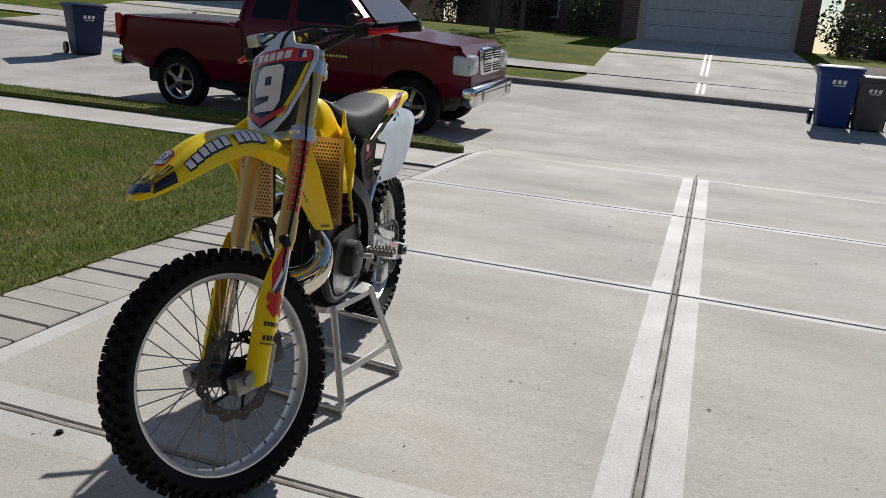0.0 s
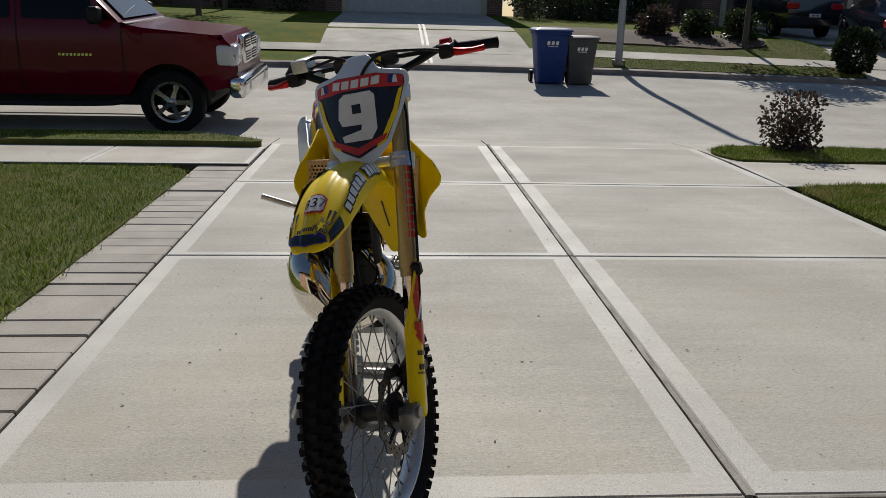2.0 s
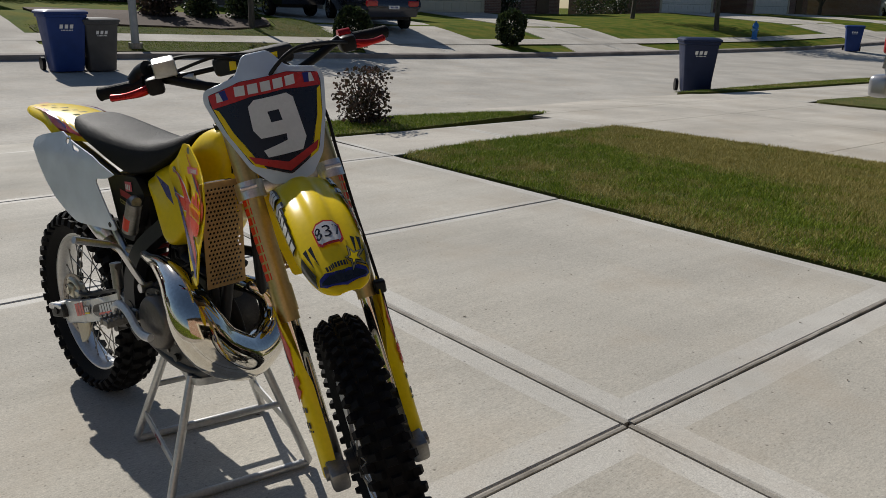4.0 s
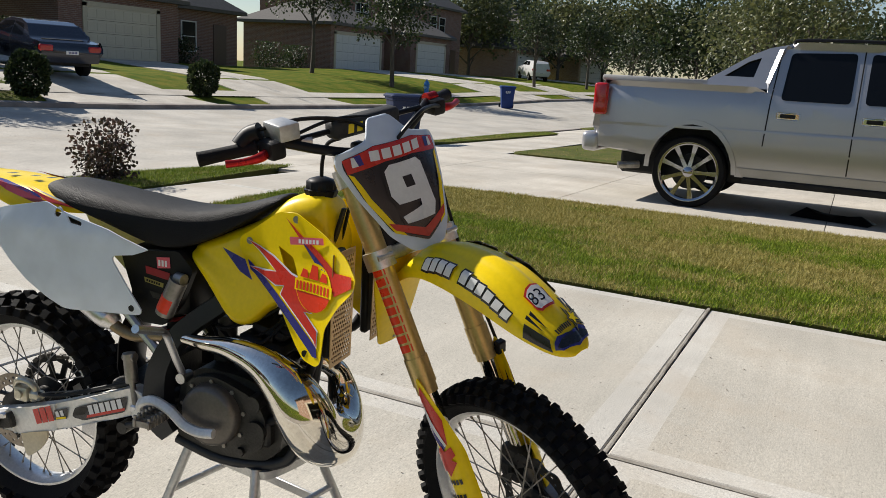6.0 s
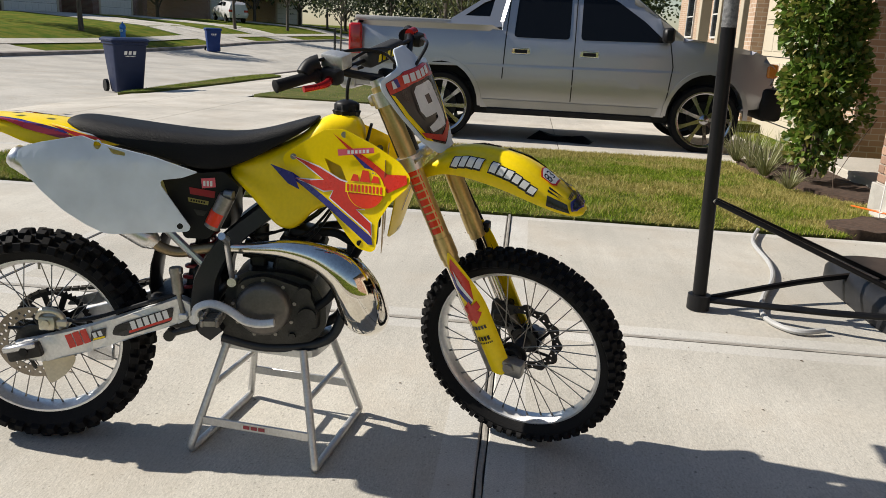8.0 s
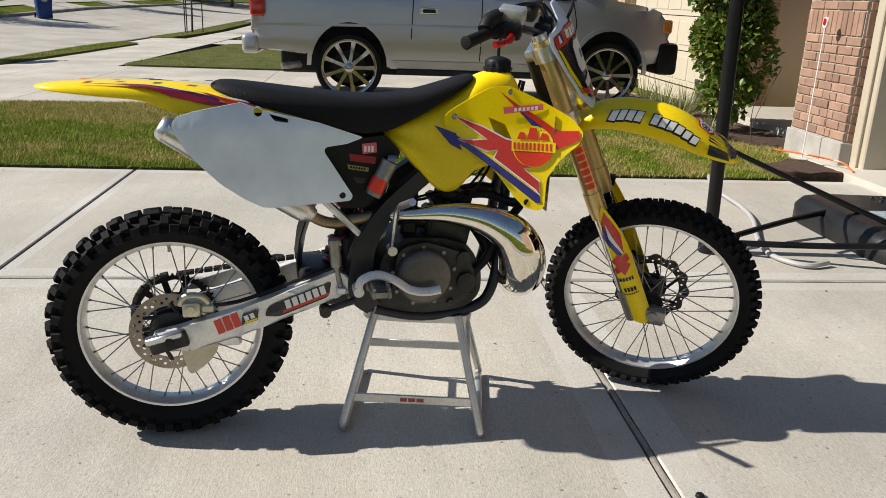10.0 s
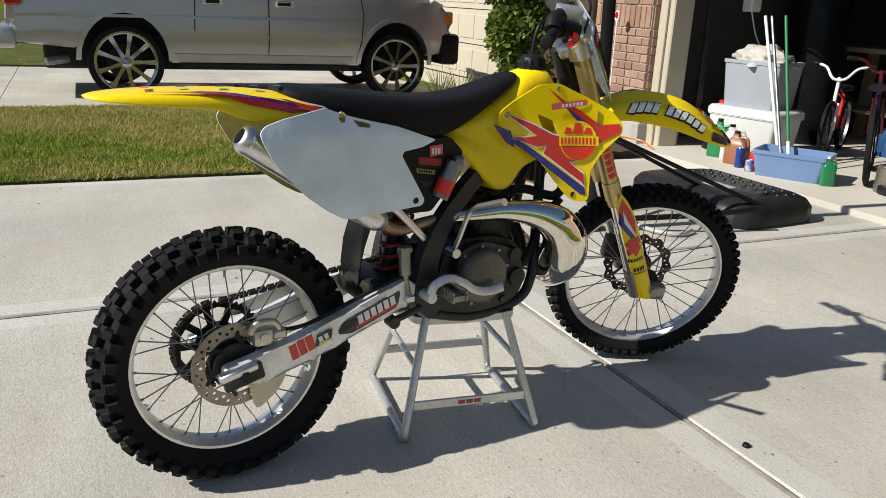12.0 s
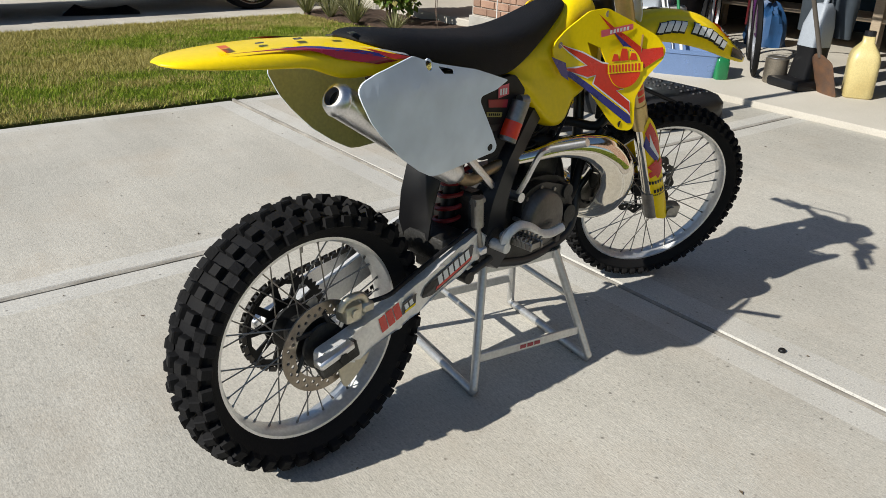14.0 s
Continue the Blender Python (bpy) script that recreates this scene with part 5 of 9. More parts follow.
for s in (-1, 1):
    for o, mm in (([(-0.20, 0.60), (-0.05, 0.62), (0.10, 0.48), (0.20, 0.20), (0.14, 0.18), (0.0, 0.42), (-0.08, 0.55)], DECAL_MAROON), ([(-0.10, 0.66), (0.02, 0.62), (0.15, 0.42), (0.17, 0.30), (0.08, 0.45), (-0.02, 0.56)], DECAL_BLUE), ([(0.10, 0.56), (0.24, 0.30), (0.27, 0.18), (0.19, 0.25), (0.15, 0.40)], DECAL_RED), ([(0.11, 0.60), (0.20, 0.40), (0.28, 0.24), (0.23, 0.40)], DECAL_WHITE)):
        decal("decal", o, fender_side(s, 0.0030), mm, rf, 0.02)
for x, w in ((-0.19, 0.03), (-0.11, 0.014), (-0.02, 0.02), (0.06, 0.016), (0.12, 0.022)):
    decal("decal", [(x, -w / 2 - 0.03), (x + 0.02, -w / 2 - 0.03), (x + 0.028, w / 2 - 0.03), (x + 0.008, w / 2 - 0.03)], lambda u, v, d: Vector((u, v, 1.0395)), DECAL_ORANGE if x < -0.15 else DECAL_BLACK, rf, 0)

# front fender, plate, forks, bars: all turned with the steering
FF = []
for x, z, w, drop in ((1.10, 0.86, 0.045, 0.02), (1.155, 0.905, 0.058, 0.035), (1.205, 0.965, 0.066, 0.055), (1.26, 0.990, 0.072, 0.062), (1.32, 0.998, 0.076, 0.072), (1.40, 0.988, 0.078, 0.078), (1.48, 0.968, 0.078, 0.080), (1.55, 0.930, 0.075, 0.068), (1.61, 0.892, 0.068, 0.050), (1.655, 0.862, 0.058, 0.034), (1.685, 0.838, 0.042, 0.018), (1.700, 0.824, 0.018, 0.005)):
    FF.append([(x, w * u, z - drop * d) for u, d in ((1.0, 1.0), (0.98, 0.55), (0.88, 0.20), (0.58, 0.05), (0.34, 0.03), (0.22, -0.10), (0, -0.12), (-0.22, -0.10), (-0.34, 0.03), (-0.58, 0.05), (-0.88, 0.20), (-0.98, 0.55), (-1.0, 1.0))])


def lifted(p):
    """The fender's nose kicks up ahead of the forks."""
    p = Vector(p)
    return p if p.x < 1.28 else Vector((1.28 + (p.x - 1.28) * 0.925, p.y, p.z + 0.14 * (p.x - 1.28)))


ff = part("front_fender", steered(sections(fresh(), [[lifted(p) for p in row] for row in FF], closed=False)), YELLOW, BIKE, "yellow front fender with sponsor stickers", angle=60)
for name, kind in (("wall", "SOLIDIFY"), ("round", "SUBSURF")):
    ff.modifiers.new(name, kind)
ff.modifiers["wall"].thickness = 0.004
ff.modifiers["wall"].offset = -1
ff.modifiers["round"].levels, ff.modifiers["round"].render_levels = 1, 2

SKIRT = rounded([(-0.088, 0.93), (0.088, 0.93), (0.080, 0.84), (0.042, 0.645), (-0.042, 0.645), (-0.080, 0.84)], 0.012, 3)


def on_skirt(lift):
    return lambda u, v, d: TURNED @ Vector((1.058 + 0.30 * (v - 0.66) - 2.0 * u * u + lift - d, u, v))


skirt = part("rear_skirt", bent(flat(SKIRT, 0.03), on_skirt(0.0), 0.004), YELLOW, ff, "yellow skirt of the fender hanging behind the forks", angle=50)
part("rib", bent(flat([(-0.012, 0.83), (-0.007, 0.832), (-0.012, 0.74), (-0.017, 0.74)], 0.03), on_skirt(0.002)), DECAL_BLACK, skirt)
for o in bars(0.018, 0.659, 0.036, 0.009, 6):
    part("mark", bent(flat(o), on_skirt(0.002)), DECAL_BLACK, skirt)


def on_fender(lift):
    """Places (x, t) on the front fender: t from 0 at the left lip over the crown to 1 at the right lip."""
    def go(u, v, d):
        i = 0
        while i < len(FF) - 2 and FF[i + 1][0][0] < u:
            i += 1
        a, b = FF[i], FF[i + 1]
        k = (u - a[0][0]) / (b[0][0] - a[0][0])
        t = max(0.0, min(11.999, v * 12))
        j = int(t)
        q = t - j
        p = Vector(a[j]).lerp(Vector(a[j + 1]), q).lerp(Vector(b[j]).lerp(Vector(b[j + 1]), q), k)
        c = Vector((p.x - 0.02, 0, p.z - 0.10))
        return TURNED @ lifted(p + (p - c).normalized() * lift)
    return go


for side in (0, 1):
    f = (lambda t: t) if side == 0 else (lambda t: 1 - t)
    n = 11
    for i in range(n):
        if i == 4:
            continue
        x = 1.268 + 0.285 * i / n
        lo = 0.075 + 0.030 * math.sin(i / n * 3.1) - 0.020 * (i / n)
        tall = 0.105 - 0.02 * (i / n)
        tall *= 1.0 if i < 6 else 0.80
        q = [(x, f(lo)), (x + 0.0208, f(lo)), (x + 0.0308, f(lo + tall)), (x + 0.0100, f(lo + tall))]
        g = [(x - 0.0045, f(lo - 0.014)), (x + 0.0230, f(lo - 0.014)), (x + 0.0335, f(lo + tall + 0.014)), (x + 0.006, f(lo + tall + 0.014))]
        decal("decal", g, on_fender(0.0030 + 0.0003 * (i % 2)), DECAL_BLACK, ff, 0.02)
        decal("decal", q, on_fender(0.0048), DECAL_WHITE, ff, 0.02)
    decal("decal", [(1.592, f(0.03)), (1.590, f(0.14)), (1.652, f(0.17)), (1.664, f(0.04))], on_fender(0.003), DECAL_BLACK, ff, 0.02)
    for e in (0.19, 0.235):
        decal("decal", [(1.585, f(e + 0.02)), (1.588, f(e - 0.012)), (1.636, f(e + 0.006))], on_fender(0.003), DECAL_BLACK, ff, 0.02)
NOSE = [(1.668, 0.08), (1.656, 0.25), (1.664, 0.5), (1.656, 0.75), (1.668, 0.92), (1.682, 0.85), (1.692, 0.5), (1.682, 0.15)]
decal("decal", NOSE, on_fender(0.0036), DECAL_BLUE, ff, 0.02)
decal("decal", [(1.672, 0.12), (1.664, 0.28), (1.670, 0.5), (1.664, 0.72), (1.672, 0.88), (1.680, 0.8), (1.687, 0.5), (1.680, 0.2)], on_fender(0.0044), DECAL_BLACK, ff, 0.02)
for o in bars(0.56, 0.0, 0.34, 0.011, 9, 0.0, 0.3) + bars(0.60, 0.017, 0.26, 0.008, 10, 0.0, 0.3):
    decal("decal", [(1.650 + z, t) for t, z in o], on_fender(0.0042), DECAL_BLACK, ff, 0.02)
star = []
for k in range(10):
    r = 0.034 if k % 2 == 0 else 0.014
    star.append((r * math.cos(0.3 + k * math.tau / 10), r * 4.2 * math.sin(0.3 + k * math.tau / 10)))
for k, (e, mm) in enumerate(((1.0, DECAL_BLACK), (0.88, GOLD), (0.62, DECAL_BLACK), (0.5, YELLOW_GLOSS))):
    decal("decal", [(1.640 + x * e, 0.28 + t * e) for x, t in star], on_fender(0.0050 + 0.0008 * k), mm, ff, 0.02)
TAG = [(1.553, 0.39), (1.557, 0.34), (1.587, 0.34), (1.597, 0.39), (1.597, 0.5), (1.597, 0.61), (1.587, 0.66), (1.557, 0.66), (1.553, 0.61), (1.547, 0.5)]
decal("decal", [(x + (0.005 if x > 1.57 else -0.005), 0.5 + (t - 0.5) * 1.12) for x, t in TAG], on_fender(0.0042), DECAL_RED, ff, 0.02)
decal("decal", TAG, on_fender(0.0052), DECAL_WHITE, ff, 0.02)
b = letters("837", 0.040)
bmesh.ops.transform(b, matrix=Matrix(((0, -1, 0, 1.574), (-5.6, 0, 0, 0.5), (0, 0, 1, 0), (0, 0, 0, 1))), verts=b.verts[:])
part("race_number", bent(b, on_fender(0.0064)), DECAL_BLACK, ff, "black race number 837")

# number plate
def on_plate(lift):
    return lambda u, v, d: TURNED @ Vector((1.210 - 0.52 * (v - 1.0) - 2.2 * u * u - (0.5 * max(0, v - 1.20)) + lift - d, u * 1.06, v))


POUT = rounded([(-0.135, 1.195), (-0.06, 1.215), (-0.03, 1.255), (0.03, 1.255), (0.06, 1.215), (0.135, 1.195), (0.142, 1.17), (0.122, 1.10), (0.085, 1.015), (0.045, 0.975), (-0.045, 0.975), (-0.085, 1.015), (-0.122, 1.10), (-0.142, 1.17)], 0.012, 3)
plate = part("number_plate", bent(flat(POUT, 0.025), on_plate(0), 0.004), WHITE, BIKE, "white front number plate with black race number field", angle=50)
decal("decal", rounded([(-0.128, 1.185), (-0.055, 1.205), (0.055, 1.205), (0.128, 1.185), (0.13, 1.165), (0.112, 1.10), (0.078, 1.025), (0, 0.99), (-0.078, 1.025), (-0.112, 1.10), (-0.13, 1.165)], 0.006, 2), on_plate(0.0018), DECAL_BLACK, plate, 0.02)
decal("decal", [(-0.128, 1.184), (-0.055, 1.2045), (0.055, 1.2045), (0.128, 1.184), (0.126, 1.155), (0.04, 1.170), (-0.04, 1.170), (-0.126, 1.155)], on_plate(0.0030), DECAL_RED, plate, 0.02)
for o in bars(0, 1.186, 0.145, 0.021, 5, 0.003, 0.22):
    decal("decal", o, on_plate(0.0042), DECAL_WHITE, plate, 0.03)
for s in (-1, 1):
    decal("decal", [(s * 0.088, 1.172), (s * 0.108, 1.168), (s * 0.106, 1.19), (s * 0.09, 1.193)], on_plate(0.0042), DECAL_BLUE, plate, 0.03)
    decal("decal", [(s * 0.100, 1.170), (s * 0.114, 1.168), (s * 0.111, 1.188), (s * 0.104, 1.189)], on_plate(0.0052), DECAL_WHITE, plate, 0.03)
    decal("decal", [(s * 0.125, 1.155), (s * 0.108, 1.09), (s * 0.074, 1.022), (s * 0.050, 1.012), (s * 0.090, 1.085), (s * 0.115, 1.15)], on_plate(0.0030), YELLOW_GLOSS, plate, 0.02)
    decal("decal", [(s * 0.112, 1.145), (s * 0.085, 1.075), (s * 0.05, 1.013), (s * 0.068, 1.04), (s * 0.098, 1.10)], on_plate(0.0040), DECAL_BLACK, plate, 0.02)
decal("decal", [(-0.082, 1.045), (-0.072, 1.028), (0, 0.998), (0.072, 1.028), (0.082, 1.045), (0.06, 1.038), (0, 1.018), (-0.06, 1.038)], on_plate(0.0048), DECAL_RED, plate, 0.02)


def nine(o):
    """The slanted block figure 9 as two outlines, grown by o."""
    return [(-0.052 - o, 1.150 + o), (-0.036 - o * 0.4, 1.162 + o), (0.040 + o * 0.4, 1.162 + o), (0.052 + o, 1.150 + o), (0.056 + o, 1.060), (0.040 + o * 0.5, 1.036 - o), (-0.040 - o, 1.036 - o), (-0.046 - o, 1.052 + o * 0.5), (0.012, 1.064 + o * 0.2), (0.014, 1.078 - o), (-0.044 - o, 1.078 - o), (-0.056 - o, 1.098)]


decal("decal", nine(0.006), on_plate(0.0042), DECAL_BLACK, plate, 0.02)
b = flat(nine(0.0), 0.02, [[(-0.014, 1.132), (0.012, 1.132), (0.014, 1.108), (-0.012, 1.108)]])
part("race_number", bent(b, on_plate(0.0056)), DECAL_WHITE, plate, "white race number 9")

# forks
def fork_at(z, y, out=0.0):
    return Vector((1.066 + (1.12 - z) * 0.517 + out * 0.888, y, z + out * 0.459))


for s in (-1, 1):
    y = s * 0.101
    up = fresh()
    rod(up, fork_at(1.165, y), fork_at(0.735, y), 0.0265, n=24)
    rod(up, fork_at(0.735, y), fork_at(0.675, y), 0.029, n=24)
    rod(up, fork_at(0.675, y), fork_at(0.655, y), 0.026, n=24)
    fk = part("fork_tube", steered(up), GOLD, BIKE, "gold anodised upper fork tube")
    part("fork_cap", steered(rod(fresh(), fork_at(1.182, y), fork_at(1.16, y), 0.022, n=18)), ALUMINIUM, fk)
    part("fork_slider", steered(rod(fresh(), fork_at(0.67, y), fork_at(0.37, y), 0.0225, n=20)), CHROME, BIKE, "chromed lower fork leg")
    lug = fresh()
    rod(lug, fork_at(0.42, y), fork_at(0.325, y), 0.027, n=16)
    box(lug, (1.485, y - 0.022, 0.318), (1.572, y + 0.022, 0.372), 0.01, seg=2)
    rod(lug, (1.530, y - 0.03, 0.352), (1.530, y + 0.03, 0.352), 0.017, n=14)
    part("axle_lug", steered(lug), STEEL, BIKE)
    # vertical red bars in the place of the fork decal's writing
    for i in range(9):
        z0 = 0.935 - 0.021 * i
        b = fresh()
        a1 = []
        for zz in (z0, z0 - 0.016):
            for ang in (-15, 12, 38, 62):
                a = radians(ang)
                c = fork_at(zz, y)
                a1.append(b.verts.new(c + Vector((0.888 * math.sin(a) * 0.0285 * 0.9 + 0.0, s * math.cos(a) * 0.0278, 0.459 * math.sin(a) * 0.0285))))
        for j in range(3):
            b.faces.new((a1[j], a1[j + 1], a1[j + 5], a1[j + 4]))
        part("decal", steered(b), DECAL_BADGE, fk)
    # guard round the slider's front
    G = rounded([(0.0, 0.700), (-0.024, 0.660), (-0.052, 0.605), (-0.056, 0.545), (-0.066, 0.42), (-0.058, 0.345), (0.015, 0.308), (0.056, 0.330), (0.058, 0.39), (0.058, 0.52), (0.034, 0.61), (0.014, 0.67)], 0.01, 2)

    def on_guard(lift, s=s, y=y):
        def go(u, v, d):
            a = u / 0.036
            rad = 0.036 + lift - d
            c = fork_at(v, y)
            fwd = 0.02 + math.sin(a) * rad
            return TURNED @ (c + Vector((0.888 * fwd, s * (math.cos(a) * rad - 0.004), 0.459 * fwd)))
        return go
    gd = part("fork_guard", bent(flat(G, 0.012), on_guard(0), 0.003), YELLOW, BIKE, "yellow fork guard with red emblem", angle=50)
    decal("decal", [(0.0, 0.68), (0.010, 0.655), (0.028, 0.60), (0.02, 0.545), (-0.005, 0.59), (-0.02, 0.645)], on_guard(0.0015), DECAL_RED, gd, 0.012)
    decal("decal", [(-0.018, 0.64), (-0.004, 0.595), (0.016, 0.545), (0.004, 0.535), (-0.03, 0.60)], on_guard(0.0024), DECAL_BLUE, gd, 0.012)
    decal("decal", [(-0.0065, 0.645), (0.002, 0.60), (0.018, 0.548), (0.014, 0.543), (-0.010, 0.60)], on_guard(0.0034), DECAL_WHITE, gd, 0.012)
    em = [(-0.026, 0.525), (0.004, 0.548), (0.008, 0.534), (0.026, 0.542), (0.030, 0.522), (0.018, 0.515), (0.028, 0.506), (0.002, 0.478), (-0.004, 0.492), (-0.022, 0.484), (-0.024, 0.502), (-0.012, 0.510)]
    decal("emblem", em, on_guard(0.0042), DECAL_RED, gd, 0.012, "red angular maker's emblem")
    for o in bars(0.0, 0.464, 0.055, 0.011, 6, gap=0.3):
        decal("decal", o, on_guard(0.0024), DECAL_BLACK, gd, 0.012)
    for o in bars(0.005, 0.430, 0.040, 0.013, 4, gap=0.3) + bars(0.005, 0.416, 0.046, 0.005, 8):
        decal("decal", o, on_guard(0.0024), CASTING, gd, 0.012)
part("front_axle", steered(rod(fresh(), (1.530, -0.13, 0.352), (1.530, 0.13, 0.352), 0.011, n=14)), STEEL, BIKE)

# triple clamps
for z, w, nm in ((1.135, 0.0, "upper_clamp"), (0.955, 0.0, "lower_clamp")):
    bm = fresh()
    for s in (-1, 1):
        rod(bm, fork_at(z + 0.016, s * 0.101), fork_at(z - 0.022, s * 0.101), 0.036, n=24)
    c = fork_at(z, 0)
    m = Matrix.Translation(c) @ Matrix.Rotation(radians(27.3), 4, "Y").inverted()
    box(bm, (-0.06, -0.10, -0.018), (0.012, 0.10, 0.016), 0.008, m, 2)
    for s in (-1, 1):
        rod(bm, fork_at(z, s * 0.125, 0.028), fork_at(z, s * 0.085, 0.034), 0.007, n=8)
    part(nm, steered(bm), ALUMINIUM, BIKE, "bare aluminium triple clamp")

# front caliper and hose on the left leg
bm = fresh()
box(bm, (1.385, 0.062, 0.355), (1.455, 0.118, 0.455), 0.014, seg=2)
box(bm, (1.40, 0.045, 0.39), (1.44, 0.12, 0.43), 0.008)
rod(bm, (1.41, 0.118, 0.43), (1.41, 0.128, 0.43), 0.014, n=12)
part("front_caliper", steered(bm), CASTING, BIKE)
part("front_hose", steered(tube(fresh(), [(1.42, 0.105, 0.44), (1.375, 0.128, 0.55), (1.315, 0.135, 0.68), (1.21, 0.132, 0.86), (1.15, 0.130, 1.0), (1.10, 0.125, 1.11), (1.03, 0.06, 1.22), (1.0, -0.07, 1.255), (0.985, -0.19, 1.238)], 0.0042, 8, 8)), BLACK_PLASTIC, BIKE)
part("hose_clip", steered(box(fresh(), (1.31, 0.118, 0.665), (1.332, 0.147, 0.70), 0.004)), BLACK_PLASTIC, BIKE)

# handlebar
BAR = [(0.885, -0.372, 1.205), (0.93, -0.282, 1.215), (0.965, -0.235, 1.228), (1.005, -0.15, 1.200), (1.03, -0.07, 1.178), (1.035, 0.0, 1.175), (1.03, 0.07, 1.178), (1.005, 0.15, 1.200), (0.965, 0.235, 1.228), (0.93, 0.282, 1.215), (0.885, 0.372, 1.205)]
hb = part("handlebar", steered(tube(fresh(), BAR, 0.0115, 12, 5)), BLACK_PAINT, BIKE, "black motocross handlebar")
part("crossbar", steered(tube(fresh(), [(0.985, -0.19, 1.225), (0.992, 0, 1.228), (0.985, 0.19, 1.225)], 0.007, 10, 4)), BLACK_PAINT, hb)
bm = box(fresh(), (0.970, -0.10, 1.207), (1.017, 0.10, 1.252), 0.012, seg=3)
pad = part("bar_pad", steered(bm), mat("bar_pad_foam", (0.02, 0.02, 0.022), 0.7, second=(0.035, 0.035, 0.03), bump=0.3), hb, "black foam bar pad with yellow bars")
for o in bars(0.0, 1.230, 0.13, 0.022, 5, 0.003):
    part("decal", steered(bent(flat(o), lambda u, v, d: Vector((1.0185, u, v)))), YELLOW_GLOSS, pad)
for s in (-1, 1):
    bm = box(fresh(), (1.012, s * 0.045 - 0.016, 1.135), (1.058, s * 0.045 + 0.016, 1.198), 0.008, seg=2)
    part("bar_clamp", steered(bm), BLACK_PAINT, hb)
for s in (-1, 1):
    a, c = Vector((0.885, s * 0.379, 1.2045)), Vector((0.936, s * 0.262, 1.2165))
    bm = fresh()
    tube(bm, [(*(a - (c - a) * 0.02), 0.012), (*a, 0.018), (*a.lerp(c, 0.05), 0.0165), (*a.lerp(c, 0.5), 0.0155), (*a.lerp(c, 0.93), 0.0165), (*a.lerp(c, 0.97), 0.024), (*c, 0.024)], n=16, steps=2)
    part("grip", steered(bm), GRIP, hb, "black rubber grip")
    lev = tube(fresh(), [(0.975, s * 0.255, 1.212, 0.012), (0.984, s * 0.285, 1.207, 0.011), (0.974, s * 0.32, 1.204, 0.008), (0.955, s * 0.352, 1.203, 0.009)], n=10, steps=4)
    part("lever", steered(lev), RED_ALLOY, hb, "red anodised hand lever")
    per = fresh()
    box(per, (0.945, s * 0.246 - 0.02, 1.195), (1.005, s * 0.246 + 0.022, 1.238), 0.01, seg=2)
    part("perch", steered(per), BLACK_PLASTIC, hb)
bm = fresh()
box(bm, (0.935, -0.24, 1.232), (1.005, -0.185, 1.272), 0.006, seg=2)
rod(bm, (0.97, -0.20, 1.225), (0.99, -0.15, 1.215), 0.013, n=12)
part("brake_reservoir", steered(bm), STAND_ALU, hb, "grey brake fluid reservoir")
bm = fresh()
tube(bm, [(0.915, -0.29, 1.22), (0.92, -0.268, 1.24), (0.94, -0.25, 1.25)], 0.022, 12, 3)
part("throttle_housing", steered(bm), BLACK_PLASTIC, hb)
part("throttle_cable", steered(tube(fresh(), [(0.94, -0.25, 1.255), (0.98, -0.16, 1.268), (1.02, -0.06, 1.25), (1.03, 0.02, 1.20)], 0.005, 8, 6)), BLACK_PLASTIC, hb)
part("clutch_cable", steered(tube(fresh(), [(0.99, 0.26, 1.215), (1.04, 0.18, 1.24), (1.10, 0.08, 1.25), (1.09, 0.0, 1.18), (1.06, -0.02, 1.08)], 0.005, 8, 6)), BLACK_PLASTIC, hb)
bm = rod(fresh(), (0.965, 0.262, 1.235), (0.965, 0.23, 1.235), 0.016, n=12)
part("clutch_adjuster", steered(bm), RED_ALLOY, hb)

# swingarm stickers: plain shapes
for s in (-1, 1):
    on_arm = lambda lift: (lambda u, v, d: Vector((u, s * (0.128 - 0.010 * max(0, u - 0.2) + lift), v)))
    t = math.atan2(0.102, 0.275)
    for o in bars(0.158, 0.3800, 0.072, 0.044, 3, 0.002, 0.14, t):
        decal("decal", o, on_arm(0.0034), DECAL_RED, BIKE, 0)
    decal("decal", [(0.195, 0.372), (0.24, 0.385), (0.243, 0.418), (0.198, 0.404)], on_arm(0.0034), DECAL_BLACK, BIKE, 0)
    for o in bars(0.219, 0.397, 0.034, 0.016, 2, 0, 0.3, t):
        decal("decal", o, on_arm(0.0046), DECAL_WHITE, BIKE, 0)
    decal("decal", [(0.203, 0.376), (0.238, 0.386), (0.239, 0.392), (0.204, 0.382)], on_arm(0.0046), YELLOW_GLOSS, BIKE, 0)
    decal("decal", rounded([(0.258, 0.395), (0.30, 0.392), (0.44, 0.445), (0.448, 0.492), (0.32, 0.445), (0.27, 0.425)], 0.01, 2), on_arm(0.0034), DECAL_BLACK, BIKE, 0)
    decal("decal", [(0.31, 0.402), (0.438, 0.449), (0.440, 0.458), (0.312, 0.411)], on_arm(0.0046), DECAL_RED, BIKE, 0)
    for o in bars(0.375, 0.448, 0.125, 0.026, 6, 0.002, 0.25, t):
        decal("decal", o, on_arm(0.0046), DECAL_WHITE, BIKE, 0)
    decal("decal", [(0.262, 0.40), (0.30, 0.41), (0.32, 0.432), (0.29, 0.43), (0.272, 0.418)], on_arm(0.0046), CASTING, BIKE, 0)

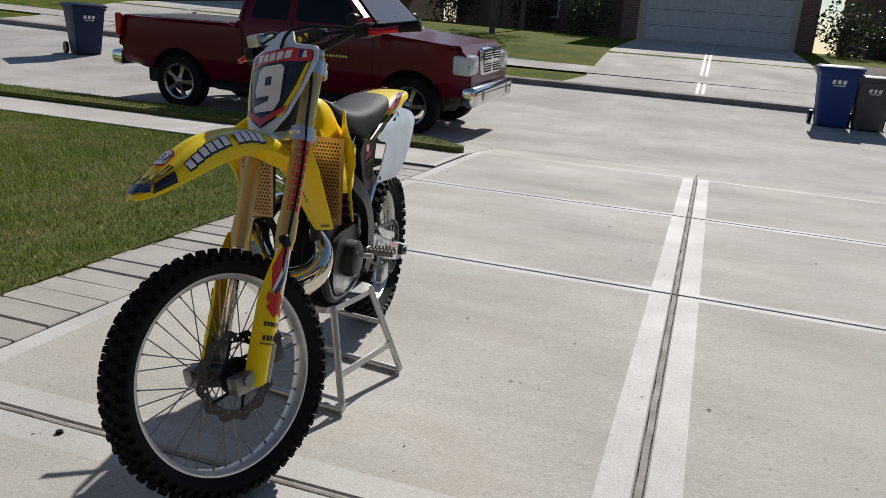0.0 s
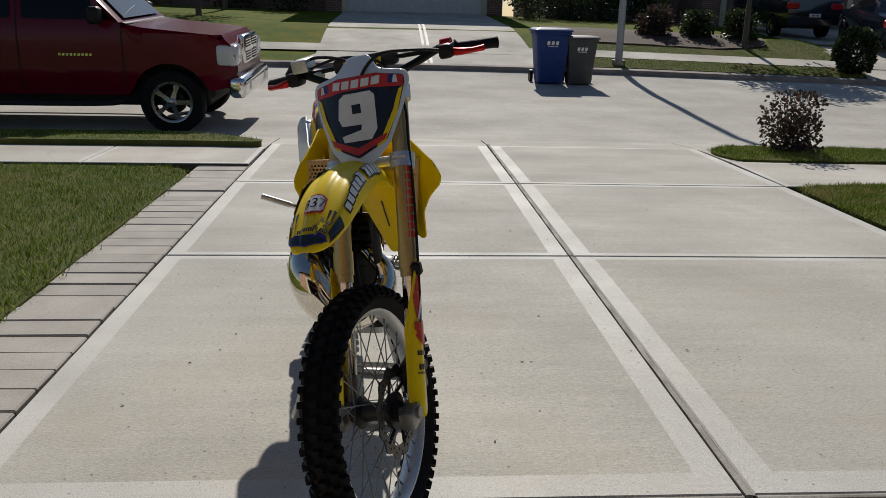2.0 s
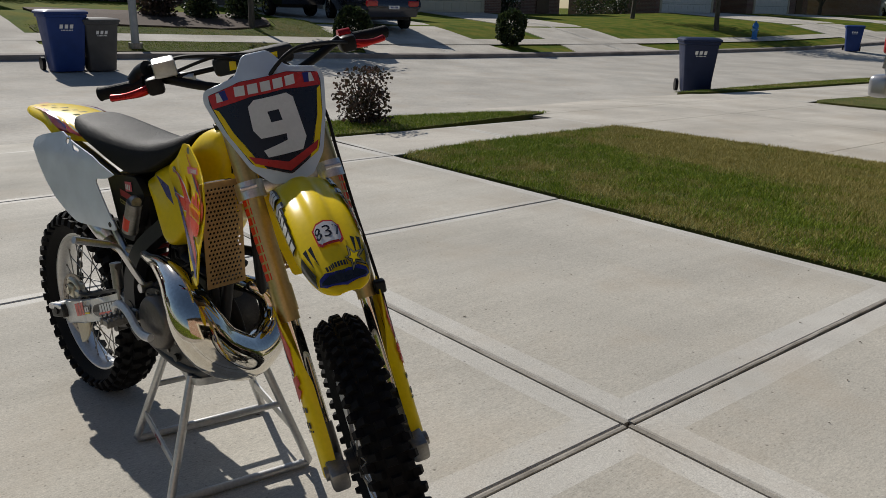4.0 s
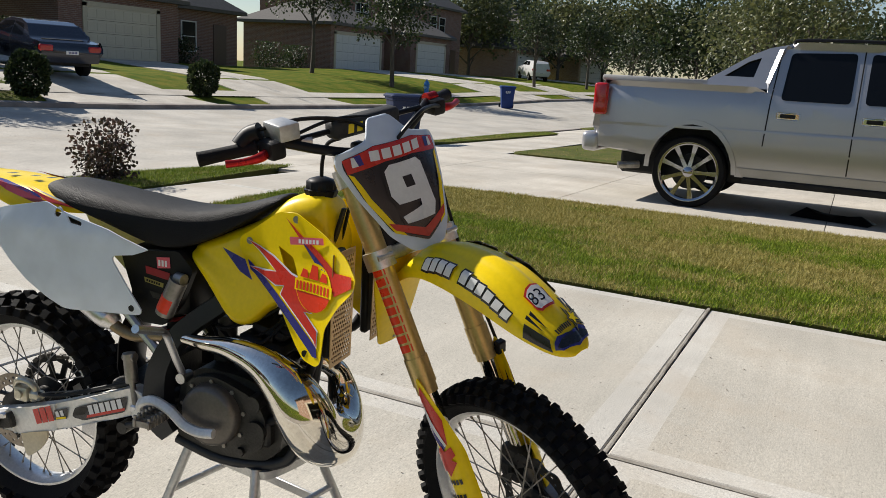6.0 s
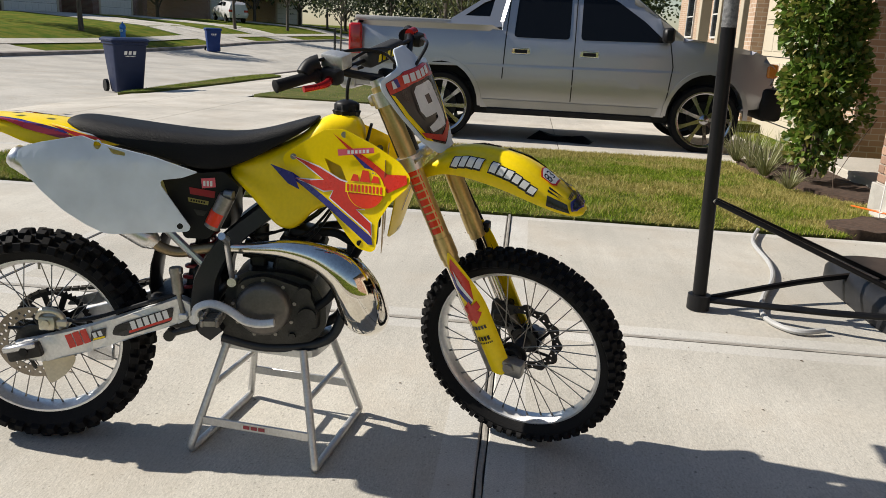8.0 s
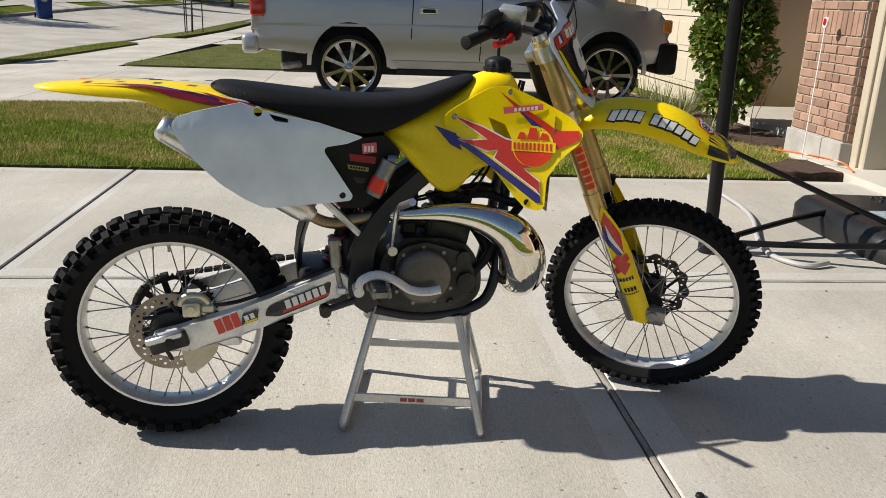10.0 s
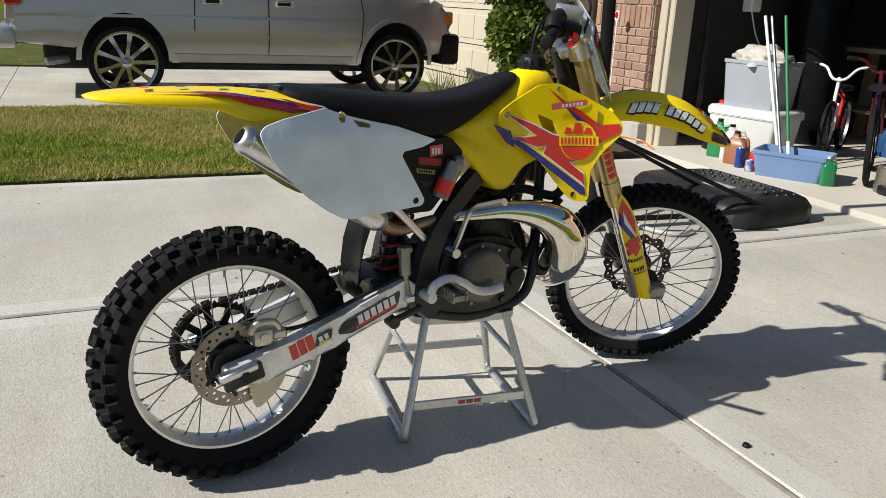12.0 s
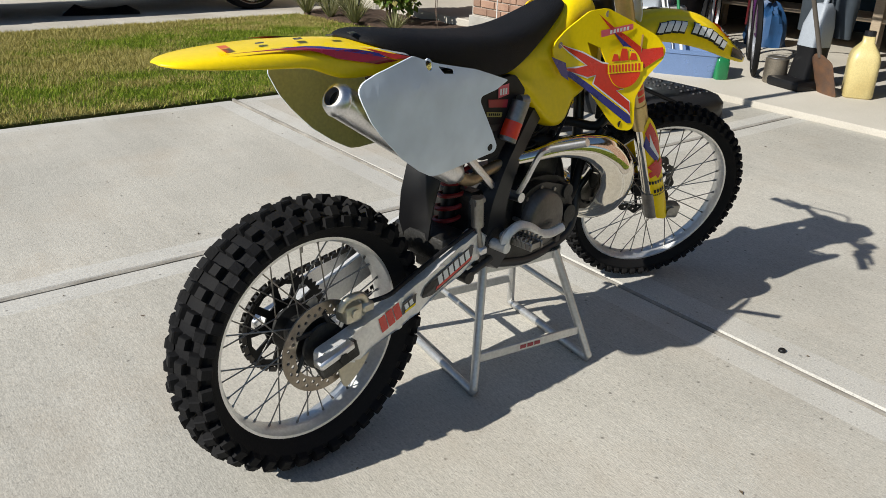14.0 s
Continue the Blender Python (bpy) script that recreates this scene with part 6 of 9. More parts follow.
# ---- the stand: two bent tubes, side bars and a top plate ----
STAND = thing("bike_stand", pose(-1.166, 0.661, 0, 0, 0, -97) @ Matrix.Diagonal((0.979, 0.979, 0.979, 1)), "bare aluminium tube stand holding up the motorcycle's engine", "stand")
for sx in (-1, 1):
    T = [(sx * 0.125, -0.105, 0.350), (sx * 0.16, -0.155, 0.19), (sx * 0.203, -0.205, 0.035), (sx * 0.200, -0.185, 0.013), (sx * 0.198, -0.12, 0.035), (sx * 0.195, -0.02, 0.085), (sx * 0.195, 0.10, 0.052), (sx * 0.199, 0.185, 0.013), (sx * 0.203, 0.205, 0.035), (sx * 0.16, 0.155, 0.19), (sx * 0.125, 0.105, 0.350)]
    T = [T[0], T[2], (sx * 0.206, -0.21, 0.022), (sx * 0.205, -0.205, 0.013), (sx * 0.204, -0.19, 0.013), (sx * 0.204, -0.02, 0.013), (sx * 0.204, 0.19, 0.013), (sx * 0.205, 0.205, 0.013), (sx * 0.206, 0.21, 0.022), T[8], T[10]]
    part("leg_frame", tube(fresh(), T, 0.0125, 10, 1), STAND_ALU, STAND, "bent aluminium leg tube", angle=60)
for sy, z in ((-1, 0.105), (1, 0.125)):
    k = (0.35 - z) / 0.315
    x, y = 0.125 + 0.078 * k, sy * (0.105 + 0.10 * k)
    bar = part("side_bar", box(fresh(), (-x, y - 0.004, z - 0.014), (x, y + 0.004, z + 0.014), 0.002), STAND_ALU, STAND)
    if sy < 0:
        for o in bars(0.0, 0, 0.075, 0.012, 3, 0, 0.15):
            part("decal", bent(flat(o), lambda u, v, d: Vector((u, y - 0.0052, z + v))), DECAL_MAROON, bar)
for s in (-1, 1):
    k = (0.35 - 0.21) / 0.315
    part("end_bar", rod(fresh(), (s * (0.125 + 0.078 * k), -0.105 - 0.1 * k, 0.21), (s * (0.125 + 0.078 * k), 0.105 + 0.1 * k, 0.21), 0.009, n=10), STAND_ALU, STAND)
bm = fresh()
o = rounded([(-0.16, -0.11), (0.16, -0.11), (0.17, 0), (0.16, 0.11), (-0.16, 0.11), (-0.17, 0)], 0.04, 4)
bm = bent(flat(o, 0.05), lambda u, v, d: Vector((u, v, 0.346 + 0.18 * u * u - d)), 0.022)
part("top_plate", bm, STAND_ALU, STAND, "padded aluminium top plate")
# ---- vehicles ----
CHROME_TRIM = mat("chrome_trim", (0.75, 0.75, 0.75), 0.12, 1.0, scale=8, amount=0.3, rough_var=0.05)
LAMP_RED = mat("red_lamp_lens", (0.45, 0.008, 0.010), 0.12, scale=20, amount=0.3, coat=0.6)
LAMP_CLEAR = mat("clear_lamp_lens", (0.62, 0.63, 0.64), 0.12, scale=20, amount=0.4, coat=0.6)
LAMP_AMBER = mat("amber_lamp_lens", (0.65, 0.22, 0.03), 0.15, scale=20, amount=0.3, coat=0.5)
UNDER = mat("vehicle_underside", (0.012, 0.012, 0.012), 0.8, scale=6, amount=0.6)


def car_wheel(parent, at, r, rim, spokes, side, alloy):
    ty = lathe(fresh(), [(rim, -0.11), (r - 0.02, -0.115), (r, -0.09), (r, 0.09), (r - 0.02, 0.115), (rim, 0.11), (rim - 0.01, 0.0)], 40, "y", closed=True)
    ty = part("wheel", ty, RUBBER, parent, "black road tyre")
    ty.matrix_local = Matrix.Translation(at)
    bm = lathe(fresh(), [(rim - 0.004, side * 0.112), (rim + 0.006, side * 0.112), (rim + 0.006, side * 0.06), (rim - 0.025, side * 0.06), (rim - 0.025, side * 0.10)], 40, "y", closed=True)
    for k in range(spokes):
        a = k * math.tau / spokes
        m = Matrix.Rotation(a, 4, "Y")
        w = rim * (0.13 if spokes < 8 else 0.075)
        rows = [[(0.03, side * 0.11, -w), (0.03, side * 0.11, w), (0.03, side * 0.08, w), (0.03, side * 0.08, -w)], [(rim * 0.55, side * 0.095, -w * 0.75), (rim * 0.55, side * 0.095, w * 0.75), (rim * 0.55, side * 0.07, w * 0.75), (rim * 0.55, side * 0.07, -w * 0.75)], [(rim - 0.02, side * 0.10, -w * 1.15), (rim - 0.02, side * 0.10, w * 1.15), (rim - 0.02, side * 0.07, w * 1.15), (rim - 0.02, side * 0.07, -w * 1.15)]]
        join(bm, sections(bmesh.new(), rows), m)
    lathe(bm, [(0.0, side * 0.125), (0.04, side * 0.122), (0.06, side * 0.11), (0.06, side * 0.07)], 20, "y")
    part("rim", bm, alloy, ty, "bright multi-spoke alloy rim")
    part("brake_drum", lathe(fresh(), [(0.0, side * 0.03), (rim * 0.6, side * 0.03), (rim * 0.6, side * -0.05)], 24, "y"), DARK, ty)


def strip(o, w=0.007):
    """A narrow line along points, as an outline."""
    out, backw = [], []
    for i, p in enumerate(o):
        a, b = Vector(o[max(i - 1, 0)]), Vector(o[min(i + 1, len(o) - 1)])
        d = (b - a).normalized()
        n = Vector((-d.y, d.x)) * w
        out.append((p[0] + n.x, p[1] + n.y))
        backw.append((p[0] - n.x, p[1] - n.y))
    return out + backw[::-1]


def vehicle(name, m, label, profile, width, lean, belt, paint, wheels, windows, shields, seams, handles, group=""):
    """A car body from its side profile: x ahead, z up; lean narrows it above the belt."""
    car = thing(name, m, label, "car" if "sedan" in name or "suv" in name else "pickup truck", group)
    x_hi, x_lo = max(p[0] for p in profile), min(p[0] for p in profile)

    def hw(z, x=1.5):
        side = width - 0.26 * max(0.0, 0.75 - z) - 0.035 * max(0.0, z - 0.75) - 0.08 * max(0.0, z - 1.0) ** 2 - lean * max(0.0, z - belt)
        return side - 0.07 * max(0.0, (x - x_hi + 0.6) / 0.6) ** 2 - 0.06 * max(0.0, (x_lo + 0.5 - x) / 0.5) ** 2

    body = bent(flat(profile, 0.125), lambda u, v, d: Vector((u, -hw(v, u) if d == 0 else hw(v, u), v)), 1.0)
    bmesh.ops.bevel(body, geom=[e for e in body.edges if len(e.link_faces) == 2 and e.calc_face_angle(0) > 0.9 and min(v.co.z for v in e.verts) > 0.5 and not any((v.co.x - q[0]) ** 2 + (v.co.z - 0.44) ** 2 < 0.33 for v in e.verts for q in wheels)], offset=0.06, segments=4, affect="EDGES")
    b = part("body", body, paint, car, angle=35)
    part("underbody", box(fresh(), (min(p[0] for p in profile) + 0.35, -width + 0.22, 0.33), (max(p[0] for p in profile) - 0.4, width - 0.22, 0.75), 0.03), UNDER, car)
    for q in wheels:
        part("wheel_well", box(fresh(), (q[0] - 0.5, -width + 0.27, 0.42), (q[0] + 0.5, width - 0.27, 1.03), 0.05), UNDER, car)
    for o, mm, nm in windows:
        for s in (-1, 1):
            part(nm, bent(flat(rounded(o, 0.05, 3), 0.12), lambda u, v, d: Vector((u, s * (hw(v) + 0.006 - d), v)), 0.01), mm, b)
    for (xa, za), (xb, zb), mm, nm, inset in shields:
        rows = []
        nx = Vector((zb - za, 0, -(xb - xa))).normalized() * (0.012 if (zb - za) * 1.0 >= 0 else -0.012)
        for x, z in ((xa, za), (xb, zb)):
            rows.append([Vector((x, -hw(z) + inset, z)) + nx, Vector((x, hw(z) - inset, z)) + nx])
        vs = [bm_v for bm_v in rows]
        bmx = fresh()
        q = [bmx.verts.new(vs[0][0]), bmx.verts.new(vs[0][1]), bmx.verts.new(vs[1][1]), bmx.verts.new(vs[1][0])]
        bmx.faces.new(q)
        part(nm, bmx, mm, b)
    for o in seams:
        for s in (-1, 1):
            part("door_seam", bent(flat(strip(o), 0.08), lambda u, v, d: Vector((u, s * (hw(v) + 0.004), v))), UNDER, b)
    for x, z in handles:
        for s in (-1, 1):
            bm = fresh()
            box(bm, (x - 0.12, s * (hw(z) + 0.004) - 0.006, z - 0.04), (x + 0.12, s * (hw(z) + 0.004) + 0.006, z + 0.04), 0.012)
            h = part("door_handle", bm, CHROME_TRIM, b)
            part("handle_recess", box(fresh(), (x - 0.08, s * (hw(z) + 0.013) - 0.004, z - 0.022), (x + 0.08, s * (hw(z) + 0.013) + 0.004, z + 0.022), 0.006), UNDER, h)
    for x, z, r, rim, spokes, alloy in wheels:
        for s in (-1, 1):
            car_wheel(car, (x, s * (width - 0.13), z), r, rim, spokes, s, alloy)
    return car, b, hw


PEWTER = mat("pewter_metallic_paint", (0.44, 0.44, 0.462), 0.34, 0.6, second=(0.41, 0.41, 0.432), scale=2, amount=0.4, coat=0.6, rough_var=0.04)
PEWTER_LOW = mat("pewter_cladding", (0.42, 0.41, 0.39), 0.45, 0.3, scale=3, amount=0.4)
prof = [(-1.14, 0.62), (-1.22, 0.85), (-1.19, 1.30), (-1.12, 1.44), (0.70, 1.45), (0.80, 1.88), (0.92, 1.945), (1.1, 1.96), (2.0, 1.955), (2.35, 1.90), (2.72, 1.62), (3.02, 1.41), (3.28, 1.375), (3.85, 1.295), (4.04, 1.22), (4.14, 1.07), (4.17, 0.90), (4.17, 0.62), (3.80, 0.56)]
prof += [(3.36 + 0.49 * math.cos(a), 0.44 + 0.555 * math.sin(a)) for a in (math.pi * k / 10 for k in range(1, 10))] + [(2.86, 0.42), (0.52, 0.42)]
prof += [(0.49 * math.cos(a), 0.44 + 0.555 * math.sin(a)) for a in (math.pi * k / 10 for k in range(1, 10))] + [(-0.55, 0.58)]
alloy1 = mat("chromed_alloy", (0.42, 0.42, 0.45), 0.10, 1.0, scale=20, amount=0.4)
win = [([(0.90, 1.32), (0.94, 1.84), (1.60, 1.86), (1.60, 1.32)], DARK_GLASS, "side_window"), ([(1.74, 1.32), (1.74, 1.86), (2.14, 1.83), (2.52, 1.58), (2.80, 1.34)], DARK_GLASS, "side_window")]
silver, body, hw = vehicle("silver_pickup", pose(7.97, 1.05, land(7.9, 0) - 0.002, 0, 0, -90), "silver crew-cab pickup with chrome wheels, parked on the neighbour's drive", prof, 0.98, 0.20, 1.25, PEWTER,
                           [(0.0, 0.425, 0.425, 0.345, 9, alloy1), (3.36, 0.425, 0.425, 0.345, 9, alloy1)], win,
                           [((2.42, 1.86), (2.98, 1.44), DARK_GLASS, "windscreen", 0.12)],
                           [[(0.78, 0.80), (0.80, 1.30), (0.84, 1.88)], [(1.67, 0.55), (1.67, 1.90)], [(2.86, 0.62), (2.90, 1.05), (2.84, 1.36)]], [(1.0, 1.15), (1.86, 1.15)])
part("bed_cover", box(fresh(), (-1.16, -0.90, 1.43), (0.10, 0.90, 1.50), 0.025, seg=2), PEWTER_LOW, silver, "grey moulded bed cover")
SAIL = [(0.02, 1.43), (0.10, 1.52), (0.52, 1.80), (0.70, 1.885), (0.90, 1.93), (0.84, 1.43)]
SAIL_HOLE = [(0.26, 1.555), (0.50, 1.725), (0.63, 1.775), (0.58, 1.555)]
for s in (-1, 1):
    part("tail_lamp", box(fresh(), (-1.215, s * 0.945 - 0.07, 1.02), (-1.04, s * 0.945 + 0.022, 1.40), 0.035, seg=3), LAMP_RED, silver, "tall red tail lamp")
    sail = part("sail_panel", bent(flat(SAIL, 0, [SAIL_HOLE]), lambda u, v, d: Vector((u, s * (hw(v) + 0.004 - d), v)), 0.10), PEWTER, silver, "slanted sail panel behind the cab", angle=35)
    part("quarter_window", bent(flat(SAIL_HOLE), lambda u, v, d: Vector((u, s * (hw(v) - 0.03), v))), DARK_GLASS, sail)
    part("body_crease", bent(flat([(-1.12, 0.90), (-0.60, 0.92), (3.0, 0.98), (3.0, 1.01), (-0.60, 0.955), (-1.12, 0.935)], 0.25), lambda u, v, d: Vector((u, s * (hw(v, u) + 0.010 - d - 0.006 * (abs(v - 0.955) / 0.03)), v)), 0.02), PEWTER, silver)
    part("cladding", bent(flat([(0.60, 0.43), (2.74, 0.43), (2.78, 0.53), (0.54, 0.53)], 0.3), lambda u, v, d: Vector((u, s * (hw(v) + 0.012 - d), v)), 0.02), PEWTER_LOW, silver)
    for cx in (0.0, 3.36):
        ring = [(cx + 0.535 * math.cos(a), 0.44 + 0.60 * math.sin(a)) for a in (math.pi * k / 14 for k in range(15))] + [(cx + 0.48 * math.cos(a), 0.44 + 0.545 * math.sin(a)) for a in (math.pi * k / 14 for k in range(14, -1, -1))]
        part("arch_flare", bent(flat(ring, 0), lambda u, v, d: Vector((u, s * (hw(v) + 0.022 - d), v)), 0.03), PEWTER, silver)
    bm = box(fresh(), (2.72, s * 1.02 - 0.03, 1.34), (2.85, s * 1.02 + 0.14 * s if s > 0 else s * 1.02 + 0.03, 1.52), 0.03) if s > 0 else box(fresh(), (2.72, -1.19, 1.34), (2.85, -0.99, 1.52), 0.03)
    part("door_mirror", bm, BLACK_PLASTIC, silver)
    part("head_lamp", box(fresh(), (4.05, s * 0.80 - 0.16, 0.98), (4.18, s * 0.80 + 0.16, 1.15), 0.02), LAMP_AMBER, silver)
    part("roof_rail", tube(fresh(), [(0.95, s * 0.74, 1.94), (1.05, s * 0.72, 1.985), (2.0, s * 0.72, 1.985), (2.1, s * 0.74, 1.94)], 0.018, 8, 4), BLACK_PLASTIC, silver)
part("rear_bumper", box(fresh(), (-1.34, -0.95, 0.56), (-1.12, 0.95, 0.80), 0.06, seg=3), PEWTER, silver, "silver painted rear bumper")
part("front_bumper", box(fresh(), (4.02, -0.97, 0.45), (4.30, 0.97, 0.86), 0.06, seg=2), BLACK_PLASTIC, silver, "black plastic front bumper")
part("exhaust_tip", rod(fresh(), (-0.62, -0.80, 0.44), (-0.85, -0.92, 0.42), 0.045, n=14), STEEL, silver)
part("sill_step", box(fresh(), (0.60, -0.93, 0.35), (2.72, -0.78, 0.43), 0.02), UNDER, silver)

MAROON = mat("deep_red_paint", (0.115, 0.0015, 0.013), 0.24, 0.0, second=(0.10, 0.0015, 0.011), scale=2, amount=0.4, coat=0.12, spec=0.22, rough_var=0.04)
prof = [(-1.02, 0.62), (-1.05, 0.85), (-1.03, 1.22), (-1.0, 1.30), (0.98, 1.30), (1.02, 1.36), (1.10, 1.84), (1.25, 1.92), (2.400, 1.92), (2.650, 1.84), (3.150, 1.36), (3.400, 1.32), (4.324, 1.24), (4.468, 1.10), (4.512, 0.90), (4.497, 0.60), (4.180, 0.55)]
prof += [(3.670 + 0.49 * math.cos(a), 0.42 + 0.47 * math.sin(a)) for a in (math.pi * k / 10 for k in range(1, 10))] + [(3.120, 0.48), (0.56, 0.48)]
prof += [(0.49 * math.cos(a), 0.42 + 0.47 * math.sin(a)) for a in (math.pi * k / 10 for k in range(1, 10))] + [(-0.56, 0.56)]
win = [([(1.22, 1.40), (1.30, 1.82), (1.80, 1.84), (1.80, 1.40)], DARK_GLASS, "side_window"), ([(1.930, 1.40), (1.930, 1.84), (2.500, 1.80), (2.720, 1.66), (3.020, 1.40)], DARK_GLASS, "side_window")]
alloy2 = mat("machined_alloy", (0.36, 0.36, 0.37), 0.25, 0.9, scale=20, amount=0.4)
RSHIELD = mat("clear_windscreen", (0.05, 0.058, 0.06), 0.06, 0.0, scale=2, amount=0.4, spec=0.6, coat=0.2, rough_var=0.02)
red, body, hw = vehicle("red_pickup", pose(-7.52, 9.46, -0.150, 2.4, 0, 0), "dark red quad-cab pickup with five-spoke alloys, parked at the kerb", prof, 0.99, 0.22, 1.30, MAROON,
                        [(0.0, 0.40, 0.40, 0.255, 5, alloy2), (3.670, 0.40, 0.40, 0.255, 5, alloy2)], win,
                        [((2.680, 1.83), (3.120, 1.41), RSHIELD, "windscreen", 0.13)],
                        [[(1.10, 0.60), (1.10, 1.38), (1.2, 1.86)], [(1.865, 0.55), (1.865, 1.88)], [(3.120, 0.60), (3.120, 1.36)]], [])
bm = fresh()
box(bm, (-0.95, -0.83, 1.22), (0.95, 0.83, 1.306), 0)
part("bed_opening", bm, UNDER, red, "dark open load bed")
for s in (-1, 1):
    part("head_lamp", box(fresh(), (4.252, s * 0.775 - 0.20, 0.86), (4.522, s * 0.775 + 0.19, 1.13), 0.05, seg=2), LAMP_CLEAR, red, "clear headlamp")
    part("tail_lamp", box(fresh(), (-1.07, s * 0.95 - 0.06, 0.98), (-0.97, s * 0.95 + 0.035, 1.32), 0.02), LAMP_RED, red)
    part("door_mirror", box(fresh(), (2.800, s * 1.10 - 0.10, 1.36), (2.940, s * 1.10 + 0.10, 1.56), 0.03), BLACK_PLASTIC, red)
    part("fog_lamp", rod(fresh(), (4.555, s * 0.62, 0.60), (4.612, s * 0.62, 0.60), 0.07, n=16), DARK_GLASS, red)
    part("step_bar", tube(fresh(), [(0.62, s * 0.92, 0.40), (0.9, s * 1.0, 0.38), (2.700, s * 1.0, 0.38), (3.050, s * 0.92, 0.40)], 0.035, 8, 3), UNDER, red)
part("front_bumper", box(fresh(), (4.396, -0.99, 0.46), (4.612, 0.99, 0.73), 0.07, seg=3), CHROME_TRIM, red, "chrome front bumper")
part("rear_bumper", box(fresh(), (-1.22, -0.95, 0.55), (-1.02, 0.95, 0.78), 0.05, seg=2), CHROME_TRIM, red, "chrome rear bumper")
gr = part("grille", box(fresh(), (4.440, -0.48, 0.84), (4.540, 0.48, 1.22), 0.04, seg=2), CHROME_TRIM, red, "chrome cross-bar grille")
for sy in (-1, 1):
    for z0, z1 in ((0.88, 1.01), (1.05, 1.18)):
        mesh = part("grille_mesh", box(fresh(), (4.530, min(sy * 0.05, sy * 0.42), z0), (4.545, max(sy * 0.05, sy * 0.42), z1), 0.01), UNDER, gr)
        for k in range(3):
            part("grille_bar", box(fresh(), (4.540, min(sy * 0.05, sy * 0.42), z0 + 0.03 + 0.033 * k), (4.549, max(sy * 0.05, sy * 0.42), z0 + 0.042 + 0.033 * k)), CHROME_TRIM, gr)
part("bonnet_edge", box(fresh(), (3.150, -0.9, 1.33), (3.220, 0.9, 1.36), 0.01), UNDER, red)
part("wiper_cowl", tube(fresh(), [(3.100, -0.75, 1.43), (3.030, -0.2, 1.50), (3.000, 0.1, 1.53)], 0.012, 6, 3), BLACK_PLASTIC, red)
for o in bars(2.550, 0.98, 0.42, 0.03, 9, 0.004):
    part("badge", bent(flat(o), lambda u, v, d: Vector((u, -hw(v) - 0.006, v))), CHROME_TRIM, red)

SEDAN_BLUE = mat("dark_blue_paint", (0.012, 0.016, 0.03), 0.2, 0.3, scale=2, amount=0.3, coat=0.8, rough_var=0.03)
SUV_WHITE = mat("white_paint", (0.62, 0.62, 0.62), 0.3, 0.0, scale=2, amount=0.3, coat=0.5)


def saloon(name, m, label, paint, tall=0.0):
    t = tall
    pr = [(-0.95, 0.45), (-1.0, 0.75), (-0.92, 0.98 + t), (-0.35, 1.02 + t), (0.15, 1.36 + t), (0.55, 1.44 + t), (1.25, 1.44 + t), (1.65, 1.34 + t), (2.25, 0.98 + t * 0.6), (3.35, 0.86 + t * 0.4), (3.6, 0.70), (3.62, 0.42), (3.12, 0.36)]
    if tall:
        pr[3:5] = [(-0.88, 1.25 + t), (-0.6, 1.42 + t)]
    pr += [(2.72 + 0.36 * math.cos(a), 0.33 + 0.37 * math.sin(a)) for a in (math.pi * k / 8 for k in range(1, 8))] + [(2.3, 0.33), (0.4, 0.33)] + [(0.36 * math.cos(a), 0.33 + 0.37 * math.sin(a)) for a in (math.pi * k / 8 for k in range(1, 8))] + [(-0.42, 0.40)]
    rw = ((-0.30, 1.05 + t), (0.12, 1.33 + t)) if not tall else ((-0.90, 1.05 + t), (-0.66, 1.36 + t))
    car, b, hw = vehicle(name, m, label, pr, 0.88, 0.34, 0.95 + t * 0.5, paint, [(0.0, 0.31, 0.31, 0.21, 7, alloy2), (2.72, 0.31, 0.31, 0.21, 7, alloy2)],
                         [([(0.12, 1.03 + t), (0.30, 1.34 + t), (0.86, 1.37 + t), (0.86, 1.03 + t)], DARK_GLASS, "side_window"), ([(0.94, 1.03 + t), (0.94, 1.37 + t), (1.50, 1.32 + t), (1.98, 1.03 + t)], DARK_GLASS, "side_window")],
                         [(*rw, DARK_GLASS, "rear_window", 0.14), ((1.70, 1.32 + t), (2.20, 1.02 + t * 0.6), DARK_GLASS, "windscreen", 0.14)], [[(0.9, 0.5), (0.9, 1.0 + t)]], [])
    for s in (-1, 1):
        part("tail_lamp", box(fresh(), (-1.01, s * 0.66 - 0.16, 0.74 + t * 0.6), (-0.88, s * 0.66 + 0.2, 0.92 + t * 0.6), 0.03), LAMP_RED, car)
    plate = part("number_plate", box(fresh(), (-1.015, -0.17, 0.68), (-0.99, 0.17, 0.78)), DECAL_WHITE, car)
    for o in bars(0, 0.73, 0.24, 0.05, 6):
        part("bar", bent(flat(o), lambda u, v, d: Vector((-1.018, u, v))), DECAL_BLUE, plate)
    return car


saloon("blue_sedan", pose(12.85, 19.7, land(12.85, 19.7), 0, -5.0, 76), "dark blue sedan on the drive across the street", SEDAN_BLUE)
saloon("black_suv", pose(11.55, 23.1, land(11.55, 23.1), 0, -5.0, 88), "black sport utility car in the tree's shade on the drive", SEDAN_BLUE, 0.28)
saloon("white_suv", pose(65.5, 25.2, land(66, 25.4) - 0.05, 0, -3, 40), "white sport utility car parked far down the street", SUV_WHITE, 0.28)

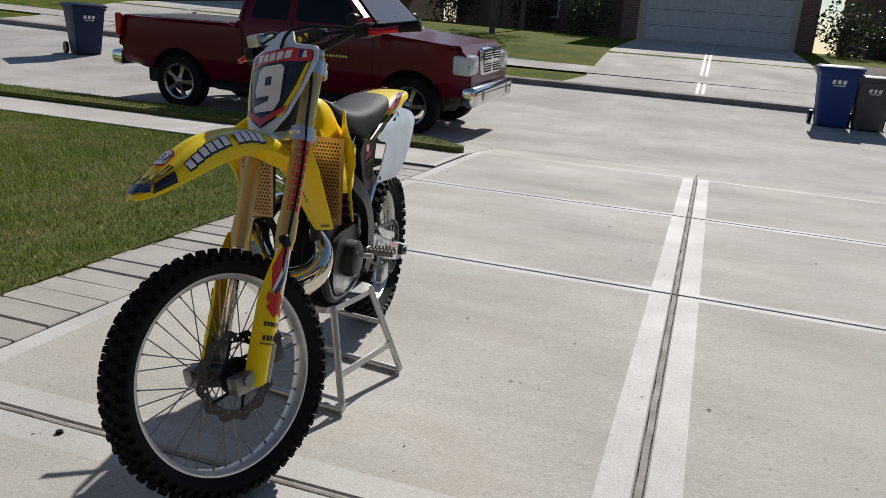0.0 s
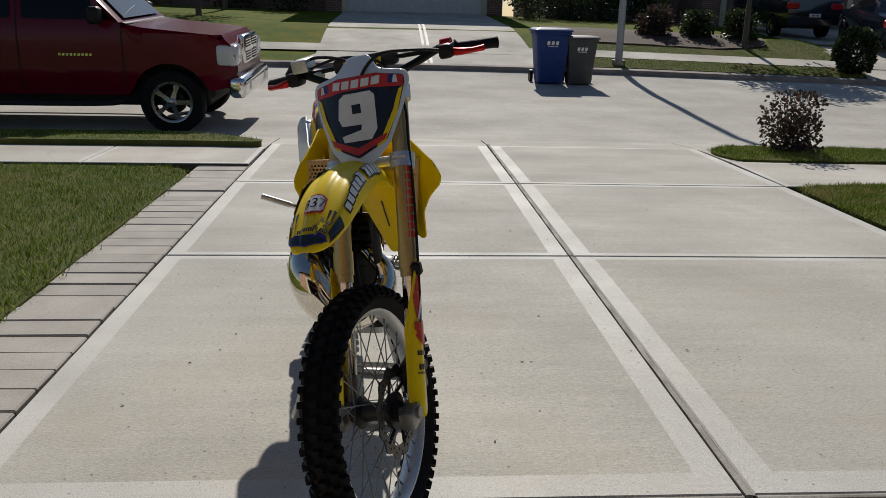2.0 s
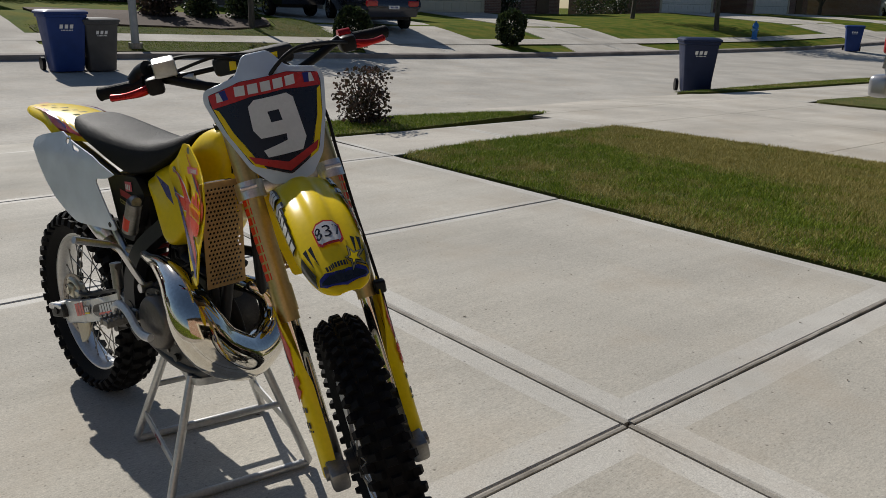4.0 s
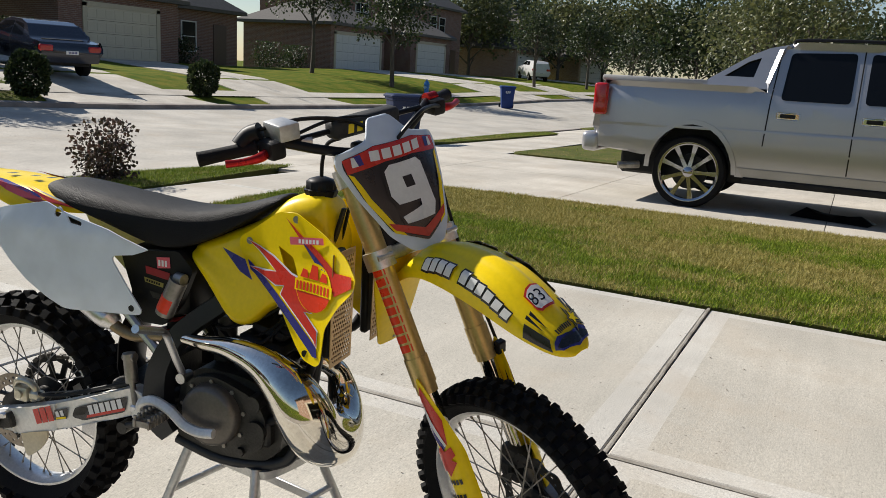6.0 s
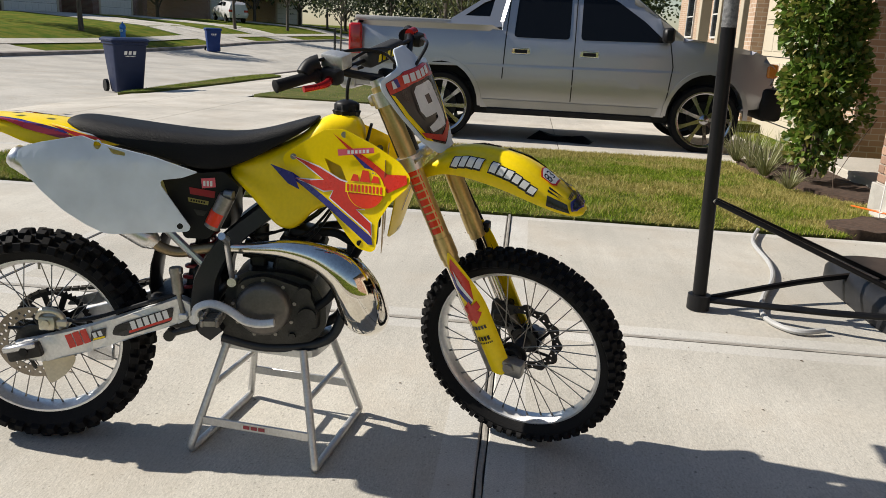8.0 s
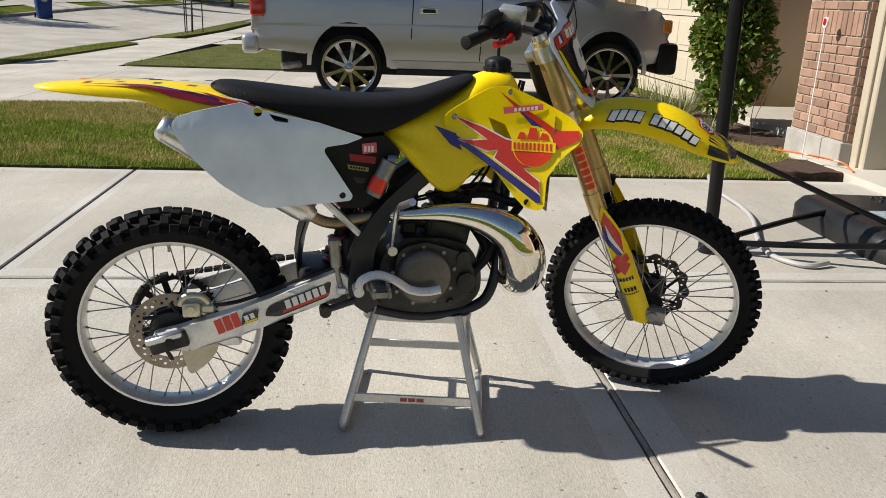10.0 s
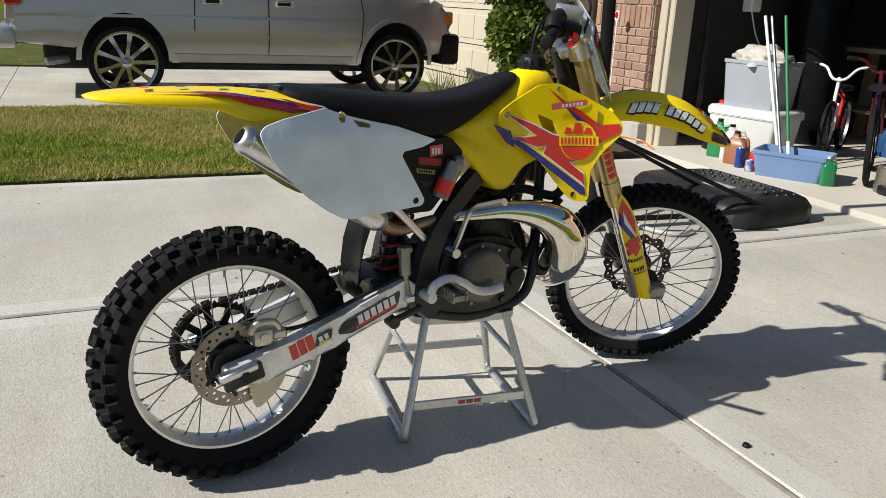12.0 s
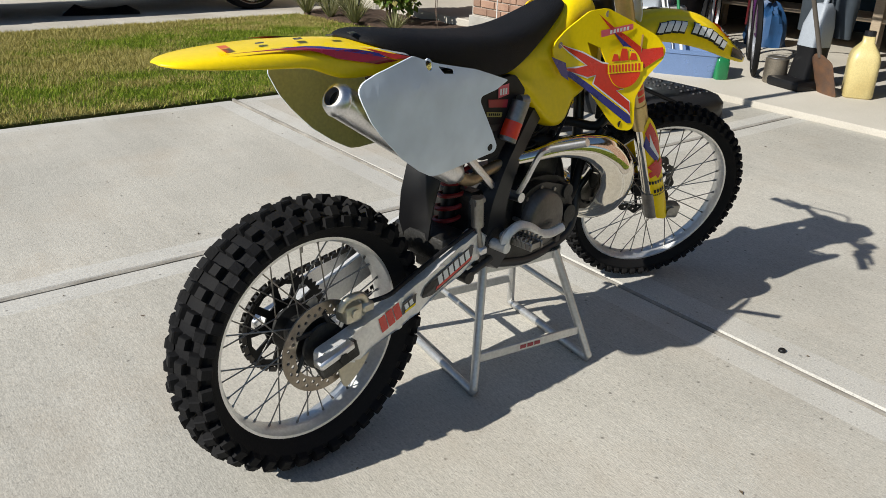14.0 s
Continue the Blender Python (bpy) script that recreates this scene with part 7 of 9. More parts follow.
# ---- refuse bins ----
BIN_BLUE = mat("blue_bin_plastic", (0.012, 0.042, 0.19), 0.5, second=(0.010, 0.033, 0.14), scale=6, amount=0.6, spec=0.3)
BIN_NAVY = mat("navy_bin_plastic", (0.009, 0.020, 0.065), 0.5, second=(0.008, 0.016, 0.05), scale=6, amount=0.6, spec=0.3)
BIN_GREY = mat("charcoal_bin_plastic", (0.06, 0.06, 0.062), 0.55, scale=6, amount=0.6)


def wheeled_bin(m, plastic, label, size=1.0):
    t = thing("wheeled_bin", m, label, "refuse bin", "refuse bins by the street")
    rows = []
    for z, hx, hy, oy in ((0.012, 0.25, 0.22, 0.0), (0.05, 0.265, 0.235, 0.0), (0.95, 0.335, 0.36, 0.02), (0.96, 0.36, 0.39, 0.02), (1.01, 0.36, 0.39, 0.02)):
        o = rounded([(-hx, -hy + oy), (hx, -hy + oy), (hx, hy + oy), (-hx, hy + oy)], 0.06, 3)
        rows.append([(x * size, y * size, z * size) for x, y in o])
    b = part("body", sections(fresh(), rows), plastic, t, angle=50)
    rows = []
    for z, g in ((1.015, 1.03), (1.05, 1.03), (1.085, 0.9), (1.09, 0.5)):
        o = rounded([(-0.37 * g, -0.38 * g), (0.37 * g, -0.38 * g), (0.37 * g, 0.44 * g), (-0.37 * g, 0.44 * g)], 0.06, 3)
        rows.append([(x * size, y * size, z * size) for x, y in o])
    part("lid", sections(fresh(), rows), plastic, t, angle=50)
    part("handle", tube(fresh(), [(-0.25 * size, 0.42 * size, 1.0 * size), (-0.25 * size, 0.50 * size, 1.0 * size), (0.25 * size, 0.50 * size, 1.0 * size), (0.25 * size, 0.42 * size, 1.0 * size)], 0.018, 8, 2), plastic, t)
    for s in (-1, 1):
        part("wheel", lathe(fresh(), [(0.03, s * 0.30 * size), (0.125, s * 0.30 * size), (0.125, s * 0.36 * size), (0.03, s * 0.36 * size)], 20, "x", (0, 0.27 * size, 0.125)), BLACK_PLASTIC, t)
    for o in bars(0, 0.80 * size, 0.26 * size, 0.07 * size, 3, 0.01) + bars(0, 0.735 * size, 0.2 * size, 0.02, 8):
        part("bar", bent(flat(o), lambda u, v, d: Vector((u, -(0.24 + (v / size - 0.10) * 0.141 - 0.02 + 0.006 + 0.0105 * (v / size)) * size, v))), DECAL_WHITE, b)
    return t


def on_land(x, y, rz=0.0, lift=0.0):
    return pose(x, y, land(x, y) + lift, 0, 0, rz)


wheeled_bin(on_land(2.14, 14.48, 0, -0.03), BIN_BLUE, "blue wheeled refuse bin standing at the far kerb")
wheeled_bin(on_land(2.74, 14.45, 0, -0.03), BIN_GREY, "charcoal wheeled refuse bin beside a blue one", 0.88)
wheeled_bin(on_land(12.5, 8.1, -45, -0.03), BIN_NAVY, "navy wheeled refuse bin standing at the near kerb")
wheeled_bin(on_land(34.20, 14.81, -60, -0.02), BIN_BLUE, "blue wheeled refuse bin far along the street")
wheeled_bin(on_land(-13.21, 12.94, 60, -0.03), BIN_NAVY, "dark wheeled refuse bin standing in the street")

# ---- basketball stand ----


def bmesh_lean(bm, k):
    for v in bm.verts:
        v.co.y += k * (v.co.z - 0.03)
    return bm


HOOP = thing("basketball_stand", pose(0.46, -0.99, 0, 0, 0, 0), "black portable basketball stand on the drive", "basketball hoop")
part("pole", rod(rod(fresh(), (0, 0, 0.03), (0.0, 0.06, 2.2), 0.034, n=20), (0, 0.06, 2.2), (0, 0.09, 3.3), 0.031, n=20), BLACK_PAINT, HOOP, "black steel pole")
part("height_sticker", bmesh_lean(lathe(fresh(), [(0.0346, 1.36), (0.0346, 1.75)], 20, "z"), 0.0277), mat("worn_label", (0.09, 0.09, 0.09), 0.5, second=(0.2, 0.2, 0.2), scale=60, amount=0.9), HOOP, "worn grey height label")
part("foot_cap", rod(fresh(), (0, 0, 0.0), (0, 0.0, 0.075), 0.056, n=18), BLACK_PLASTIC, HOOP)
for y in (-0.24, 0.24):
    part("base_strut", tube(fresh(), [(0.0, -0.02, 0.05), (0.02 + y, -0.55, 0.10), (0.06 + y * 1.5, -0.95, 0.13)], 0.017, 8, 3), BLACK_PAINT, HOOP)
for y in (-0.05, 0.05):
    part("brace", rod(fresh(), (y, 0.0, 0.56), (0.02 + y * 5, -1.05, 0.13), 0.013, n=10), BLACK_PAINT, HOOP)
part("bolt", rod(fresh(), (-0.055, 0.0, 0.56), (0.055, 0.0, 0.56), 0.010, n=8), CHROME_TRIM, HOOP)
bm = fresh()
rows = []
for z, g in ((0.0, 1.0), (0.09, 1.0), (0.135, 0.93), (0.155, 0.82)):
    rows.append([(0.27 + x * g, -1.20 + y * g, z) for x, y in rounded([(-0.50, -0.35), (0.50, -0.35), (0.56, 0.28), (0.41, 0.38), (-0.41, 0.38), (-0.56, 0.28)], 0.12, 4)])
base = part("ballast_base", sections(bm, rows), mat("ballast_plastic", (0.012, 0.0125, 0.014), 0.42, second=(0.024, 0.024, 0.026), scale=8, amount=0.6, bump=0.2, spec=0.3), HOOP, "black moulded ballast tank")
for i in range(9):
    for j in range(3):
        part("tread_stud", lathe(fresh(), [(0.0, 0.164), (0.012, 0.163), (0.016, 0.154)], 8, "z", (-0.13 + 0.095 * i, -1.43 + 0.07 * j, 0)), BLACK_PLASTIC, base)
part("label", bent(flat(rounded([(0.1, -1.18), (0.3, -1.18), (0.3, -1.05), (0.1, -1.05)], 0.03, 3)), lambda u, v, d: Vector((u, v, 0.157))), mat("pale_sticker", (0.4, 0.48, 0.52), 0.4, second=(0.2, 0.25, 0.28), scale=30, amount=0.8), base)
HOSE = thing("garden_hose", pose(0, 0, 0), "pale grey garden hose looped on the drive", "hose")
part("hose", tube(fresh(), [(2.33, -1.78, 0.014), (1.92, -1.64, 0.014), (1.40, -1.60, 0.014), (1.05, -1.52, 0.014), (0.66, -1.36, 0.014), (0.36, -1.29, 0.014), (0.19, -1.38, 0.014), (0.22, -1.52, 0.02)], 0.014, 8, 6), mat("grey_hose", (0.42, 0.42, 0.41), 0.5, second=(0.34, 0.34, 0.33)), HOSE)

# ---- lamp post across the street ----
POST = thing("lamp_post", on_land(4.15, 16.57), "grey steel street lamp post by the far kerb", "lamp post")
part("shaft", rod(fresh(), (0, 0, 0), (0, 0, 7.5), 0.085, 0.06, n=16), mat("galvanised_steel", (0.36, 0.37, 0.38), 0.5, 0.5, second=(0.28, 0.29, 0.3)), POST)
part("base_flange", rod(fresh(), (0, 0, 0), (0, 0, 0.12), 0.15, n=16), STEEL, POST)
HY = thing("fire_hydrant", on_land(31.34, 17.78), "blue fire hydrant on the far verge", "hydrant")
bm = lathe(fresh(), [(0.16, 0.0), (0.16, 0.05), (0.11, 0.06), (0.11, 0.48), (0.14, 0.50), (0.14, 0.56), (0.10, 0.66), (0.03, 0.72), (0.03, 0.78), (0.0, 0.78)], 18, "z")
part("body", bm, mat("blue_hydrant_paint", (0.03, 0.20, 0.55), 0.4), HY)
part("outlet", rod(fresh(), (-0.2, 0, 0.40), (0.2, 0, 0.40), 0.06, n=12), mat("pale_blue_paint", (0.3, 0.5, 0.65), 0.4), HY)
MAT_ = thing("floor_cloth", pose(7.35, -0.55, land(7.35, -0.5) + 0.004, 0, 0, 75), "crumpled black cloth lying under the silver pickup", "cloth")
bm = fresh()
random.seed(8)
cl = [[bm.verts.new((0.14 * i - 0.42, 0.12 * j - 0.2, max(0.004, random.uniform(0.0, 0.13) * (1 if 0 < i < 6 and 0 < j < 3 else 0.05)))) for i in range(7)] for j in range(4)]
for j in range(3):
    for i in range(6):
        bm.faces.new((cl[j][i], cl[j][i + 1], cl[j + 1][i + 1], cl[j + 1][i]))
part("cloth", bm, BLACK_PLASTIC, MAT_)
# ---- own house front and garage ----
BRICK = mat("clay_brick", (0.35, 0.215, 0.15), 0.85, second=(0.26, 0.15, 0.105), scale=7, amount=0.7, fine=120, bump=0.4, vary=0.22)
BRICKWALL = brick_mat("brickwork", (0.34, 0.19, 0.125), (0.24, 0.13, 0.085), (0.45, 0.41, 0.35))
BRICKPALE = brick_mat("pale_brickwork", (0.46, 0.32, 0.22), (0.36, 0.23, 0.15), (0.52, 0.47, 0.40))
BRICKDARK = brick_mat("dark_brickwork", (0.20, 0.10, 0.075), (0.14, 0.07, 0.055), (0.28, 0.25, 0.22))
MORTAR = mat("mortar", (0.46, 0.42, 0.36), 0.92, second=(0.38, 0.34, 0.29), scale=12, amount=0.6, bump=0.3)
TRIM = mat("tan_painted_trim", (0.48, 0.42, 0.32), 0.55, second=(0.42, 0.37, 0.28), scale=3, amount=0.5)
TANDOOR = mat("tan_garage_door", (0.55, 0.49, 0.38), 0.5, second=(0.50, 0.44, 0.34), scale=2, amount=0.5)
# Drywall is near-black: the gloom of the unlit garage is put into its colour.
DRYWALL = mat("shade_dark_drywall", (0.06, 0.055, 0.05), 0.9, second=(0.04, 0.038, 0.035), scale=2, amount=0.6)
SHINGLE = mat("roof_shingles", (0.085, 0.078, 0.072), 0.9, second=(0.12, 0.11, 0.10), scale=5, amount=0.8, fine=60, bump=0.6, bump_scale=25)
GFLOOR = mat("garage_floor", (0.50, 0.465, 0.40), 0.8, second=(0.40, 0.37, 0.31), scale=1.5, amount=0.7, fine=140, bump=0.2)
YF, XO0, XO1 = -3.05, -2.50, 2.555


def wall(name, lo, hi, material, label):
    return setting(name, box(fresh(), lo, hi), material, label, False)


setting("garage_floor", box(fresh(), (-3.1, -8.95, -0.1), (3.3, -2.92, 0.042), 0.012, seg=2), GFLOOR, "pale concrete garage slab with a rounded lip")
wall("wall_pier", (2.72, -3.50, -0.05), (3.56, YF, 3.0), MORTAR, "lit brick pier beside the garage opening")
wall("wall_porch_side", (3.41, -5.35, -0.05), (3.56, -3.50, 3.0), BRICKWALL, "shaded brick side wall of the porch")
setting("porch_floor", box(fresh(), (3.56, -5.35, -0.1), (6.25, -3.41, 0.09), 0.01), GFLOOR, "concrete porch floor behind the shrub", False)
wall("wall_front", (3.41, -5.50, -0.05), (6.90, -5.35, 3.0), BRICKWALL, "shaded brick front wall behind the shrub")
wall("wall_west", (-6.5, -3.50, -0.05), (-2.95, YF - 0.02, 3.0), BRICKWALL, "brick wall beside the garage")
wall("wall_lintel", (-2.95, -3.47, 2.25), (2.72, -3.21, 3.0), BRICKWALL, "brick over the garage opening")
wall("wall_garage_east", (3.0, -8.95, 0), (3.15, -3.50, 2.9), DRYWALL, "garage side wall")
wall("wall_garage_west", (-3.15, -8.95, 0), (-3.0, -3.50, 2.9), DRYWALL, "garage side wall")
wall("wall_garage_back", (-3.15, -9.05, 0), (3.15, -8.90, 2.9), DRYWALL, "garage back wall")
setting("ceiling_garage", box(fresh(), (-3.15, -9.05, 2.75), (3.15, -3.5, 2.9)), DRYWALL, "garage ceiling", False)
for nm, x0, x1 in (("trim_1", XO1, 2.715), ("trim_2", -2.94, XO0)):
    bm = box(fresh(), (x0, -3.37, 0.0), (x1, -3.15, 2.28), 0.01)
    box(bm, (x0 + 0.06 if x0 > 0 else x0, -3.15, 0.0), (x1 if x0 > 0 else x1 - 0.06, -3.122, 2.28), 0.006)
    setting(nm, bm, TRIM, "tan painted garage door jamb", False)
setting("trim_3", box(fresh(), (XO0, -3.37, 2.14), (XO1, -3.15, 2.28), 0.01), TRIM, "tan painted garage door head", False)
rb = fresh()
q = [rb.verts.new(p) for p in ((-7, -2.75, 2.95), (6.6, -2.75, 2.95), (6.6, -11.75, 2.95), (-7, -11.75, 2.95), (-4, -7.25, 5.6), (3.6, -7.25, 5.6))]
for f in ((0, 1, 5, 4), (1, 2, 5), (2, 3, 4, 5), (3, 0, 4), (0, 3, 2, 1)):
    rb.faces.new([q[i] for i in f])
setting("roof", rb, SHINGLE, "grey shingle hip roof", False)
# bricks of the pier, one by one; soldier courses stand upright
pier = bpy.data.objects["wall_pier"]
shapes = {}


def brick_at(key, size, at):
    if key not in shapes:
        me = mesh_of(box(fresh(), (0, 0, 0), size, 0.004), "brick", False)
        me.materials.append(BRICK)
        shapes[key] = me
    ob = new("brick", shapes[key])
    ob.parent = pier
    ob.location = at


random.seed(12)
z, row = 0.24, 0
while z < 2.6:
    if row in (11, 24):
        for i in range(11):
            brick_at("soldier", (0.066, 0.02, 0.19), (2.727 + i * 0.0755, YF - 0.008 + random.uniform(0, 0.004), z))
        for i in range(5):
            brick_at("soldier_side", (0.02, 0.066, 0.19), (2.708, YF - 0.085 - i * 0.0755, z))
        z += 0.20
    else:
        x = 2.712 if row % 2 == 0 else 2.712
        cuts = [0.205, 0.205, 0.205, 0.215] if row % 2 == 0 else [0.10, 0.205, 0.205, 0.205, 0.115]
        for k, w in enumerate(cuts):
            brick_at("front%.3f" % w, (w - 0.01, 0.02, 0.064), (x + 0.004, YF - 0.008 + random.uniform(0, 0.004), z))
            x += w
        y = YF - 0.012
        for k, w in enumerate((0.10, 0.205, 0.13) if row % 2 == 0 else (0.205, 0.205, 0.02)):
            if w > 0.03:
                brick_at("side%.3f" % w, (0.02, w - 0.01, 0.064), (2.705, y - w, z))
            y -= w
        z += 0.075
    row += 1
setting("wall_footing", box(fresh(), (2.70, -3.51, -0.05), (3.58, YF + 0.03, 0.225), 0.006), mat("footing_concrete", (0.42, 0.40, 0.36), 0.9, second=(0.3, 0.28, 0.25), scale=6, amount=0.7), "concrete footing under the brick pier", False)
PLQ = thing("house_plaque", pose(5.15, -5.335, 1.5), "white house sign with dark bars on the brick wall", "house sign")
part("panel", box(fresh(), (-0.16, -0.012, -0.11), (0.16, 0.012, 0.11), 0.006), DECAL_WHITE, PLQ)
for o in bars(0, -0.03, 0.22, 0.075, 4) + bars(0, 0.06, 0.24, 0.035, 6):
    part("bar", bent(flat(o), lambda u, v, d: Vector((u, 0.0135, v))), DECAL_BLACK, PLQ)
STK = thing("reflector_stake", pose(2.98, -2.87, 0, 2, 3, 0), "white driveway stake with a red reflector by the pier", "stake")
part("stem", rod(fresh(), (0, 0, 0), (0, 0, 1.12), 0.005, n=8), DECAL_WHITE, STK)
part("reflector", bent(flat(oval(0, 1.16, 0.034, 0.045)), lambda u, v, d: Vector((u, 0.008 - d, v)), 0.014), DECAL_WHITE, STK)
part("lens", bent(flat(oval(0, 1.165, 0.024, 0.030)), lambda u, v, d: Vector((u, 0.012 - d, v)), 0.003), LAMP_RED, STK)

# ---- planting bed ----
for BED, OUT in (("mulch_bed_1", [(3.60, -3.22), (3.90, -2.98), (4.30, -2.70), (5.5, -2.54), (6.2, -2.54), (6.35, -3.40), (3.58, -3.40)]), ("mulch_bed_2", [(2.42, -2.41), (2.74, -2.35), (3.05, -2.85), (3.10, -3.01), (2.42, -3.01)])):
    setting(BED, bent(flat(rounded(OUT, 0.12, 3), 0.12),
                          lambda u, v, d: Vector((u, v, land(u, v) + 0.05 + 0.025 * noise.noise((u * 9, v * 9, 0)) - d)), 0.15), MULCH, "dark bark mulch bed by the house")


def leaf_cloud(count, spot, size, seed, tilt=0.8):
    """Many small leaves: spot(rnd) gives a place and a direction outwards."""
    rnd = random.Random(seed)
    vs, fs = [], []
    for i in range(count):
        p, out = spot(rnd)
        d = (Vector(out) + Vector((rnd.uniform(-1, 1), rnd.uniform(-1, 1), rnd.uniform(-1, 1))) * tilt).normalized()
        s = size * rnd.uniform(0.6, 1.35)
        w = d.cross(Vector((rnd.uniform(-1, 1), rnd.uniform(-1, 1), rnd.uniform(-1, 1)))).normalized() * s * 0.42
        up = w.cross(d).normalized() * s * 0.12
        k = len(vs)
        vs += [p, p + d * s * 0.5 + w + up, p + d * s, p + d * s * 0.5 - w + up]
        fs += [(k, k + 1, k + 2), (k, k + 2, k + 3)]
    me = bpy.data.meshes.new("leaves")
    me.from_pydata([tuple(v) for v in vs], [], fs)
    return me


def leaf_mat(name, a, b, c, spread=1.0):
    m = bpy.data.materials.new(name)
    m.use_nodes = True
    t = m.node_tree
    bs = t.nodes["Principled BSDF"]
    geo = t.nodes.new("ShaderNodeNewGeometry")
    ramp = t.nodes.new("ShaderNodeValToRGB")
    ramp.color_ramp.elements[0].color, ramp.color_ramp.elements[1].color = (*a, 1), (*c, 1)
    e = ramp.color_ramp.elements.new(0.6)
    e.color = (*b, 1)
    t.links.new(geo.outputs["Random Per Island"], ramp.inputs[0])
    t.links.new(ramp.outputs[0], bs.inputs["Base Color"])
    bs.inputs["Roughness"].default_value = 0.45
    tr = t.nodes.new("ShaderNodeBsdfTranslucent")
    t.links.new(ramp.outputs[0], tr.inputs["Color"])
    mx = t.nodes.new("ShaderNodeMixShader")
    mx.inputs[0].default_value = 0.3
    t.links.new(bs.outputs[0], mx.inputs[1])
    t.links.new(tr.outputs[0], mx.inputs[2])
    t.links.new(mx.outputs[0], t.nodes["Material Output"].inputs["Surface"])
    return m


HOLLY = leaf_mat("glossy_shrub_leaf", (0.05, 0.10, 0.012), (0.14, 0.23, 0.03), (0.32, 0.27, 0.08))
REDDISH = leaf_mat("reddish_leaf", (0.03, 0.028, 0.012), (0.07, 0.045, 0.03), (0.11, 0.06, 0.05))
OAK = leaf_mat("live_oak_leaf", (0.016, 0.030, 0.010), (0.035, 0.055, 0.016), (0.07, 0.085, 0.03))
LIGHTLEAF = leaf_mat("pale_tree_leaf", (0.06, 0.075, 0.03), (0.11, 0.125, 0.045), (0.18, 0.18, 0.07))
BLADE = leaf_mat("strappy_leaf", (0.16, 0.18, 0.06), (0.30, 0.30, 0.14), (0.42, 0.40, 0.24))
BARK = mat("grey_bark", (0.11, 0.09, 0.07), 0.9, second=(0.06, 0.05, 0.04), scale=14, amount=0.8, bump=0.8, bump_scale=40, stretch=(1, 1, 0.25))
TWIG = mat("brown_twig", (0.10, 0.07, 0.05), 0.9, scale=20)


def shrub(name, m, r, h, count, leafsize, material, label, seed, shape="column", group=""):
    t = thing(name, m, label, "shrub", group)
    rnd = random.Random(seed)
    lumps = [(Vector((rnd.uniform(-1, 1) * r * 0.45, rnd.uniform(-1, 1) * r * 0.45, h * rnd.uniform(0.10, 0.88))), r * rnd.uniform(0.45, 0.72)) for _ in range(24)]

    def spot(q):
        if shape == "egg":
            d = Vector((q.gauss(0, 1), q.gauss(0, 1), q.gauss(0, 1))).normalized()
            f = 0.80 + 0.22 * noise.noise(d * 2.6 + Vector((seed, 0, 0))) + 0.16 * q.random()
            return Vector((d.x * r * f, d.y * r * f, h * 0.5 + d.z * h * 0.5 * f)), d
        c, lr = q.choice(lumps)
        d = Vector((q.gauss(0, 1), q.gauss(0, 1), q.gauss(0, 1))).normalized()
        p = c + d * lr * q.uniform(0.65, 1.05)
        p.z = max(0.05, min(h * 1.02, p.z))
        return p, d
    part("foliage", leaf_cloud(count, spot, leafsize, seed), material, t)
    bm = fresh()
    for k in range(6):
        a = k * math.tau / 6 + rnd.uniform(-0.3, 0.3)
        tube(bm, [(0.04 * math.cos(a), 0.04 * math.sin(a), -0.03, 0.014), (0.3 * r * math.cos(a), 0.3 * r * math.sin(a), h * 0.4, 0.010), (0.5 * r * math.cos(a), 0.5 * r * math.sin(a), h * 0.8, 0.004)], n=6, steps=3)
    part("stem", bm, TWIG, t)
    return t


shrub("tall_shrub", pose(4.72, -2.86, 0.09), 0.43, 2.5, 13000, 0.07, HOLLY, "tall clipped evergreen shrub in the mulch bed", 4)
shrub("small_shrub", on_land(3.32, 6.5, 0, 0.03), 0.34, 0.60, 1700, 0.045, REDDISH, "small sparse reddish shrub on the verge", 5)


def tussock(m, n, h, seed):
    t = thing("grass_clump", m, "pale striped ornamental grass clump in the mulch", "plant", "ornamental grasses")
    rnd = random.Random(seed)
    vs, fs = [], []
    for i in range(n):
        a = rnd.uniform(0, math.tau)
        l = h * rnd.uniform(0.6, 1.1)
        out = rnd.uniform(0.25, 0.95)
        w = 0.007
        side = Vector((-math.sin(a), math.cos(a), 0)) * w
        pts = [Vector((0.03 * math.cos(a), 0.03 * math.sin(a), 0)) + Vector((math.cos(a) * out * l * u, math.sin(a) * out * l * u, l * (u * 1.2 - 0.75 * out * u * u))) for u in (0, 0.4, 0.75, 1.0)]
        k = len(vs)
        for j, p in enumerate(pts):
            s = side * (1 - j / 3.3)
            vs += [p - s, p + s]
        for j in range(3):
            fs.append((k + 2 * j, k + 2 * j + 1, k + 2 * j + 3, k + 2 * j + 2))
    me = bpy.data.meshes.new("leaf_tuft")
    me.from_pydata([tuple(v) for v in vs], [], fs)
    part("leaf_tuft", me, BLADE, t)


for i, (x, y, h) in enumerate(((5.52, -2.56, 0.50), (4.95, -2.54, 0.45), (6.0, -2.52, 0.5), (4.2, -2.56, 0.22), (5.9, -3.0, 0.4))):
    tussock(pose(x, y, land(x, y) + 0.05), 90, h, 30 + i)
CORD = thing("extension_cord", pose(0, 0, 0), "orange cord lying on the mulch by the pier", "cord")
part("cord", tube(fresh(), [(3.2, -2.74, 0.075), (2.98, -2.74, 0.10), (2.78, -2.78, 0.115), (2.66, -2.92, 0.10), (2.55, -2.98, 0.09), (2.40, -2.98, 0.05)], 0.007, 8, 5), DECAL_ORANGE, CORD)
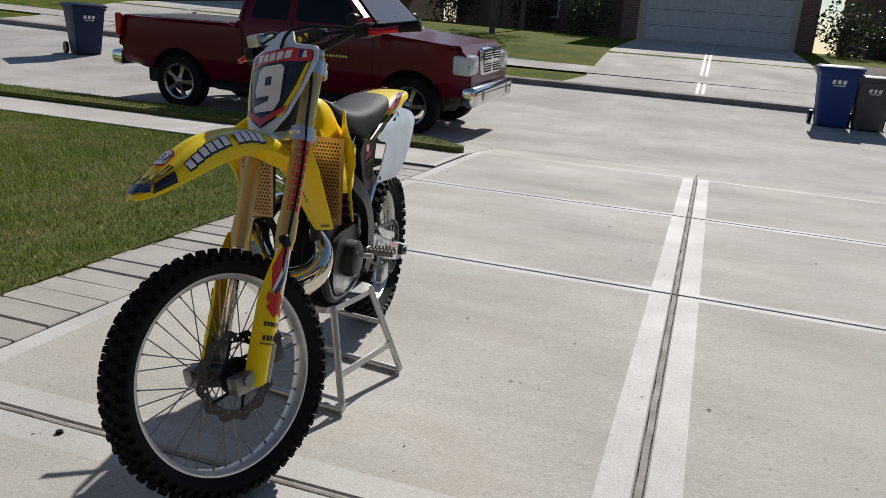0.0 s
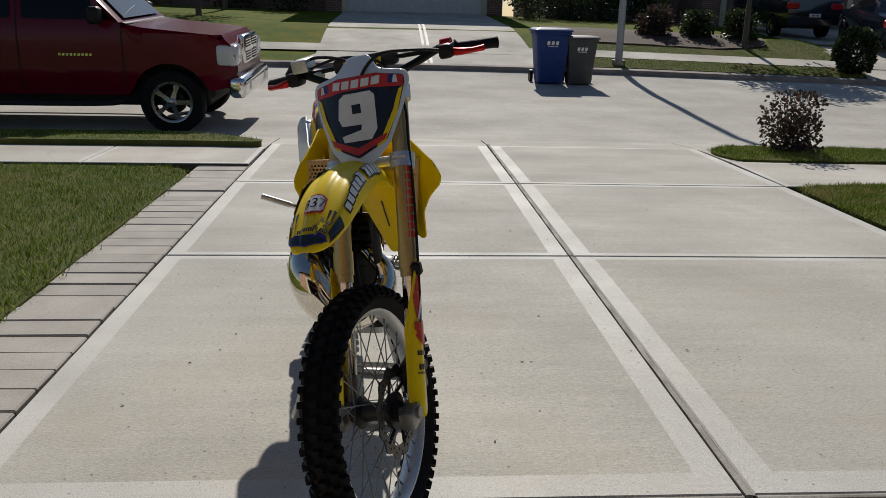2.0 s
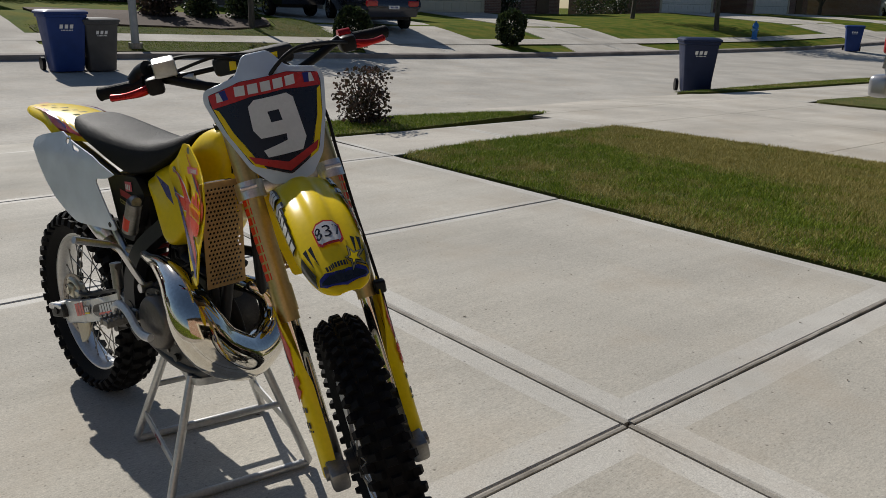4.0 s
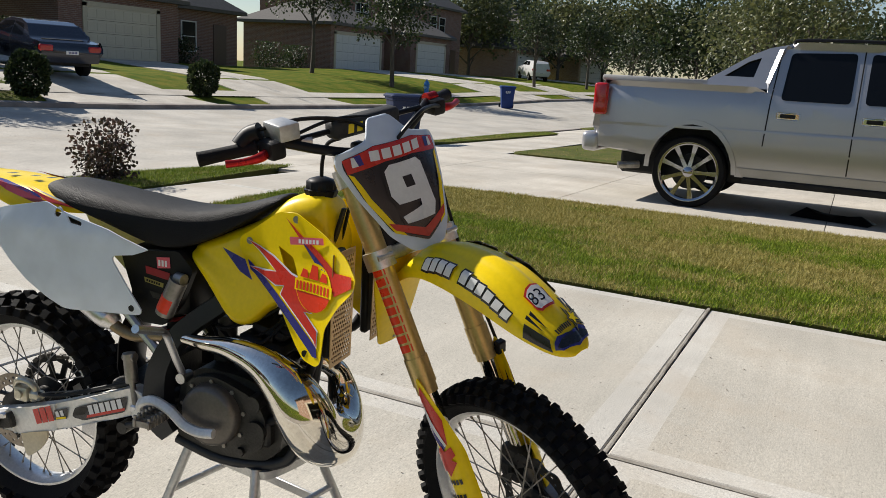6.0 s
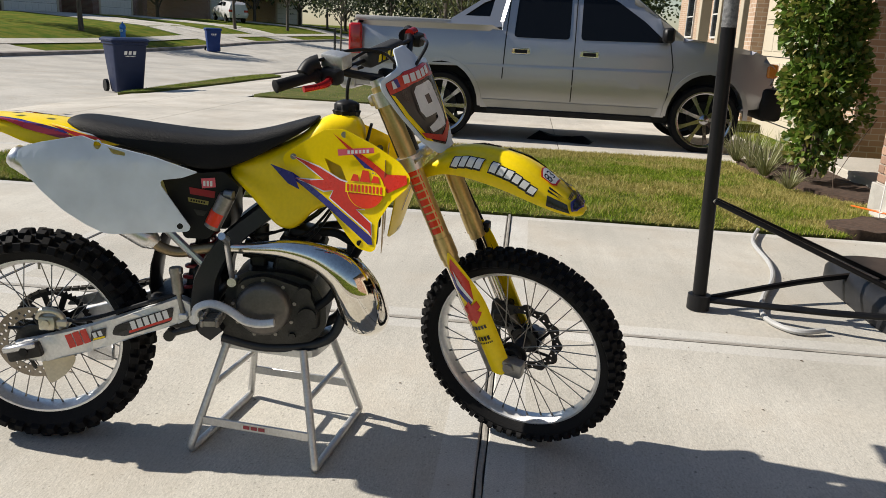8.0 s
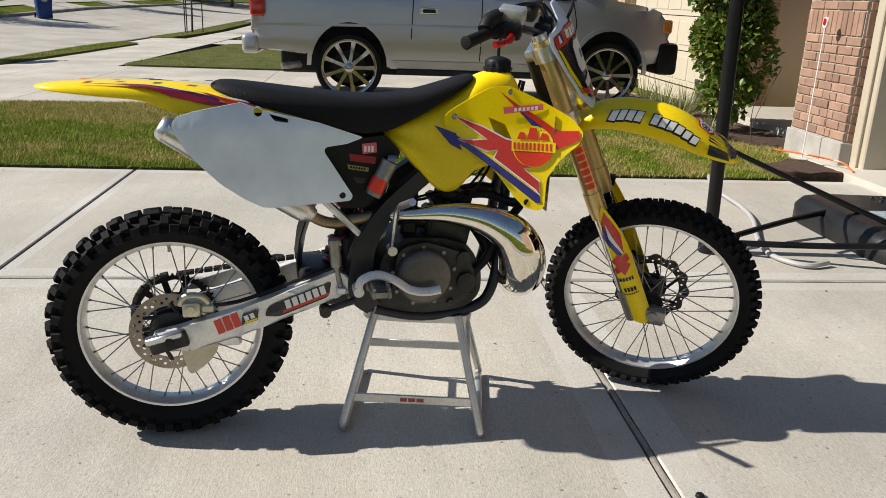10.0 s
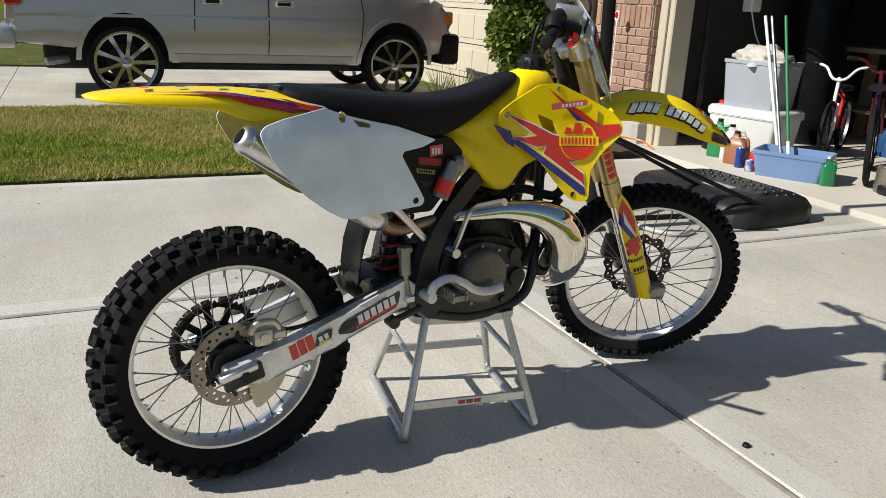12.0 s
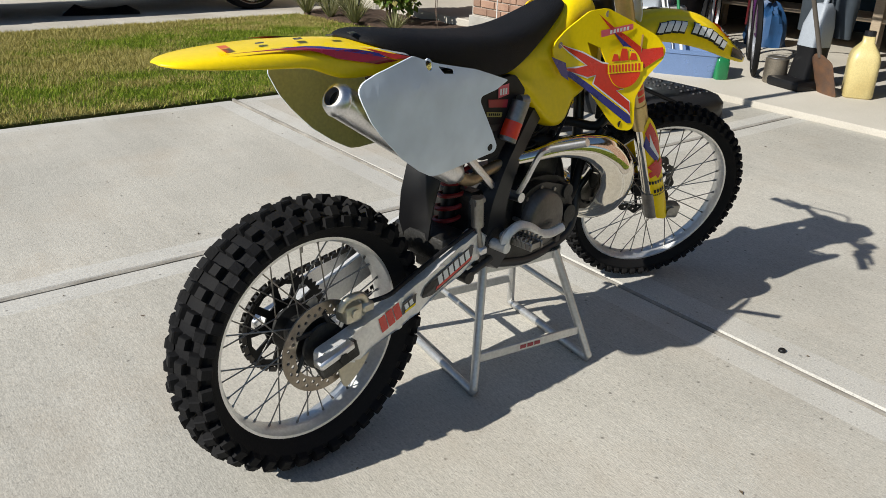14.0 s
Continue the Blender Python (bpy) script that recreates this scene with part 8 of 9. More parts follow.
TW = thing("dry_twig", pose(3.78, -2.8, 0.08), "bare dry twig standing in the mulch", "twig")
part("twig", tube(tube(fresh(), [(0, 0, -0.03), (0.03, 0.02, 0.2), (0.02, 0.0, 0.42)], 0.004, 6, 3), [(0.02, 0.01, 0.1), (0.35, -0.25, 0.35), (0.6, -0.5, 0.6)], 0.0035, 6, 3), TWIG, TW)

# ---- garage clutter near the opening ----
GREY_TOTE = mat("grey_tote_plastic", (0.33, 0.36, 0.40), 0.5, second=(0.28, 0.31, 0.34), scale=5, amount=0.5)
COOLER = mat("white_cooler_plastic", (0.66, 0.66, 0.64), 0.4, second=(0.56, 0.56, 0.53), scale=5, amount=0.6)
BLUE_TUB = mat("translucent_blue_tub", (0.20, 0.30, 0.52), 0.3, second=(0.17, 0.26, 0.46), scale=6, amount=0.5, trans=0.25)
GREENP = mat("green_plastic", (0.02, 0.20, 0.07), 0.4)
BROWNP = mat("brown_bottle_plastic", (0.30, 0.12, 0.06), 0.4)
JUGP = mat("cloudy_yellow_jug", (0.62, 0.52, 0.24), 0.4, second=(0.5, 0.38, 0.15), scale=6, amount=0.6)
DENIM = mat("grey_blue_workwear", (0.038, 0.050, 0.062), 0.9, second=(0.024, 0.032, 0.042), scale=9, amount=0.6, fine=300, bump=0.4, bump_scale=260)
CANVAS = mat("pale_cloth", (0.50, 0.47, 0.42), 0.9, second=(0.40, 0.37, 0.32), scale=9, amount=0.6, bump=0.4)
Z0 = 0.042


def tub(name, m, lx, ly, h, material, label, category, lid=None, wall_t=0.008, rim=0.015):
    t = thing(name, m, label, category)
    rows = []
    g = 0.86
    for z, s in ((0, g), (0.01, g + 0.01), (h - 0.03, 0.98), (h - 0.03, 1.0 + rim), (h, 1.0 + rim), (h, 0.97), (0.015, g - 0.02)):
        rows.append([(x * s, y * s, z) for x, y in rounded([(-lx, -ly), (lx, -ly), (lx, ly), (-lx, ly)], 0.04, 3)])
    b = part("body", sections(fresh(), rows), material, t, angle=50)
    if lid:
        part("lid", sections(fresh(), [[(x * s, y * s, z) for x, y in rounded([(-lx, -ly), (lx, -ly), (lx, ly), (-lx, ly)], 0.05, 3)] for z, s in ((h - 0.02, 1.04), (h + 0.025, 1.04), (h + 0.05, 0.98), (h + 0.05, 0.5))]), lid, t, angle=50)
    return t


tub("cooler_box", pose(2.09, -3.80, Z0, 0, 0, 14), 0.33, 0.23, 0.36, COOLER, "white ice chest standing on the garage floor", "cooler", COOLER)
tub("storage_tote", pose(2.10, -3.82, Z0 + 0.41, 0, 0, 16), 0.265, 0.215, 0.40, GREY_TOTE, "grey plastic storage tote on the ice chest", "tote")
tub("plastic_tub", pose(1.20, -3.35, Z0, 0, 0, 30), 0.27, 0.19, 0.20, BLUE_TUB, "translucent blue plastic tub at the garage lip", "tub")
CL = thing("drop_cloth", pose(2.10, -3.82, Z0 + 0.80), "pale cloth bundled on the grey tote", "cloth")
random.seed(21)
bm = fresh()
bmesh.ops.create_icosphere(bm, subdivisions=4, radius=1)
for v in bm.verts:
    n = noise.fractal(v.co * 2.2, 1.0, 2.0, 4)
    v.co = Vector((v.co.x * 0.25, v.co.y * 0.20, max(-0.03, v.co.z * 0.13))) * (1 + 0.42 * n)
part("cloth", bm, CANVAS, CL, angle=80)


def pole(name, x, y, h, lx, ly, r, material, label, extra=None):
    t = thing(name, pose(x, y, Z0 + 0.017), label, "pole")
    part("shaft", rod(fresh(), (0, 0, 0.0), (lx, ly, h), r, n=12), material, t)
    if extra:
        part("ferrule", rod(fresh(), (lx * extra[0], ly * extra[0], h * extra[0]), (lx * extra[1], ly * extra[1], h * extra[1]), r * 1.2, n=12), DECAL_WHITE, t)
    return t


pole("broom_pole", 1.41, -3.45, 1.16, 0.50, -0.10, 0.013, DECAL_WHITE, "white pole leaning among the garage clutter")
pole("broom_pole", 1.35, -3.41, 1.16, 0.47, -0.12, 0.012, ALUMINIUM, "bare metal pole leaning among the garage clutter")
pole("broom_pole", 1.24, -3.37, 1.17, 0.42, -0.14, 0.012, GREENP, "green broom pole leaning among the garage clutter", (0.0, 0.2))


def jug(name, m, w, d, h, material, label, cap, wide=0.55):
    t = thing(name, m, label, "bottle")
    rows = []
    for z, s in ((0, 0.92), (0.01, 1.0), (h * 0.62, 1.0), (h * 0.74, 0.86), (h * 0.86, 0.5), (h * 0.9, 0.3), (h, 0.28)):
        rows.append([(x * s + (w * 0.25 * (1 - s)), y * (s if s > 0.3 else s * w / d * 0.9), z) for x, y in rounded([(-w, -d), (w, -d), (w, d), (-w, d)], min(w, d) * 0.5, 3)])
    b = part("body", sections(fresh(), rows), material, t, angle=60)
    part("handle", tube(fresh(), [(-w * 0.1, 0, h * 0.86), (-w * 0.75, 0, h * 0.88), (-w * 1.0, 0, h * 0.72), (-w * 0.95, 0, h * 0.5)], d * 0.22, 8, 4), material, t)
    part("cap", rod(fresh(), (w * 0.18, 0, h), (w * 0.18, 0, h * 1.08), w * 0.26, n=14), cap, t)
    return t, b


jug("fluid_jug", pose(2.02, -3.37, Z0, 0, 0, 30), 0.09, 0.06, 0.30, GREENP, "green fluid jug on the garage floor", BLACK_PLASTIC)
jug("fluid_jug", pose(1.85, -3.35, Z0, 0, 0, 50), 0.09, 0.06, 0.28, COOLER, "white fluid jug on the garage floor", BLACK_PLASTIC)
jug("fluid_jug", pose(1.71, -3.27, Z0, 0, 0, 20), 0.09, 0.06, 0.25, BROWNP, "brown fluid jug on the garage floor", BLACK_PLASTIC)
t, b = jug("fuel_jug", pose(0.01, -3.76, Z0, 0, 0, 120), 0.15, 0.10, 0.42, JUGP, "cloudy yellow plastic fuel jug with a checked label", DECAL_BLACK)
part("label", box(fresh(), (-0.155, -0.05, 0.14), (-0.152, 0.05, 0.24)), DECAL_BLUE, t)
part("label", box(fresh(), (-0.10, 0.101, 0.14), (0.06, 0.104, 0.20)), DECAL_WHITE, t)
for i in range(6):
    part("check", box(fresh(), (-0.098 + 0.026 * i, 0.1045, 0.145 + 0.014 * (i % 2)), (-0.085 + 0.026 * i, 0.1055, 0.159 + 0.014 * (i % 2))), DECAL_BLACK, t)


def can(name, x, y, r, h, material, label, top=ALUMINIUM):
    t = thing(name, pose(x, y, Z0), label, "can")
    part("body", lathe(fresh(), [(r * 0.9, 0), (r, 0.006), (r, h - 0.01), (r * 0.85, h)], 24, "z"), material, t)
    part("top", lathe(fresh(), [(0.0, h - 0.004), (r * 0.8, h - 0.004), (r * 0.86, h + 0.002), (r * 0.9, h - 0.002)], 24, "z"), top, t)


can("drink_can", 1.59, -3.19, 0.033, 0.16, mat("blue_can", (0.02, 0.08, 0.35), 0.3, 0.5), "tall blue drink can on the garage floor")
can("drink_can", 1.44, -3.15, 0.032, 0.09, mat("blue_white_can", (0.05, 0.12, 0.4), 0.3, 0.4, second=(0.6, 0.6, 0.6), scale=30, amount=1.0), "short blue and white can on the garage floor")
can("oil_tin", 1.495, -3.27, 0.05, 0.14, DECAL_RED, "small red tin on the garage floor")
can("paint_tin", 0.59, -3.63, 0.085, 0.19, mat("dull_tin", (0.35, 0.31, 0.25), 0.4, 0.8, second=(0.22, 0.19, 0.15), scale=10, amount=0.8), "dented bare paint tin on the garage floor")
jug("spray_bottle", pose(0.88, -3.36, Z0, 0, 0, 60), 0.05, 0.035, 0.20, mat("clear_green_bottle", (0.03, 0.28, 0.10), 0.15, trans=0.3), "clear green bottle beside the blue tub", DECAL_WHITE)
BALL = thing("rubber_ball", pose(0.42, -3.76, Z0 + 0.055), "small orange ball on the garage floor", "ball")
bm = fresh()
bmesh.ops.create_icosphere(bm, subdivisions=3, radius=0.055)
part("ball", bm, DECAL_ORANGE, BALL)


def bicycle(m, paint, bars_mat, r, label):
    t = thing("bicycle", m, label, "bicycle", "bicycles in the garage")
    for x in (0.0, 2.6 * r):
        w = part("wheel", lathe(fresh(), [(r - 0.045, -0.012), (r - 0.03, -0.022), (r, -0.012), (r, 0.012), (r - 0.03, 0.022), (r - 0.045, 0.012)], 36, "y", (x, 0, r), closed=True), RUBBER, t)
        part("rim", lathe(fresh(), [(r - 0.052, -0.012), (r - 0.042, -0.013), (r - 0.042, 0.013), (r - 0.052, 0.012)], 36, "y", (x, 0, r), closed=True), ALUMINIUM, w)
        for k in range(18):
            a = k * math.tau / 18
            part("spoke", rod(fresh(), (x, 0, r), (x + (r - 0.05) * math.cos(a), 0, r + (r - 0.05) * math.sin(a)), 0.0014, n=4), STEEL, w)
    hx, hz = 2.6 * r - 0.10, r * 2.3
    for a, b, q in (((1.1 * r, 0, r * 0.95), (0.85 * r, 0, r * 2.15), 0.015), ((1.1 * r, 0, r * 0.95), (hx, 0, hz - 0.06), 0.018), ((0.9 * r, 0, r * 2.0), (hx, 0, hz), 0.014), ((0, 0, r), (0.88 * r, 0, r * 1.95), 0.009), ((0, 0, r), (1.1 * r, 0, r * 0.95), 0.010)):
        part("frame_tube", rod(fresh(), a, b, q, n=10), paint, t)
    for s in (-1, 1):
        part("fork_blade", rod(fresh(), (2.6 * r, s * 0.05, r), (hx + 0.01, s * 0.035, hz - 0.1), 0.011, n=8), bars_mat, t)
    part("stem", rod(fresh(), (hx + 0.02, 0, hz - 0.12), (hx - 0.02, 0, hz + 0.12), 0.016, n=10), bars_mat, t)
    part("handlebar", tube(fresh(), [(hx - 0.12, -0.23, hz + 0.22), (hx - 0.06, -0.13, hz + 0.20), (hx, -0.05, hz + 0.11), (hx, 0.05, hz + 0.11), (hx - 0.06, 0.13, hz + 0.20), (hx - 0.12, 0.23, hz + 0.22)], 0.012, 8, 4), bars_mat, t)
    for e in (-1, 1):
        part("grip", rod(fresh(), (hx - 0.10, e * 0.185, hz + 0.213), (hx - 0.13, e * 0.25, hz + 0.224), 0.017, n=10), BLACK_PLASTIC, t)
    bm = fresh()
    rows = [[(x, w * math.cos(a), z + 0.03 * math.sin(a)) for a in (math.tau * k / 10 for k in range(10))] for x, w, z in ((0.55 * r, 0.07, r * 2.35), (0.75 * r, 0.075, r * 2.36), (1.0 * r, 0.035, r * 2.35), (1.3 * r, 0.02, r * 2.32))]
    part("saddle", sections(bm, rows), BLACK_PLASTIC, t)
    part("crank", lathe(fresh(), [(0.02, -0.03), (0.085, -0.03), (0.085, -0.024), (0.02, -0.024)], 24, "y", (1.1 * r, 0, r * 0.95)), STEEL, t)


bicycle(pose(2.10, -4.94, Z0, 0, 0, 118), DECAL_RED, DECAL_WHITE, 0.25, "red and white child's bicycle standing in the garage")
bicycle(pose(0.83, -3.72, Z0, -4, 0, 306), mat("purple_paint", (0.05, 0.012, 0.06), 0.3), mat("dark_red_fork_paint", (0.10, 0.008, 0.012), 0.35), 0.30, "purple bicycle with a dark red fork standing in the garage")
TARP = thing("tarpaulin", pose(1.68, -5.20, Z0 - 0.004), "crumpled blue tarpaulin heaped on the garage floor", "tarpaulin")
bm = fresh()
rows = []
for k in range(9):
    a = math.pi / 2 * k / 8
    ring = []
    for m in range(28):
        b = math.tau * m / 28
        f = 1 + 0.28 * noise.noise((2.2 * math.cos(b), 2.2 * math.sin(b), 2.0 * a)) + 0.10 * noise.noise((7 * math.cos(b), 7 * math.sin(b), 5 * a))
        ring.append((0.19 * f * math.cos(a) * math.cos(b), 0.19 * f * math.cos(a) * math.sin(b), 0.36 * math.sin(a) * (f if k else 1)))
    rows.append(ring)
part("cloth", sections(bm, rows), mat("blue_tarpaulin", (0.018, 0.07, 0.18), 0.5, second=(0.01, 0.045, 0.12), scale=5, amount=0.7, bump=0.3), TARP)
VAC = thing("vacuum_cleaner", pose(0.38, -3.69, Z0, 0, 0, 75), "grey and black upright vacuum cleaner in the garage", "vacuum cleaner")
rows = []
for z, w, d, x in ((0.02, 0.12, 0.09, 0.0), (0.10, 0.11, 0.085, 0.0), (0.26, 0.095, 0.08, -0.02), (0.30, 0.10, 0.085, -0.02)):
    rows.append([(x + d * u, w * v, z) for u, v in rounded([(-1, -1), (1, -1), (1, 1), (-1, 1)], 0.5, 3)])
part("motor_housing", sections(fresh(), rows), BLACK_PLASTIC, VAC)
rows = []
for z, w, d, x in ((0.30, 0.10, 0.085, -0.02), (0.45, 0.095, 0.08, -0.03), (0.56, 0.07, 0.06, -0.045), (0.60, 0.045, 0.04, -0.05)):
    rows.append([(x + d * u, w * v, z) for u, v in rounded([(-1, -1), (1, -1), (1, 1), (-1, 1)], 0.5, 3)])
part("dust_cover", sections(fresh(), rows), GREY_TOTE, VAC)
part("handle", tube(fresh(), [(-0.05, 0, 0.58), (-0.10, 0, 0.75), (-0.2, 0, 1.0)], 0.02, 10, 3), GREY_TOTE, VAC)
part("floor_head", box(fresh(), (-0.02, -0.16, 0.0), (0.22, 0.16, 0.07), 0.02, seg=2), BLACK_PLASTIC, VAC)
for s in (-1, 1):
    part("wheel", rod(fresh(), (-0.04, s * 0.10, 0.05), (-0.04, s * 0.14, 0.05), 0.05, n=16), BLACK_PLASTIC, VAC)
SHV = thing("flat_shovel", pose(0.17, -3.51, Z0, 0, 0, 65), "rusty flat shovel leaning in the garage", "shovel")
part("blade", bent(flat(rounded([(-0.11, 0.0), (0.11, 0.0), (0.115, 0.26), (0.04, 0.31), (-0.04, 0.31), (-0.115, 0.26)], 0.02, 2), 0.05), lambda u, v, d: Vector((-0.06 + v * 0.35 - 1.2 * u * u - d, u, v * 0.93)), 0.004), mat("rusty_steel", (0.16, 0.10, 0.07), 0.7, 0.5, second=(0.28, 0.14, 0.07), scale=12, amount=0.8), SHV)
# Shaft wood is coloured dark so that it stays lost in the garage's shade.
part("shaft", rod(fresh(), (0.035, 0, 0.27), (0.36, 0, 1.15), 0.016, n=10), mat("dark_shaft_wood", (0.10, 0.085, 0.07), 0.8), SHV)
# trousers hanging from a line of hooks
TRS = thing("work_trousers", pose(0.45, -3.96, 0.0, 0, 0, 66), "grey-blue work trousers hanging in the garage", "trousers")
bm = fresh()
for s in (-1, 1):
    rows = []
    for z, w, d, y in ((1.45, 0.15, 0.085, 0.11), (1.15, 0.145, 0.10, 0.125), (1.05, 0.14, 0.095, 0.135), (0.85, 0.125, 0.08, 0.15), (0.62, 0.12, 0.07, 0.16), (0.40, 0.125, 0.065, 0.165)):
        ring = []
        for k in range(16):
            a = k * math.tau / 16
            f = 1 + 0.10 * math.sin(3 * a + z * 9 + s)
            ring.append((d * f * math.cos(a), s * y + w * f * math.sin(a), z))
        rows.append(ring)
    sections(bm, rows)
part("cloth", bm, DENIM, TRS, angle=80)
RAIL = thing("hanging_rail", pose(0.07, -3.96, 0), "steel clothes rail fixed between the garage walls", "rail")
part("rail", rod(fresh(), (-3.0, 0, 1.50), (3.0, 0, 1.50), 0.014, n=10), STEEL, RAIL)
# work bench deep in the garage with small things, water heater, door track
BEN = thing("work_bench", pose(1.27, -5.75, Z0), "long wooden work bench against the garage wall", "bench")
WOOD = mat("bench_wood", (0.42, 0.34, 0.25), 0.7, second=(0.32, 0.25, 0.17), scale=6, amount=0.7, stretch=(0.2, 1, 1))
part("top", box(fresh(), (-2.6, -0.35, 0.88), (1.6, 0.35, 0.93), 0.006), WOOD, BEN)
part("shelf", box(fresh(), (-2.6, -0.30, 0.3), (1.6, 0.30, 0.33), 0.006), WOOD, BEN)
for x in (-2.5, -0.5, 1.5):
    for y in (-0.28, 0.28):
        part("leg", box(fresh(), (x - 0.045, y - 0.045, 0), (x + 0.045, y + 0.045, 0.88), 0.004), WOOD, BEN)
random.seed(40)
for i in range(9):
    x = -1.2 + i * 0.42
    mm = random.choice((DECAL_WHITE, DECAL_RED, CREAM, BLACK_PLASTIC, GREENP))
    t = thing("spray_can", pose(x, -5.72 + random.uniform(-0.12, 0.15), Z0 + 0.93), "small can standing on the work bench", "can", "cans on the bench")
    h = random.uniform(0.16, 0.3)
    part("body", lathe(fresh(), [(0.033, 0), (0.035, 0.005), (0.035, h * 0.8), (0.015, h * 0.88), (0.015, h)], 14, "z"), mm, t)
WH = thing("water_heater", pose(2.58, -4.95, Z0), "tall dark storage tank by the garage wall", "tank")
part("tank", lathe(fresh(), [(0.0, 0), (0.26, 0.0), (0.27, 0.03), (0.27, 1.5), (0.24, 1.58), (0.0, 1.6)], 28, "z"), BLACK_PAINT, WH)
part("pipe", rod(fresh(), (0, 0, 1.58), (0, 0, 2.4), 0.03, n=10), STEEL, WH)
CAN2 = thing("gas_bottle", pose(2.35, -3.66, Z0), "black bottle with a red cap just inside the garage", "bottle")
part("body", lathe(fresh(), [(0.0, 0), (0.13, 0.0), (0.14, 0.02), (0.14, 0.22), (0.10, 0.30), (0.035, 0.33), (0.03, 0.40)], 24, "z"), BLACK_PAINT, CAN2)
part("cap", rod(fresh(), (0, 0, 0.40), (0, 0, 0.44), 0.035, n=14), DECAL_RED, CAN2)
TRK = thing("door_track", pose(2.62, -3.61, 0), "white garage door track and cord on the wall", "door track")
part("track", box(fresh(), (-0.02, -0.03, 0.1), (0.02, 0.03, 2.3), 0.004), CASTING, TRK)
part("opener_box", box(fresh(), (-0.10, -0.5, 1.25), (0.02, -0.38, 1.55), 0.01), DECAL_WHITE, TRK)
part("cord", tube(fresh(), [(-0.05, -0.44, 1.25), (-0.08, -0.5, 1.05), (-0.1, -0.6, 0.9)], 0.006, 6, 3), DECAL_WHITE, TRK)
for i, (x, y, w, d, h, mm) in enumerate(((0.4, -7.0, 0.35, 0.3, 0.5, BLACK_PLASTIC), (1.0, -7.6, 0.3, 0.3, 0.7, WOOD), (-0.6, -6.8, 0.4, 0.3, 0.4, DECAL_RED), (1.9, -7.2, 0.35, 0.3, 0.45, mat("teal_box", (0.01, 0.04, 0.065), 0.6)), (-1.2, -7.4, 0.4, 0.35, 0.8, BLACK_PAINT))):
    t = thing("storage_box", pose(x, y, Z0, 0, 0, 10 * i), "closed storage box on the garage floor", "box", "boxes in the garage")
    part("body", box(fresh(), (-w, -d, 0), (w, d, h), 0.02, seg=2), mm, t)
    part("lid", box(fresh(), (-w - 0.012, -d - 0.012, h), (w + 0.012, d + 0.012, h + 0.04), 0.012), mm, t)
# ---- neighbour's house and the houses across the street ----
GLASSY = glass("window_glass", (0.015, 0.017, 0.02), 0.04)
WFRAME = mat("white_window_frame", (0.62, 0.61, 0.58), 0.5, second=(0.55, 0.54, 0.51))


def panel_door(parent, x0, x1, y, z0, z1, material, rows=4, cols=8, face=1):
    """A sectional door with raised panels, facing +y or -y."""
    d = part("garage_door", box(fresh(), (x0, min(y, y - 0.05 * face), z0), (x1, max(y, y - 0.05 * face), z1)), material, parent, smooth=False)
    me = None
    w, h = (x1 - x0) / cols, (z1 - z0) / rows
    for j in range(rows):
        part("section_gap", box(fresh(), (x0, y - 0.001, z0 + j * h - 0.006), (x1, y + 0.003 * face + 0.001, z0 + j * h + 0.006)) if face > 0 else box(fresh(), (x0, y - 0.004, z0 + j * h - 0.006), (x1, y + 0.001, z0 + j * h + 0.006)), UNDER, d, smooth=False)
        for i in range(cols):
            if me is None:
                me = mesh_of(box(fresh(), (0.07 * w, -0.006, 0.16 * h), (0.93 * w, 0.012, 0.84 * h), 0.008), "panel", False)
                me.materials.append(material)
            ob = new("panel", me)
            ob.parent = d
            ob.location = (x0 + i * w, y if face > 0 else y, z0 + j * h)
            if face < 0:
                ob.scale = (1, -1, 1)
    return d


def window(parent, x, y, z, w, h, face):
    f = part("window", box(box(box(box(fresh(), (x - w / 2 - 0.06, y - 0.04, z - 0.06), (x + w / 2 + 0.06, y + 0.04, z)), (x - w / 2 - 0.06, y - 0.04, z + h), (x + w / 2 + 0.06, y + 0.04, z + h + 0.06)), (x - w / 2 - 0.06, y - 0.04, z), (x - w / 2, y + 0.04, z + h)), (x + w / 2, y - 0.04, z), (x + w / 2 + 0.06, y + 0.04, z + h)), WFRAME, parent, smooth=False)
    part("pane", box(fresh(), (x - w / 2, y - 0.012, z), (x + w / 2, y + 0.012, z + h)), GLASSY, f, smooth=False)
    part("mullion", box(fresh(), (x - w / 2, y - 0.025, z + h * 0.5 - 0.02), (x + w / 2, y + 0.025, z + h * 0.5 + 0.02)), WFRAME, f, smooth=False)


